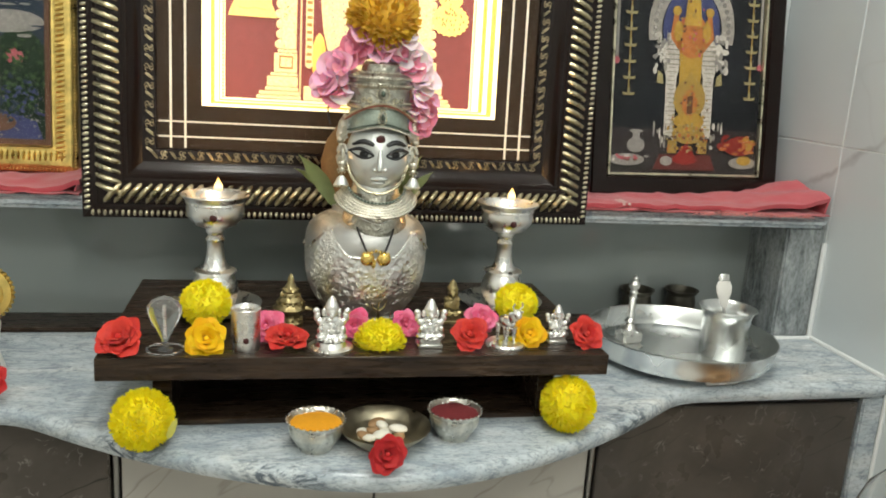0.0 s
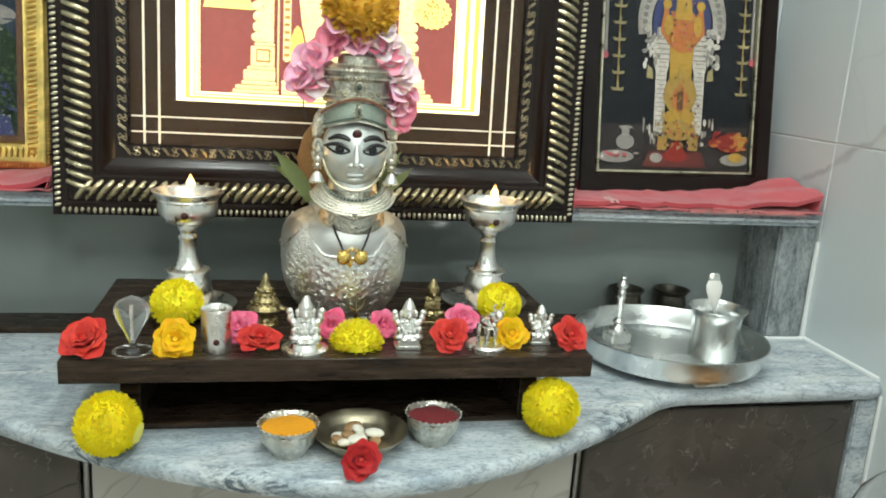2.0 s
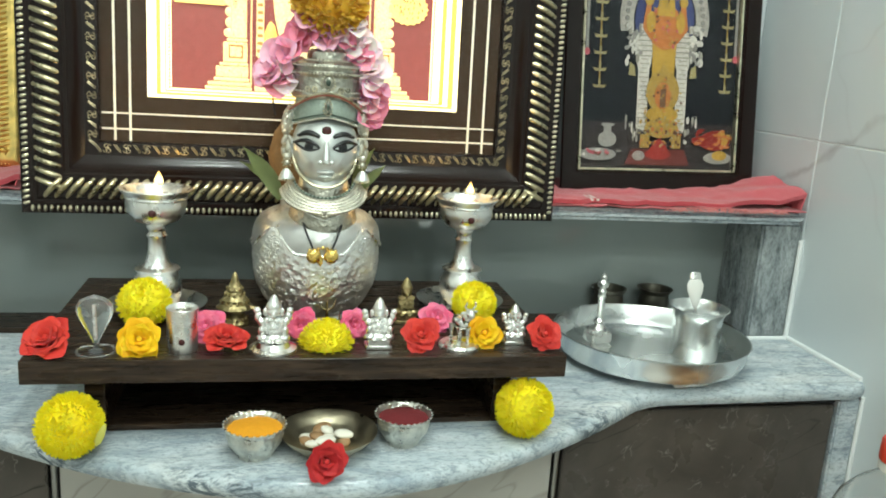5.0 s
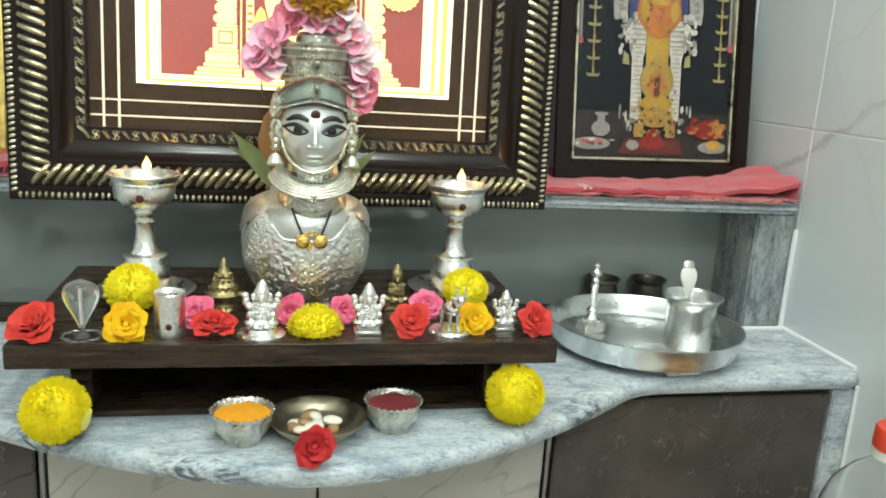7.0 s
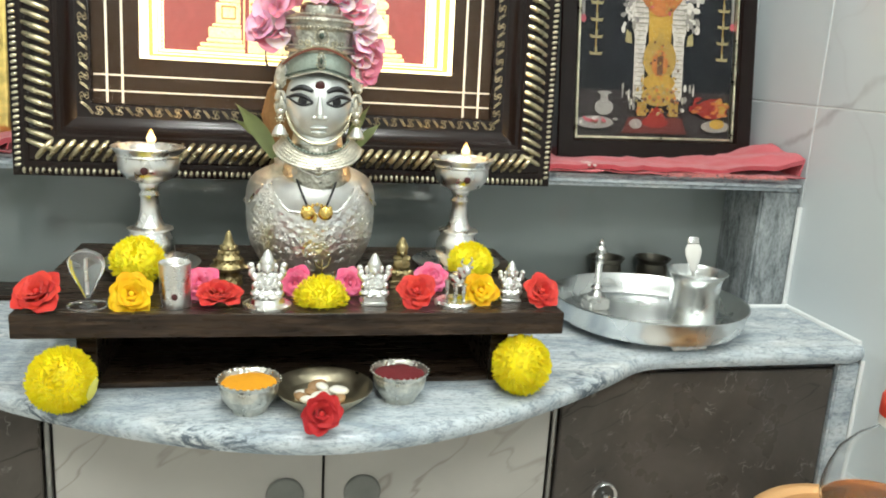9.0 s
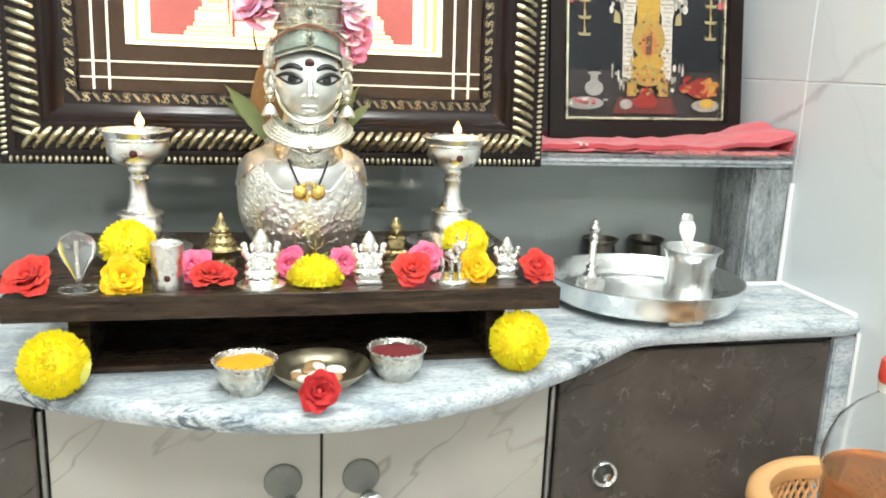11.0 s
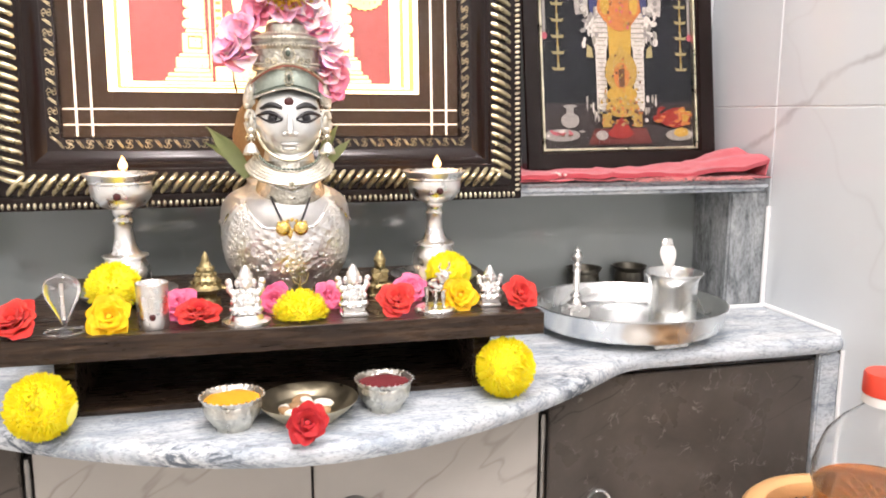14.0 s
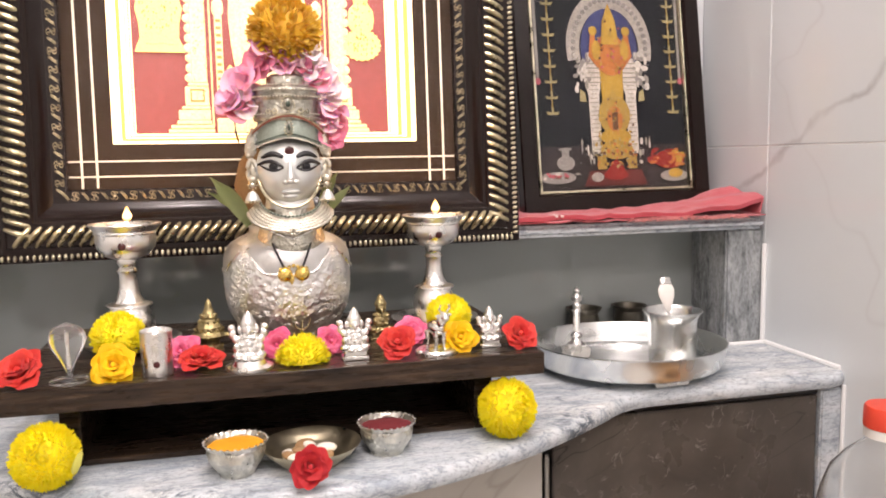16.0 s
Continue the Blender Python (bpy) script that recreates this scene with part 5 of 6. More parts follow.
part("body", lathe([(0, 0.0), (0.0305, 0.0), (0.0315, 0.003), (0.0315, 0.025), (0.0318, 0.050), (0.0330, 0.0585), (0.0372, 0.0645), (0.0395, 0.066), (0.0385, 0.0668), (0.0330, 0.0612), (0.0306, 0.050), (0.0288, 0.006), (0, 0.004)], 48), STEEL, cup)
spoon = thing("steel_spoon", "small polished spoon standing in the steel cup", "spoon", pose(0.4925, 0.192, TZ))
part("handle", tube([(0.012, -0.012, 0.006), (0.004, -0.002, 0.05), (0.0, 0.004, 0.066)], 0.0022, 8), SILVER, spoon)
# Polished grip: the white it mirrors is painted on as a plain pale colour.
part("grip", lathe([(0, 0), (0.0035, 0.002), (0.010, 0.022), (0.0105, 0.030), (0.0075, 0.0365), (0, 0.037)], 16, None, Matrix.Diagonal((1.1, 0.3, 1, 1))), WHITE_PLASTIC, spoon, "flat pointed grip with its white reflection put in as pale colour", m=pose(0, 0.000, 0.062, -14, 0, 0))
part("finial", lathe([(0, 0), (0.0082, 0.001), (0.0080, 0.006), (0.0060, 0.009), (0, 0.0095)], 16, None, Matrix.Diagonal((1, 0.35, 1, 1))), SILVER, spoon, m=pose(0, 0.0088, 0.0975, -14, 0, 0))
for x, y, r, lab in ((0.441, 0.3455, 0.0255, "dark tarnished brass pot behind the steel plate"), (0.513, 0.3455, 0.0255, "dark blackened pot behind the steel plate")):
    t = thing("dark_pot", lab, "pot", pose(x, y, CT + 0.006), "dark pots")
    part("body", lathe([(0, 0), (r * 0.7, 0), (r * 0.86, 0.010), (r * 0.88, 0.030), (r * 0.80, 0.040), (r, 0.046), (r * 1.02, 0.048), (r * 0.92, 0.0475), (r * 0.76, 0.038), (r * 0.78, 0.012), (0, 0.006)], 36), DARK_BRASS, t)


# ---- the silver pot and mask ----
SX, SY = 0.0085, 0.140
pot = thing("silver_pot", "embossed silver kalash pot with a wide shoulder on the platform", "pot", pose(SX, SY, PT))


def emboss(a, z):
    if 0.012 < z < 0.088:
        return 1 + 0.008 * math.sin(a * 26 + 60 * z) * math.sin(z * 560) + 0.004 * math.sin(a * 11 - 90 * z)
    return 1.0


POT = [(0.0, 0.043), (0.01, 0.0465), (0.022, 0.055), (0.036, 0.0622), (0.05, 0.0656), (0.064, 0.0668), (0.0779, 0.0668), (0.0895, 0.0662), (0.0976, 0.0645), (0.104, 0.0612), (0.1092, 0.056), (0.113, 0.0495), (0.1156, 0.043), (0.1179, 0.0392)]


def pot_radius(z):
    for (za, ra), (zb, rb) in zip(POT, POT[1:]):
        if z <= zb:
            return ra + (rb - ra) * (z - za) / (zb - za)
    return POT[-1][1]


prof = [(0, 0.0), (0.040, 0.0), (0.043, 0.004), (0.040, 0.008)]
prof += [(pot_radius(0.008 + 0.1095 * k / 60), 0.008 + 0.1095 * k / 60) for k in range(1, 61)]
prof += [(0.0385, 0.119), (0.0385, 0.122), (0.040, 0.126), (0.034, 0.127), (0.030, 0.12), (0, 0.12)]
part("body", lathe(prof, 160, None, None, emboss), SILVER_RELIEF, pot)
# smooth breast plates edged with raised bands
for a in (0, 90, 180, 270):
    m = pose(0, 0, 0, 0, 0, a)
    pts, top = [], []
    for k in range(21):
        u = k / 20 * 2 - 1
        z = 0.0790 + 0.003 * abs(u) + 0.020 * max(0.0, abs(u) - 0.54) / 0.46
        th = radians(-90 + u * 40)
        rr = pot_radius(z) + 0.0012
        pts.append((rr * math.cos(th), rr * math.sin(th), z))
        top.append((th, z))
    part("raised_band", tube(pts, 0.0015, 6), SILVER, pot, m=m)
    bm = bmesh.new()
    rows = []
    for j in range(6):
        row = []
        for th, z in top:
            zz = z + (0.1078 - z) * j / 5
            rr = pot_radius(zz) + 0.0007
            row.append(bm.verts.new((rr * math.cos(th), rr * math.sin(th), zz)))
        rows.append(row)
    for p, q in zip(rows, rows[1:]):
        for k in range(20):
            bm.faces.new((p[k], p[k + 1], q[k + 1], q[k]))
    bmesh.ops.solidify(bm, geom=bm.faces[:], thickness=0.0005)
    part("breast_plate", bm, SILVER_SATIN, pot, "smooth polished silver plate", m=m)
bm = bmesh.new()
rng = random.Random(5)
for i in range(900):
    a, z = rng.uniform(0, 6.283), rng.uniform(0.012, 0.070)
    rr = pot_radius(z)
    blob(bm, rr * 0.995 * math.cos(a), rr * 0.995 * math.sin(a), z, 0.0009, rng.uniform(0.0009, 0.0027), rng.uniform(0.0008, 0.0020), 1, (rng.uniform(-40, 40), 0, math.degrees(a)))
for i in range(320):
    a, z = radians(45 + 90 * rng.randrange(4)) + rng.uniform(-0.16, 0.16), rng.uniform(0.070, 0.104)
    rr = pot_radius(z)
    blob(bm, rr * 0.995 * math.cos(a), rr * 0.995 * math.sin(a), z, 0.0010, rng.uniform(0.0010, 0.0027), rng.uniform(0.0008, 0.0020), 1, (rng.uniform(-40, 40), 0, math.degrees(a)))
part("embossed_leaves", bm, SILVER_RELIEF, pot, "embossed silver foliage")
part("gem", blob(bmesh.new(), 0.004, -0.0585, 0.1078, 0.004, 0.0022, 0.0036, 2, (-45, 0, 0)), GEM_RED, pot, "dark garnet")


def mask():
    """Silver face mask with a tall crown, one mesh."""
    bm = bmesh.new()
    fw, fh, fz, d = 0.0435, 0.053, 0.167, 0.036

    def on_face(x, z, lift=0.0008):
        return -d * math.sqrt(max(0.05, 1 - (x / (fw + 0.001)) ** 2)) * math.sqrt(max(0.05, 1 - ((z - fz) / fh) ** 2)) - lift

    # head: face, jaw, cheeks
    vs = bmesh.ops.create_uvsphere(bm, u_segments=56, v_segments=40, radius=1)["verts"]
    for v in vs:
        x, y, z = v.co
        w = fw * (1 - 0.06 * max(0, -z) ** 1.4)
        front = max(0, -y)
        ny = y * d
        if front > 0.2:
            nose = math.exp(-(x / 0.15) ** 2) * 0.0035 * math.exp(-((z + 0.10) / 0.28) ** 2)
            chin = 0.0030 * math.exp(-(x / 0.25) ** 2 - ((z + 0.84) / 0.10) ** 2)
            cheek = 0.0020 * math.exp(-((abs(x) - 0.42) / 0.2) ** 2 - ((z + 0.36) / 0.2) ** 2)
            eye = 0.0030 * math.exp(-((abs(x) - 0.46) / 0.22) ** 2 - ((z - 0.08) / 0.12) ** 2)
            ny -= (nose + chin + cheek - eye) * min(1, front * 1.6)
        v.co = Vector((x * w, ny, z * fh + fz))
    lathe([(0.0440, 0.034), (0.0475, 0.046), (0.0475, 0.058), (0.0465, 0.068), (0.0440, 0.078), (0.0390, 0.094), (0.034, 0.112), (0.030, 0.135)], 40, bm, Matrix.Translation((0, 0.012, 0)))
    throat = {f for f in bm.faces if f.calc_center_median().z < 0.1195 and len(f.verts) == 4 and abs(f.calc_center_median().y - 0.012) + abs(f.calc_center_median().x) > 0.028 and f.calc_center_median().z < 0.113}
    # gold rim along the jaw, also painting in the yellow reflection under the chin
    tube([(0.0415 * math.sin(radians(a)), -0.027 * math.cos(radians(a) * 0.9) + 0.003, 0.160 - 0.046 * math.cos(radians(a))) for a in range(-84, 85, 7)], 0.0022, 8, bm, None, 3)
    jaw = {f for f in bm.faces if f.material_index == 3}
    # ears with looped ornaments above
    for sx in (-1, 1):
        tube([(sx * (0.0490 + 0.0055 * math.sin(radians(a))), -0.005, 0.166 + 0.015 * math.cos(radians(a))) for a in range(0, 361, 24)], 0.0030, 8, bm)
        blob(bm, sx * 0.0475, 0.0, 0.166, 0.006, 0.006, 0.015, 2)
        blob(bm, sx * 0.0485, 0.0, 0.202, 0.0085, 0.007, 0.022, 2, (0, -sx * 10, 0))
        for z, r in ((0.187, 0.0058), (0.196, 0.0050), (0.205, 0.0056), (0.214, 0.0046), (0.222, 0.0040)):
            blob(bm, sx * (0.0525 - 0.16 * (z - 0.187)), -0.004, z, r * 0.72, r * 0.7, r * 0.7, 2)
            for q in range(5):
                blob(bm, sx * (0.0475 - 0.12 * (z - 0.187)) + 0.0042 * math.cos(q * 1.257), -0.009, z + 0.004 + 0.0042 * math.sin(q * 1.257), 0.0015, 0.0014, 0.0015, 1)
    for f in bm.faces:
        f.material_index = 3 if f in jaw else 7 if f in throat else 8 if abs(f.calc_center_median().x) > 0.0438 else 0
    # beaded crescent collar
    for k in range(-2, 4):
        rx, ry, dz = 0.0470 + 0.0030 * k, 0.0360 + 0.0022 * k, 0.1170 - 0.0034 * k
        pts = [(rx * math.cos(radians(180 + 12 * i)), -0.002 + ry * math.sin(radians(180 + 12 * i)), dz - 0.0250 * math.sin(math.pi * i / 15)) for i in range(16)]
        tube(pts, 0.0026, 6, bm, None, 8)
        n = 26 + 2 * k
        for i in range(n):
            t = math.pi * (i + 0.5 * (k % 2)) / n
            blob(bm, -rx * math.cos(t), -0.0036 - ry * math.sin(t), dz - 0.0250 * math.sin(t), 0.0025, 0.0016, 0.0021, 1, (0, 0, 0), 8)
    for i in range(46):
        t = math.pi * (0.06 + 0.88 * i / 45)
        blob(bm, -0.0405 * math.cos(t), -0.006 - 0.0330 * math.sin(t), 0.1265 - 0.0245 * math.sin(t), 0.0020, 0.0020, 0.0020, 1, (0, 0, 0), 10 if i % 2 else 2)
    for i in range(6):
        t = i * 1.047
        blob(bm, 0.0042 * math.cos(t), -0.0475, 0.0815 + 0.0042 * math.sin(t), 0.0026, 0.0018, 0.0026, 1, (0, 0, 0), 8)
    # chased chevrons on the throat
    for k in range(3):
        pts = []
        for i in range(17):
            u = i / 8 - 1
            z = 0.0705 + 0.0045 * k + 0.017 * abs(u)
            r = 0.0470 - 0.0030 * (z - 0.068) / 0.010 + 0.0004 if z < 0.078 else 0.0440 - 0.0050 * (z - 0.078) / 0.016 + 0.0004
            th = radians(-90 + u * 62)
            pts.append((r * math.cos(th), 0.012 + r * math.sin(th), z))
        tube(pts, 0.0009, 5, bm, None, 1)
    # bell earrings
    for sx in (-1, 1):
        blob(bm, sx * 0.0490, -0.012, 0.154, 0.0052, 0.004, 0.0052, 2, (0, 0, 0), 8)
        for i in range(8):
            blob(bm, sx * 0.0490 + 0.0056 * math.cos(i * 0.785), -0.013, 0.1455 + 0.0056 * math.sin(i * 0.785), 0.0017, 0.0017, 0.0017, 1, (0, 0, 0), 3)
        blob(bm, sx * 0.0490, -0.013, 0.1455, 0.0040, 0.003, 0.0040, 2, (0, 0, 0), 8)
        lathe([(0, 0.013), (0.003, 0.0128), (0.0062, 0.009), (0.0090, 0.003), (0.0098, 0.0), (0.0085, 0.0005), (0, 0.004)], 18, bm, Matrix.Translation((sx * 0.0495, -0.013, 0.1245)))
        for i in range(14):
            t = 2 * math.pi * i / 14
            blob(bm, sx * 0.0495 + 0.0092 * math.cos(t), -0.013 + 0.0092 * math.sin(t), 0.1225, 0.0018, 0.0018, 0.0020, 1, (0, 0, 0), 3)
    # tiara under the red arch
    base = len(bm.faces)
    lathe([(0.0390, 0.196), (0.0425, 0.1985), (0.0432, 0.210), (0.0415, 0.222), (0.0385, 0.236)], 56, bm, Matrix.Translation((0, 0.006, 0)))
    bm.faces.ensure_lookup_table()
    for f in bm.faces[base:]:
        f.material_index = 2
        for v in f.verts:
            v.tag = True
    for v in bm.verts:
        if v.tag:
            v.tag = False
            if v.co.y < 0.006:
                v.co.z += 0.0130 * (1 - (v.co.x / 0.044) ** 2) * max(0, (0.225 - v.co.z) / 0.029)
    for k in range(2):
        for i in range(33):
            u = i / 16 - 1
            x = 0.0425 * u
            y = 0.006 - math.sqrt(max(0.0, 0.0447 ** 2 - x * x))
            blob(bm, x, y, 0.2150 - 0.0125 * abs(u) ** 1.5 - 0.0048 * k, 0.0015, 0.0013, 0.0015, 1, (0, 0, 0), 10 if k == 0 else 8)
    # red bead arch
    for k in range(2):
        for i in range(49):
            u = i / 24 - 1
            x = 0.0490 * u
            y = 0.006 - 0.0430 * math.sqrt(max(0.0, 1 - u * u))
            blob(bm, x, y, 0.2395 + 0.0028 * k - 0.0250 * u * u, 0.0019, 0.0019, 0.0016, 1, (0, 0, 0), 4 if k == 0 else 3)
    # crown
    base = len(bm.faces)
    lathe([(0.0385, 0.234), (0.0400, 0.238), (0.0380, 0.2415), (0.0370, 0.246), (0.0365, 0.262), (0.0390, 0.2650), (0.0395, 0.2685), (0.0370, 0.2705), (0.0370, 0.2735), (0.0385, 0.2755), (0.0375, 0.2790), (0.030, 0.2825), (0.0235, 0.2850), (0.0225, 0.2950), (0.018, 0.2990), (0, 0.300)], 56, bm, Matrix.Translation((0, 0.004, 0)) @ Matrix.Diagonal((1.13, 1, 1, 1)))
    bm.faces.ensure_lookup_table()
    for f in bm.faces[base:]:
        f.material_index = 7
    for z, r, n in ((0.2430, 0.0385, 56), (0.2668, 0.0398, 60), (0.2765, 0.0388, 60), (0.2840, 0.0265, 40)):
        for i in range(n):
            a = 2 * math.pi * i / n
            blob(bm, 1.13 * r * math.cos(a), 0.004 + r * math.sin(a), z, 0.0016, 0.0016, 0.0015, 1, (0, 0, 0), 8)
    # drop gems and studs on the crown
    for y, z, rx, rz, n in ((-0.0365, 0.2560, 0.0085, 0.0100, 16), (-0.0415, 0.2240, 0.0052, 0.0105, 14)):
        for i in range(n):
            a = 2 * math.pi * i / n
            blob(bm, rx * math.cos(a) * (1 - 0.25 * math.sin(a)), y, z + rz * math.sin(a), 0.0015, 0.0014, 0.0015, 1, (0, 0, 0), 3)
        blob(bm, 0, y + 0.001, z, rx * 0.72, 0.0028, rz * 0.78, 2, (0, 0, 0), 7)
        blob(bm, 0, y - 0.0005, z, rx * 0.40, 0.0026, rz * 0.50, 2, (0, 0, 0), 10)
    for sx in (-1, 1):
        for x, s in ((0.0170, 1.0), (0.0255, 0.8)):
            for i in range(6):
                a = i * 1.047
                blob(bm, sx * x + 0.0030 * s * math.cos(a), 0.003 - math.sqrt(0.0400 ** 2 - x * x), 0.2465 + 0.0030 * s * math.sin(a), 0.0015 * s, 0.0014, 0.0015 * s, 1, (0, 0, 0), 3)
    # nose and lips
    tube([(0, on_face(0, 0.178, -0.0008), 0.178), (0, on_face(0, 0.166, 0.0020), 0.166), (0, on_face(0, 0.153, 0.0062), 0.1535)], 0.0050, 12, bm, lambda t: 0.55 + 0.5 * t, 0)
    blob(bm, 0, on_face(0, 0.151, 0.0058), 0.1510, 0.0056, 0.0048, 0.0044, 2)
    for sx in (-1, 1):
        blob(bm, sx * 0.0068, on_face(0.007, 0.150, 0.0016), 0.1495, 0.0042, 0.0040, 0.0034, 2)
    blob(bm, 0, on_face(0, 0.1355, 0.0016), 0.1362, 0.0124, 0.0040, 0.0032, 2)
    blob(bm, 0, on_face(0, 0.130, 0.0016), 0.1298, 0.0104, 0.0048, 0.0038, 2)
    tube([(x * 0.0012, on_face(abs(x) * 0.0012, 0.1332, 0.0030 - 0.00030 * abs(x)), 0.1333 + 0.00022 * abs(x)) for x in range(-9, 10, 2)], 0.0006, 5, bm, None, 7)
    # dark enamel brows, eyes and forehead dot
    for sx in (-1, 1):
        us = [i / 11 for i in range(12)]
        tube([(sx * (0.0085 + 0.0275 * u), on_face(0.0085 + 0.0275 * u, 0.187, -0.0004), 0.1835 + 0.0062 * math.sin(min(1, u * 1.1) * 2.4) - 0.0040 * u * u) for u in us], 0.0034, 8, bm, lambda t: 0.35 + 0.8 * math.sin(math.pi * (0.18 + 0.75 * t)), 5)
        tube([(sx * (0.0085 + 0.0325 * u), on_face(0.0085 + 0.0325 * u, 0.173, 0.0000), 0.1695 + 0.0066 * math.sin(math.pi * u) + 0.0042 * u) for u in us], 0.0027, 8, bm, lambda t: 0.55 + 0.5 * math.sin(math.pi * t), 5)
        tube([(sx * (0.0085 + 0.0300 * u), on_face(0.0085 + 0.0300 * u, 0.168, 0.0000), 0.1690 - 0.0052 * math.sin(math.pi * u) + 0.0040 * u) for u in us], 0.0019, 8, bm, lambda t: 0.5 + 0.5 * math.sin(math.pi * t), 5)
        blob(bm, sx * 0.0218, on_face(0.0218, 0.171, -0.0012), 0.1708, 0.0064, 0.0022, 0.0062, 2, (0, 0, sx * 28), 5)
    blob(bm, 0, on_face(0, 0.192, 0.0004), 0.1922, 0.0066, 0.0018, 0.0066, 2, (0, 0, 0), 6)
    return single("idol_mask", bm, [SILVER_SOFT, SILVER, GREENISH, PALE_GOLD, RUST, DARK_PAINT, GEM_RED, OXIDE, COLLAR, SILVER_RELIEF, DARK_STONE], "silver idol mask with a jewelled crown above the pot", "statue", pose(SX + 0.004, SY - 0.037, PT + 0.064) @ Matrix.Diagonal((0.755, 0.72, 0.72, 1)))


DARK_STONE = mat_plain("dark_green_stones", (0.06, 0.085, 0.065), 0.3, 0.2, 0.4, 200)
COLLAR = mat_metal("collar_silver", (0.74, 0.70, 0.60), 0.36, 0.0, 260, 0.7)
OXIDE = mat_metal("oxidised_silver", (0.50, 0.48, 0.41), 0.34, 0.3, 240, 0.6)
GREENISH = mat_plain("green_patina_stones", (0.36, 0.42, 0.36), 0.35, 0.5, 0.5, 320, 0.8)
RUST = mat_plain("dull_red_beads", (0.36, 0.12, 0.075), 0.45, 0.2, 0.4, 200)
mask()

# coconut, leaves, thread
nut = single("coconut", lathe([(0, 0.0), (0.024, 0.006), (0.036, 0.026), (0.040, 0.050), (0.034, 0.074), (0.020, 0.094), (0, 0.104)], 36, None, None, lambda a, z: 1 + 0.02 * math.sin(a * 23) + 0.015 * math.sin(a * 9)), COCONUT, "brown fibrous coconut behind the silver mask", "coconut", pose(SX - 0.012, SY + 0.018, PT + 0.118))


def leaf(x, y, z, length, wide, lean, turn, label):
    bm = bmesh.new()
    n = 10
    prev = None
    for i in range(n + 1):
        u = i / n
        w = wide * math.sin(math.pi * min(1, u * 0.9 + 0.1)) ** 0.8 * (1 if u < 0.7 else 1 - (u - 0.7) * 2.4)
        cx, cz, cy = 0.22 * length * u * u, length * u, -0.06 * length * math.sin(u * 3)
        row = [bm.verts.new((cx - w, cy + w * 0.35, cz)), bm.verts.new((cx, cy, cz)), bm.verts.new((cx + w, cy + w * 0.35, cz))]
        if prev:
            bm.faces.new((prev[0], prev[1], row[1], row[0]))
            bm.faces.new((prev[1], prev[2], row[2], row[1]))
        prev = row
    bmesh.ops.solidify(bm, geom=bm.faces[:], thickness=0.0006)
    return single("mango_leaf", bm, LEAF, label, "leaf", pose(x, y, z, 0, lean, turn), "mango leaves")


leaf(SX - 0.038, SY - 0.012, PT + 0.126, 0.064, 0.0085, 24, 180, "green mango leaf in the pot's mouth")
leaf(SX - 0.030, SY + 0.010, PT + 0.128, 0.060, 0.006, 44, 190, "green mango leaf in the pot's mouth")
leaf(SX + 0.044, SY - 0.006, PT + 0.136, 0.038, 0.005, 30, 0, "green mango leaf in the pot's mouth")
leaf(SX + 0.038, SY + 0.012, PT + 0.136, 0.050, 0.0055, 14, -20, "green mango leaf in the pot's mouth")

neck = thing("necklace", "black bead thread with a gold pendant pair", "necklace", pose(SX + 0.003, SY, PT + 0.007))
for sx in (-1, 1):
    part("thread", tube([(sx * 0.024, -0.036, 0.121), (sx * 0.0215, -0.046, 0.1105), (sx * 0.018, -0.0600, 0.100), (sx * 0.0135, -0.0680, 0.090), (sx * 0.0095, -0.0710, 0.081)], 0.0011, 6), THREAD, neck, "black thread")
for sx in (-1, 1):
    part("pendant_cup", blob(bmesh.new(), sx * 0.0085, -0.0722, 0.0735, 0.0076, 0.0038, 0.0074, 2), GOLD, neck, "round gold pendant")
bm = bmesh.new()
for i in range(7):
    blob(bm, -0.0125 + i * 0.0042, -0.0722, 0.082 - 0.001 * abs(i - 3), 0.0022, 0.0022, 0.0022, 1)
blob(bm, -0.002, -0.0722, 0.069, 0.003, 0.002, 0.006, 1)
part("pendant_link", bm, GOLD, neck)

# garland round the crown
GX, GY = SX + 0.004, SY - 0.028
ring = [(-0.062, 1.112, PINK), (-0.067, 1.122, PALE_PINK), (-0.055, 1.136, PALE_PINK), (-0.040, 1.148, PINK), (-0.027, 1.166, PINK), (-0.006, 1.163, PALE_PINK), (0.016, 1.162, PINK),
        (0.036, 1.158, BLUSH), (0.049, 1.146, BLUSH), (0.058, 1.128, BLUSH), (0.061, 1.112, PALE_PINK), (0.063, 1.096, PINK), (0.040, 1.146, PINK), (-0.046, 1.120, BLUSH), (0.058, 1.082, PINK), (0.004, 1.178, PALE_PINK), (0.026, 1.176, BLUSH), (-0.020, 1.180, PALE_PINK), (0.048, 1.100, BLUSH)]
rng = random.Random(21)
for i, (dx, z, mm) in enumerate(ring):
    loose_flower(0.0212, mm, facing(GX + dx * (0.80 if dx < 0 else 0.72), GY - 0.004 + 0.004 * abs(dx) / 0.06, 1.131 + (z - 1.115) * 0.9, 65 + rng.uniform(-25, 25), dx * 500 + rng.uniform(-25, 25), rng.uniform(0, 360)), 30 + i,
                 "pink loose-petalled blossom of the crown garland" if mm is not BLUSH else "pale blush blossom of the crown garland", 8)
single("garland_thread", tube([(GX + 0.052 * math.cos(radians(200 - 11 * i)), GY + 0.008, 1.114 + 0.058 * math.sin(radians(max(-5, 200 - 11 * i)))) for i in range(20)], 0.0012, 6), THREAD, "dark thread carrying the pink garland", "thread")
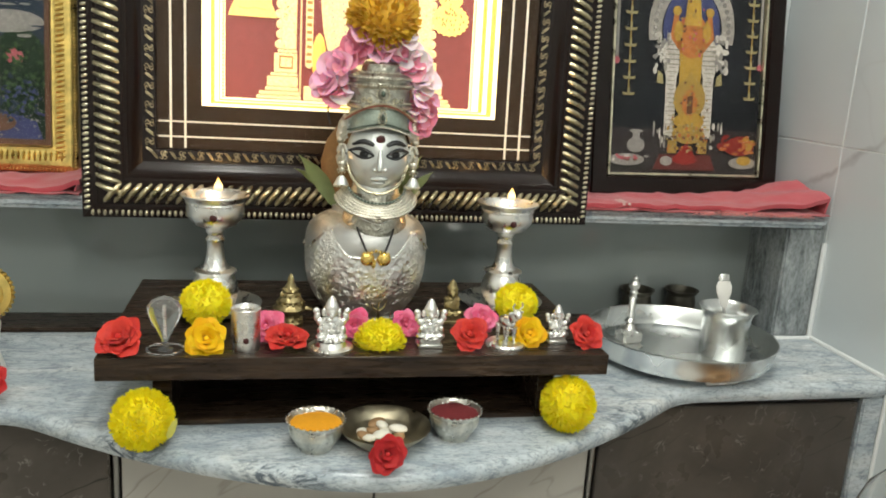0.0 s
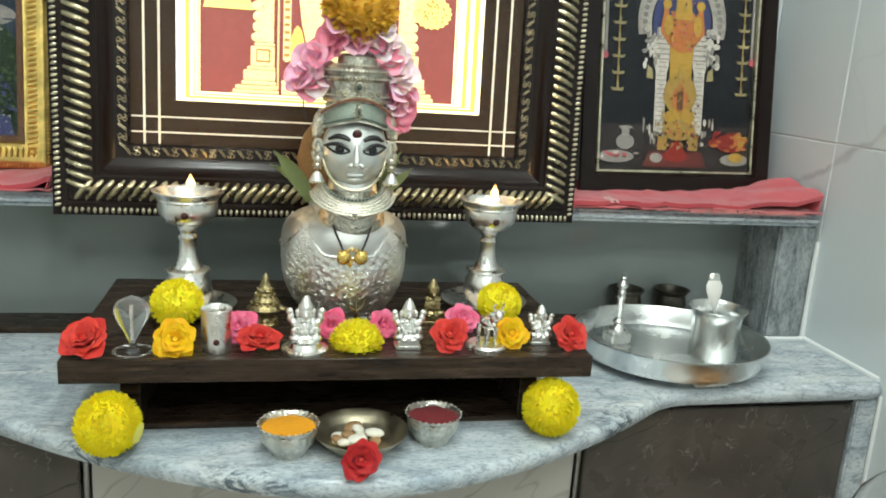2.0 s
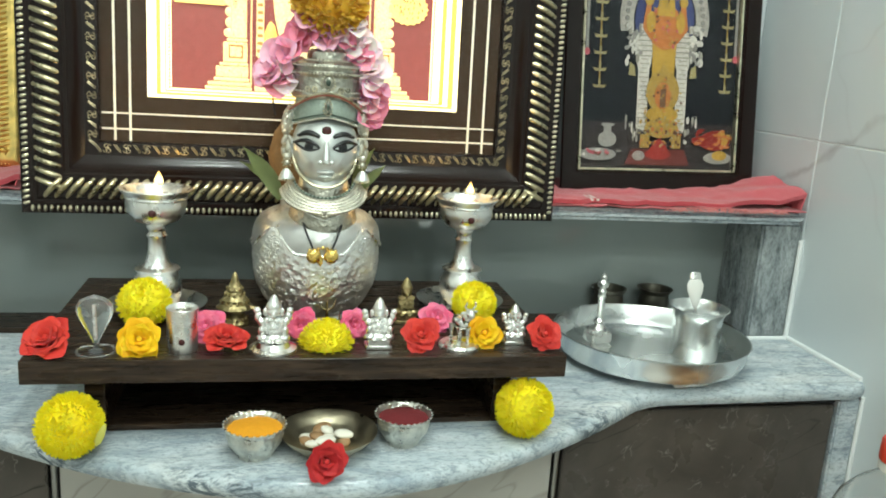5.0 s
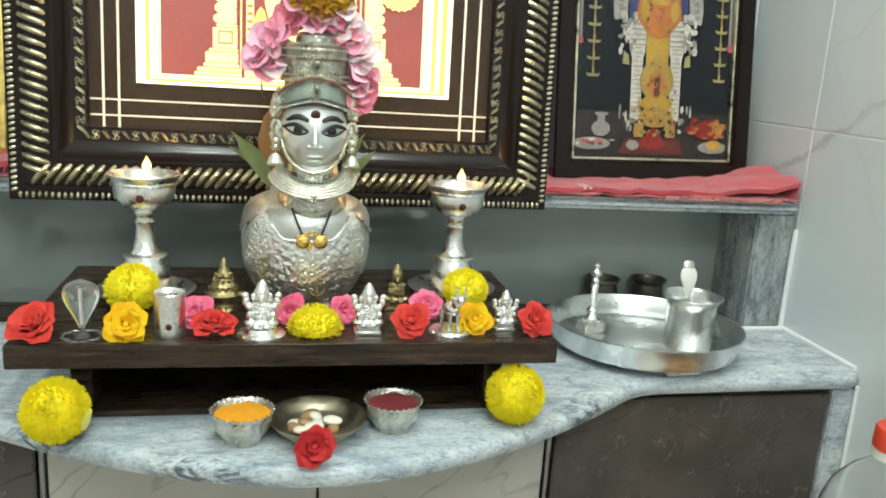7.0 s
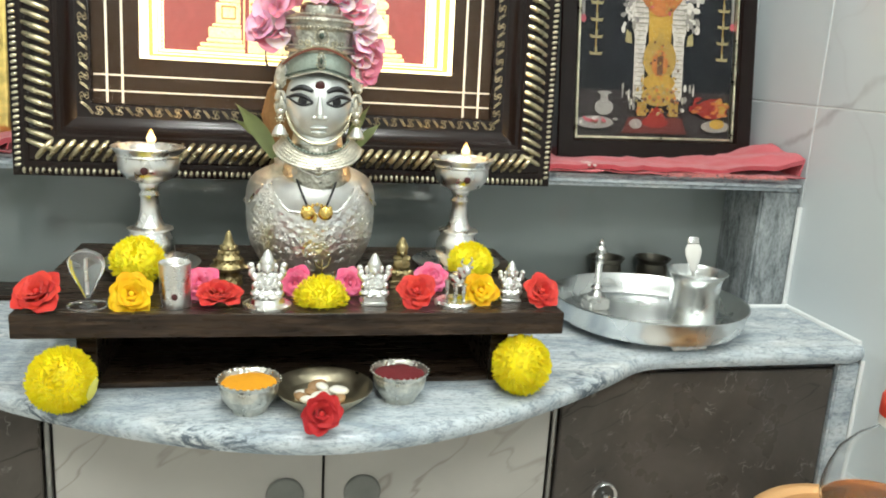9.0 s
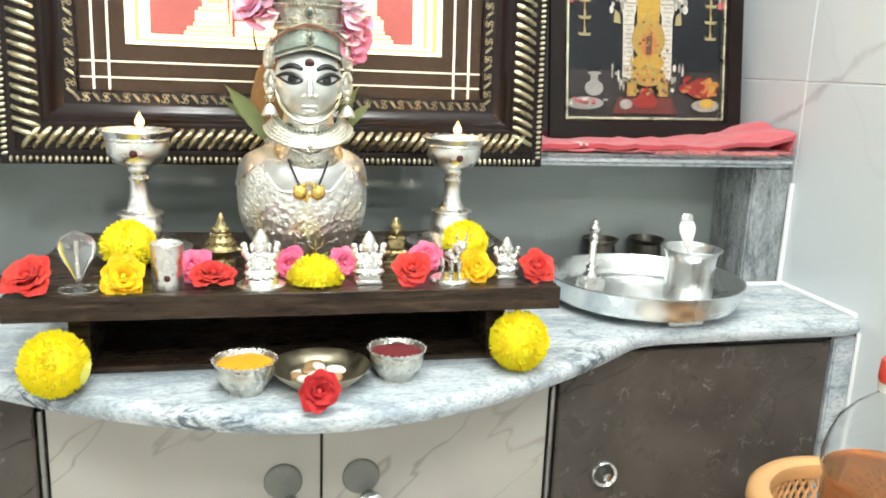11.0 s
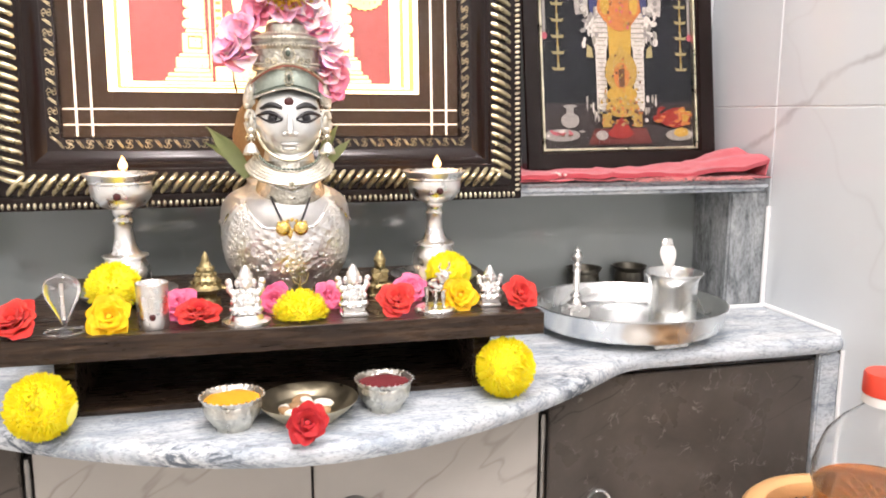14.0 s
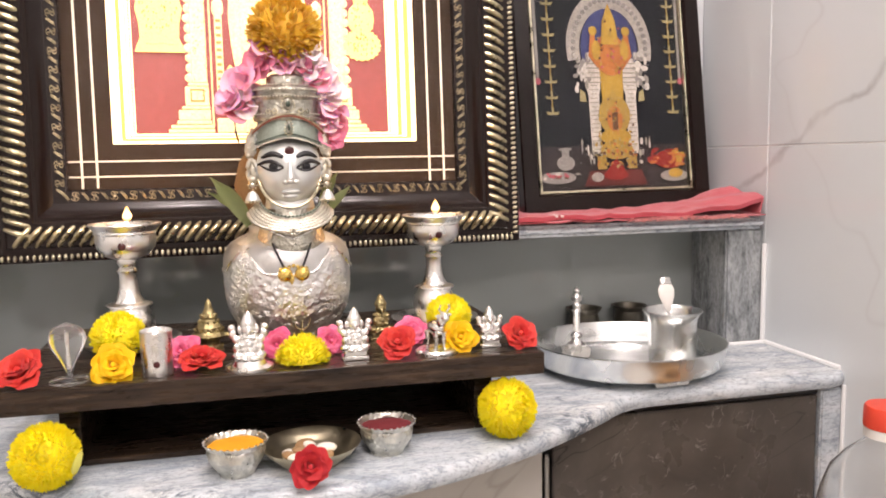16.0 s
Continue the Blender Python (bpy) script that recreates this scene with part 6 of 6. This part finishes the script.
pompon("chrysanthemum", 0.0365, OCHRE, "large dried orange-gold chrysanthemum topping the crown", facing(GX + 0.001, GY + 0.002, 1.2065, 48), 8, 0.84, petals=1100, wide=0.10, spread=0.24, core=0.92)


# ---- oil lamps ----
def oil_lamp(x, y, h, label):
    t = thing("oil_lamp", label, "oil lamp", pose(x, y, PT), "silver oil lamps")
    part("saucer", lathe([(0, 0.002), (0.030, 0.002), (0.042, 0.006), (0.049, 0.011), (0.050, 0.0125), (0.047, 0.0115), (0.040, 0.0075), (0, 0.005)], 48), SILVER, t, "shallow silver saucer")
    k = h / 0.130
    stem = [(0, 0.005), (0.017, 0.005), (0.0215, 0.012), (0.0245, 0.024), (0.0240, 0.034), (0.0195, 0.042), (0.0185, 0.045), (0.0230, 0.0465), (0.0225, 0.048), (0.0155, 0.050), (0.0115, 0.056), (0.0095, 0.064), (0.0085, 0.078), (0.0105, 0.082), (0.0075, 0.086), (0.0100, 0.090), (0.0095, 0.094), (0, 0.094)]
    part("stem", lathe([(r, z * k) for r, z in stem], 40), SILVER, t)
    top = [(0, 0.094), (0.012, 0.094), (0.022, 0.098), (0.0285, 0.106), (0.0300, 0.114), (0.0295, 0.119), (0.0310, 0.1205), (0.0300, 0.122), (0.0330, 0.126), (0.0360, 0.1290), (0.0355, 0.1300), (0.0315, 0.1275), (0.0280, 0.121), (0.0260, 0.1215), (0, 0.1220)]
    bowl = part("bowl", lathe([(r, z * k) for r, z in top], 56), SILVER, t)
    part("dot", blob(bmesh.new(), 0.0, -0.0292, 0.109 * k, 0.0040, 0.0016, 0.0042, 2), GEM_RED, bowl, "dark red vermilion dot")
    part("wick", tube([(0.003, 0, 0.120 * k), (0.002, -0.001, 0.128 * k), (0.003, -0.001, 0.1325 * k)], 0.0013, 6), CASHEW, bowl, "white cotton wick")
    fl = part("flame", lathe([(0, 0.0), (0.0030, 0.0010), (0.0045, 0.0036), (0.0043, 0.0062), (0.0028, 0.0095), (0.0012, 0.0128), (0, 0.0152)], 20), FLAME, t, "small bright flame", m=pose(0.003, -0.001, 0.1325 * k))
    fl.visible_shadow = False
    flame_lamp(x + 0.003, y - 0.001, PT + 0.1325 * k + 0.008)
    return t


oil_lamp(-0.1535, 0.138, 0.132, "silver footed oil lamp with a burning wick")
oil_lamp(0.1745, 0.158, 0.129, "silver footed oil lamp with a burning wick")

# chrysanthemums leaning on the lamps
pompon("chrysanthemum", 0.0250, YELLOW, "yellow chrysanthemum before a silver oil lamp", facing(-0.160, 0.096, PT + 0.024, 35), 3, 0.85, petals=1700, wide=0.075, group="yellow chrysanthemums", spread=0.15)
pompon("chrysanthemum", 0.0235, YELLOW, "yellow chrysanthemum before a silver oil lamp", facing(0.1785, 0.106, PT + 0.022, 40), 4, 0.85, petals=1700, wide=0.075, group="yellow chrysanthemums", spread=0.15)
pompon("chrysanthemum", 0.0255, YELLOW, "yellow chrysanthemum lying flat on the platform", pose(0.0155, 0.032, PT + 0.002), 5, 0.95, low=-0.05, petals=1000, wide=0.080, group="yellow chrysanthemums", spread=0.12)

# roses on the platform
rose("rose", 0.0197, RED, "red rose lying on the wooden platform", facing(-0.229, 0.022, PT + 0.0080, 38, -22, 10), 26, 5, 0.95, "red roses")
rose("rose", 0.0172, RED, "red rose lying on the wooden platform", facing(-0.077, 0.026, PT + 0.0065, 22, 5, 40), 26, 6, 1.1, "red roses")
rose("rose", 0.0172, RED, "red rose lying on the wooden platform", facing(0.1075, 0.030, PT + 0.0095, 45, -10, 70), 26, 7, 0.95, "red roses")
rose("rose", 0.0172, RED, "red rose lying on the wooden platform", facing(0.233, 0.030, PT + 0.0095, 48, 5, 110), 26, 8, 0.95, "red roses")
rose("rose", 0.0181, ROSE_YELLOW, "golden yellow rose lying on the wooden platform", facing(-0.152, 0.022, PT + 0.0105, 62, 0, 20), 24, 9, 1.1, "yellow roses")
rose("rose", 0.0164, ROSE_YELLOW, "golden yellow rose lying on the wooden platform", facing(0.172, 0.036, PT + 0.0105, 62, 0, 65), 24, 10, 1.15, "yellow roses")
rose("rose", 0.0163, ROSE_PINK, "pink rose on the wooden platform", facing(-0.096, 0.058, PT + 0.0085, 50, -20, 0), 24, 11, 1.1, "pink roses")
rose("rose", 0.0145, ROSE_PINK, "pink rose before the silver pot", facing(-0.006, 0.066, PT + 0.0095, 70, -15, 30), 24, 12, 1.1, "pink roses")
rose("rose", 0.0145, ROSE_PINK, "pink rose before the silver pot", facing(0.044, 0.066, PT + 0.0095, 65, 15, 70), 24, 13, 1.1, "pink roses")
rose("rose", 0.0155, ROSE_PINK, "pink rose on the wooden platform", facing(0.133, 0.084, PT + 0.0095, 55, 0, 100), 24, 14, 1.1, "pink roses")


# ---- figurines: one plain mesh each ----
def figurine(material, h, label, m, base="disc", arms=True, hood=False, seed=1):
    bm = bmesh.new()
    s = h / 0.05
    rng = random.Random(seed)
    if hood:
        # tiered, bell-like form on a waisted foot
        lathe([(0, 0), (0.0125, 0), (0.0125, 0.0025), (0.0100, 0.0050), (0.0088, 0.0095), (0.0095, 0.0120), (0.0150, 0.0150), (0.0168, 0.0168), (0.0135, 0.0195), (0.0112, 0.0215), (0.0118, 0.0240), (0.0098, 0.0268), (0.0078, 0.0290), (0.0070, 0.0315), (0.0078, 0.0332), (0.0056, 0.0362), (0.0046, 0.0390), (0.0034, 0.0410), (0.0030, 0.0445), (0.0016, 0.0480), (0, 0.05)], 24, bm, Matrix.Scale(s, 4))
        for k, (r, z, n) in enumerate(((0.0122, 0.0218, 14), (0.0085, 0.0292, 10), (0.0066, 0.0345, 8), (0.0110, 0.0060, 12))):
            for i in range(n):
                a = 6.283 * (i + 0.5 * (k % 2)) / n
                blob(bm, r * s * math.cos(a), r * s * math.sin(a), z * s, 0.0017 * s, 0.0017 * s, 0.0019 * s, 1)
        blob(bm, 0.016 * s, -0.003 * s, 0.0165 * s, 0.006 * s, 0.005 * s, 0.0022 * s, 2, (0, 12, 0))
        return single("figurine", bm, material, label, "figurine", m, "small figurines")
    if base == "disc":
        lathe([(0, 0), (0.0205 * s, 0), (0.0205 * s, 0.002 * s), (0.0150 * s, 0.0035 * s), (0.0130 * s, 0.0075 * s), (0, 0.0075 * s)], 24, bm)
    else:
        box(-0.0125 * s, 0.0125 * s, -0.009 * s, 0.009 * s, 0, 0.004 * s, 0.0008 * s, 1, bm)
        box(-0.0105 * s, 0.0105 * s, -0.0075 * s, 0.0075 * s, 0.004 * s, 0.009 * s, 0.0008 * s, 1, bm)
    # crossed lower part, torso, head and pointed top
    blob(bm, 0, 0, 0.0115 * s, 0.0140 * s, 0.010 * s, 0.0048 * s)
    for sx in (-1, 1):
        blob(bm, sx * 0.0085 * s, -0.0045 * s, 0.0120 * s, 0.0062 * s, 0.0052 * s, 0.0040 * s)
        blob(bm, sx * 0.0040 * s, -0.0085 * s, 0.0100 * s, 0.0040 * s, 0.0026 * s, 0.0022 * s)
    blob(bm, 0, 0, 0.0205 * s, 0.0092 * s, 0.0070 * s, 0.0090 * s)
    blob(bm, 0, 0, 0.0268 * s, 0.0100 * s, 0.0058 * s, 0.0040 * s)
    blob(bm, 0, -0.0015 * s, 0.0345 * s, 0.0060 * s, 0.0056 * s, 0.0062 * s)
    blob(bm, 0, -0.0065 * s, 0.0320 * s, 0.0018 * s, 0.0020 * s, 0.0035 * s)
    lathe([(0.0064 * s, 0.037 * s), (0.0068 * s, 0.0388 * s), (0.0056 * s, 0.0415 * s), (0.0044 * s, 0.0435 * s), (0.0036 * s, 0.0460 * s), (0.0016 * s, 0.0485 * s), (0, 0.05 * s)], 16, bm)
    if arms:
        for sx in (-1, 1):
            blob(bm, sx * 0.0098 * s, -0.001 * s, 0.0250 * s, 0.0036 * s, 0.0036 * s, 0.0052 * s, 2, (0, sx * 35, 0))
            blob(bm, sx * 0.0130 * s, -0.001 * s, 0.0305 * s, 0.0030 * s, 0.0028 * s, 0.0048 * s, 2, (0, sx * -15, 0))
            blob(bm, sx * 0.0138 * s, -0.001 * s, 0.0355 * s, 0.0032 * s, 0.0028 * s, 0.0032 * s)
            blob(bm, sx * 0.0098 * s, -0.006 * s, 0.0185 * s, 0.0032 * s, 0.0036 * s, 0.0058 * s, 2, (30, 0, 0))
            blob(bm, sx * 0.0068 * s, 0.001 * s, 0.0335 * s, 0.0026 * s, 0.0024 * s, 0.0042 * s)
    # chased beads over the front
    for i in range(70):
        a, z = rng.uniform(3.5, 5.9), rng.uniform(0.008, 0.030)
        r = (0.0125 if z < 0.015 else 0.0088) * s
        blob(bm, r * math.cos(a), 0.75 * r * math.sin(a), z * s, 0.0011 * s, 0.0010 * s, 0.0012 * s, 1)
    return single("figurine", bm, material, label, "figurine", m, "small figurines")


figurine(SILVER, 0.053, "small silver seated figurine on a round foot", pose(-0.0345, 0.026, PT) @ Matrix.Diagonal((1.03, 1.05, 1.03, 1)), "disc")
figurine(SILVER, 0.051, "small silver seated figurine on a square plinth", pose(0.0655, 0.030, PT), "square")
figurine(SILVER, 0.042, "small silver seated figurine on a low plinth", pose(0.205, 0.040, PT), "square")
figurine(BRASS, 0.056, "small aged brass figurine with a flared seat", pose(-0.0735, 0.100, PT), "square", False, True)
figurine(BRASS, 0.050, "small brass figurine with a pointed crown", pose(0.1035, 0.106, PT), "square", False)


def cow():
    bm = bmesh.new()
    lathe([(0, 0), (0.0205, 0), (0.0205, 0.0025), (0.0185, 0.0045), (0, 0.0045)], 32, bm)
    blob(bm, 0.0, 0.0, 0.0255, 0.0075, 0.013, 0.0075, 2)
    for sx in (-1, 1):
        for y in (-0.008, 0.009):
            tube([(sx * 0.0045, y, 0.0045), (sx * 0.0045, y, 0.014), (sx * 0.0048, y, 0.022)], 0.0021, 8, bm, lambda t: 0.8 + 0.5 * t)
        tube([(sx * 0.003, -0.016, 0.043), (sx * 0.006, -0.017, 0.047), (sx * 0.0045, -0.018, 0.051)], 0.0010, 6, bm)
        blob(bm, sx * 0.0062, -0.015, 0.040, 0.0035, 0.0014, 0.0018, 1)
    blob(bm, 0, -0.011, 0.033, 0.0045, 0.006, 0.0085, 2, (25, 0, 0))
    blob(bm, 0, -0.0175, 0.039, 0.0040, 0.0062, 0.0045, 2, (30, 0, 0))
    single("figurine", bm, SILVER, "small silver cow figurine on a round foot", "figurine", pose(0.1465, 0.030, PT, 0, 0, 18), "small figurines")


cow()

cr = thing("crystal_drop", "clear crystal drop on a glass foot", "crystal", pose(-0.1905, 0.022, PT))
part("foot", lathe([(0.0152, 0), (0.0176, 0.0004), (0.0178, 0.0016), (0.0165, 0.0022), (0.0152, 0.0016), (0.0152, 0)], 40), CRYSTAL, cr)
part("stem", lathe([(0, 0), (0.0075, 0), (0.0070, 0.0014), (0.0030, 0.0035), (0.0022, 0.0072), (0, 0.0074)], 24), CRYSTAL, cr)
part("drop", lathe([(0, 0.007), (0.0030, 0.009), (0.0080, 0.020), (0.0138, 0.031), (0.0160, 0.038), (0.0155, 0.0440), (0.0120, 0.0490), (0.0065, 0.0518), (0.0022, 0.0533), (0, 0.0545)], 32, None, Matrix.Diagonal((1, 0.55, 1, 1))), CRYSTAL, cr)
part("core", tube([(0, 0, 0.012), (0, 0, 0.03), (0, 0, 0.044)], 0.0016, 6), SILVER, cr)
tb = thing("silver_tumbler", "small silver tumbler with a dark dot", "tumbler", pose(-0.1165, 0.026, PT) @ Matrix.Scale(0.92, 4))
part("body", lathe([(0, 0), (0.0146, 0), (0.0150, 0.002), (0.0150, 0.006), (0.0152, 0.040), (0.0157, 0.0445), (0.0152, 0.0450), (0.0146, 0.0440), (0.0140, 0.0420), (0, 0.0415)], 40), SILVER, tb)
part("dot", blob(bmesh.new(), 0.001, -0.0150, 0.013, 0.0032, 0.0012, 0.0035, 2), GEM_RED, tb, "dark red vermilion dot")
tri = thing("brass_trident", "small brass trident before the silver pot", "trident", pose(0.0185, 0.082, PT))
part("shaft", lathe([(0, 0), (0.007, 0), (0.006, 0.003), (0.002, 0.006), (0.0016, 0.022), (0, 0.022)], 16), BRASS, tri)
for sx in (-1, 0, 1):
    part("prong", tube([(0, 0, 0.020), (sx * 0.006, 0, 0.024), (sx * 0.0085, 0, 0.031), (sx * 0.0098, 0, 0.040)], 0.0014, 6, None, lambda t: 1 - 0.8 * t), BRASS, tri)
for sx in (-1, 1):
    part("horn", tube([(sx * 0.004, -0.004, 0.004), (sx * 0.012, -0.004, 0.010), (sx * 0.013, -0.004, 0.020)], 0.0016, 6, None, lambda t: 1 - 0.7 * t), GOLD, tri)

# gilt medallion and rose beside the platform
med = thing("gilt_medallion", "gilt beaded medallion on a white foot", "ornament", pose(-0.395, 0.165, CT))
part("foot", lathe([(0, 0), (0.017, 0), (0.018, 0.010), (0.012, 0.03), (0.016, 0.06), (0.014, 0.066), (0, 0.066)], 28), WHITE_PLASTIC, med, "white foot")
part("disc", lathe([(0, 0.004), (0.020, 0.005), (0.023, 0.008), (0.030, 0.006), (0.031, 0.0), (0, -0.002)], 40), LEAF_GOLD, med, "gilt disc", m=pose(0, 0, 0.096, 90))
bm = bmesh.new()
for i in range(36):
    a = 2 * math.pi * i / 36
    blob(bm, 0.0315 * math.cos(a), -0.003, 0.096 + 0.0315 * math.sin(a), 0.0022, 0.0022, 0.0022, 1)
part("beaded_edge", bm, LEAF_GOLD, med)
cupd = thing("dark_pot", "small dark cup beside the platform", "pot", pose(-0.388, 0.150 - 0.03, CT))
part("body", lathe([(0, 0), (0.016, 0), (0.019, 0.012), (0.020, 0.028), (0.018, 0.027), (0.016, 0.008), (0, 0.006)], 28), DARK_BRASS, cupd)
rose("rose", 0.0181, DEEP_RED, "deep red rose on the granite counter", facing(-0.372, 0.098, CT + 0.019, 60, -8, 40), 20, 15, 0.9)

# ---- basket and oil bottle ----
BX, BY, BR, BZ = 0.5560, -0.082, 0.0985, 0.672
st = thing("stool", "plain wooden stool under the orange basket", "stool", pose(BX, BY, 0))
part("seat", lathe([(0, 0.415), (0.10, 0.415), (0.104, 0.42), (0.104, 0.4415), (0.10, 0.4455), (0, 0.4455)], 40), BEECH, st)
for a in (45, 135, 225, 315):
    part("leg", tube([(0.095 * math.cos(radians(a)), 0.095 * math.sin(radians(a)), 0), (0.08 * math.cos(radians(a)), 0.08 * math.sin(radians(a)), 0.4155)], 0.012, 10), BEECH, st)
bk = thing("plastic_basket", "orange plastic lattice basket with a rolled rim", "basket", pose(BX, BY, 0.4455))
H = BZ - 0.4455
part("rim", lathe([(BR - 0.012, H - 0.022), (BR - 0.015, H - 0.012), (BR - 0.014, H - 0.004), (BR - 0.008, H), (BR + 0.002, H - 0.001), (BR + 0.008, H - 0.007), (BR + 0.009, H - 0.018), (BR + 0.006, H - 0.026), (BR + 0.001, H - 0.026), (BR - 0.004, H - 0.020), (BR - 0.012, H - 0.022)], 64), ORANGE_PLASTIC, bk)
part("base", lathe([(0, 0), (0.088, 0), (0.092, 0.004), (0.092, 0.03), (0.089, 0.03), (0.087, 0.005), (0, 0.004)], 48), ORANGE_PLASTIC, bk)
for hand in (-1, 1):
    bm = bmesh.new()
    for k in range(60):
        a0 = 2 * math.pi * k / 60
        pts = []
        for j in range(7):
            u = j / 6
            r = 0.0905 + (BR - 0.008 - 0.0905) * u
            a = a0 + hand * u * 0.85
            pts.append((r * math.cos(a), r * math.sin(a), 0.028 + (H - 0.048) * u))
        tube(pts, 0.0019, 4, bm)
    tagged(part("lattice", bm, ORANGE_PLASTIC, bk, "slanting lattice strips"), kind="stuff")
bt = thing("oil_bottle", "clear plastic bottle half full of amber oil, red cap", "bottle", pose(0.5690, -0.100, 0.4500))
body = [(0, 0.0), (0.050, 0.0), (0.058, 0.006), (0.060, 0.02), (0.060, 0.10), (0.0585, 0.105), (0.060, 0.110), (0.060, 0.24), (0.0585, 0.246), (0.0600, 0.252), (0.0635, 0.262), (0.0635, 0.274), (0.060, 0.290), (0.053, 0.310), (0.039, 0.328), (0.025, 0.340), (0.0205, 0.345), (0.0200, 0.356)]
inner = [(max(0.0, r - 0.0012), z + (0.0012 if i < 2 else 0)) for i, (r, z) in enumerate(body)][::-1]
part("shell", lathe(body + inner, 56), PET, bt).visible_shadow = False
part("oil", lathe([(0, 0.0022), (0.048, 0.0022), (0.0562, 0.008), (0.0582, 0.02), (0.0582, 0.10), (0.0567, 0.105), (0.0582, 0.110), (0.0582, 0.24), (0.0570, 0.245), (0.0578, 0.2515), (0.0608, 0.2580), (0, 0.2580)], 56), AMBER, bt, "amber oil").visible_shadow = False
part("collar", lathe([(0.0202, 0.348), (0.0235, 0.348), (0.0235, 0.357), (0.0202, 0.357)], 36), WHITE_PLASTIC, bt, "white collar")
part("cap", lathe([(0.0202, 0.3575), (0.0240, 0.3575), (0.0242, 0.360), (0.0238, 0.376), (0.0225, 0.3785), (0, 0.379)], 48, None, None, lambda a, z: 1 + 0.008 * math.cos(a * 40)), RED_PLASTIC, bt, "ribbed red cap")
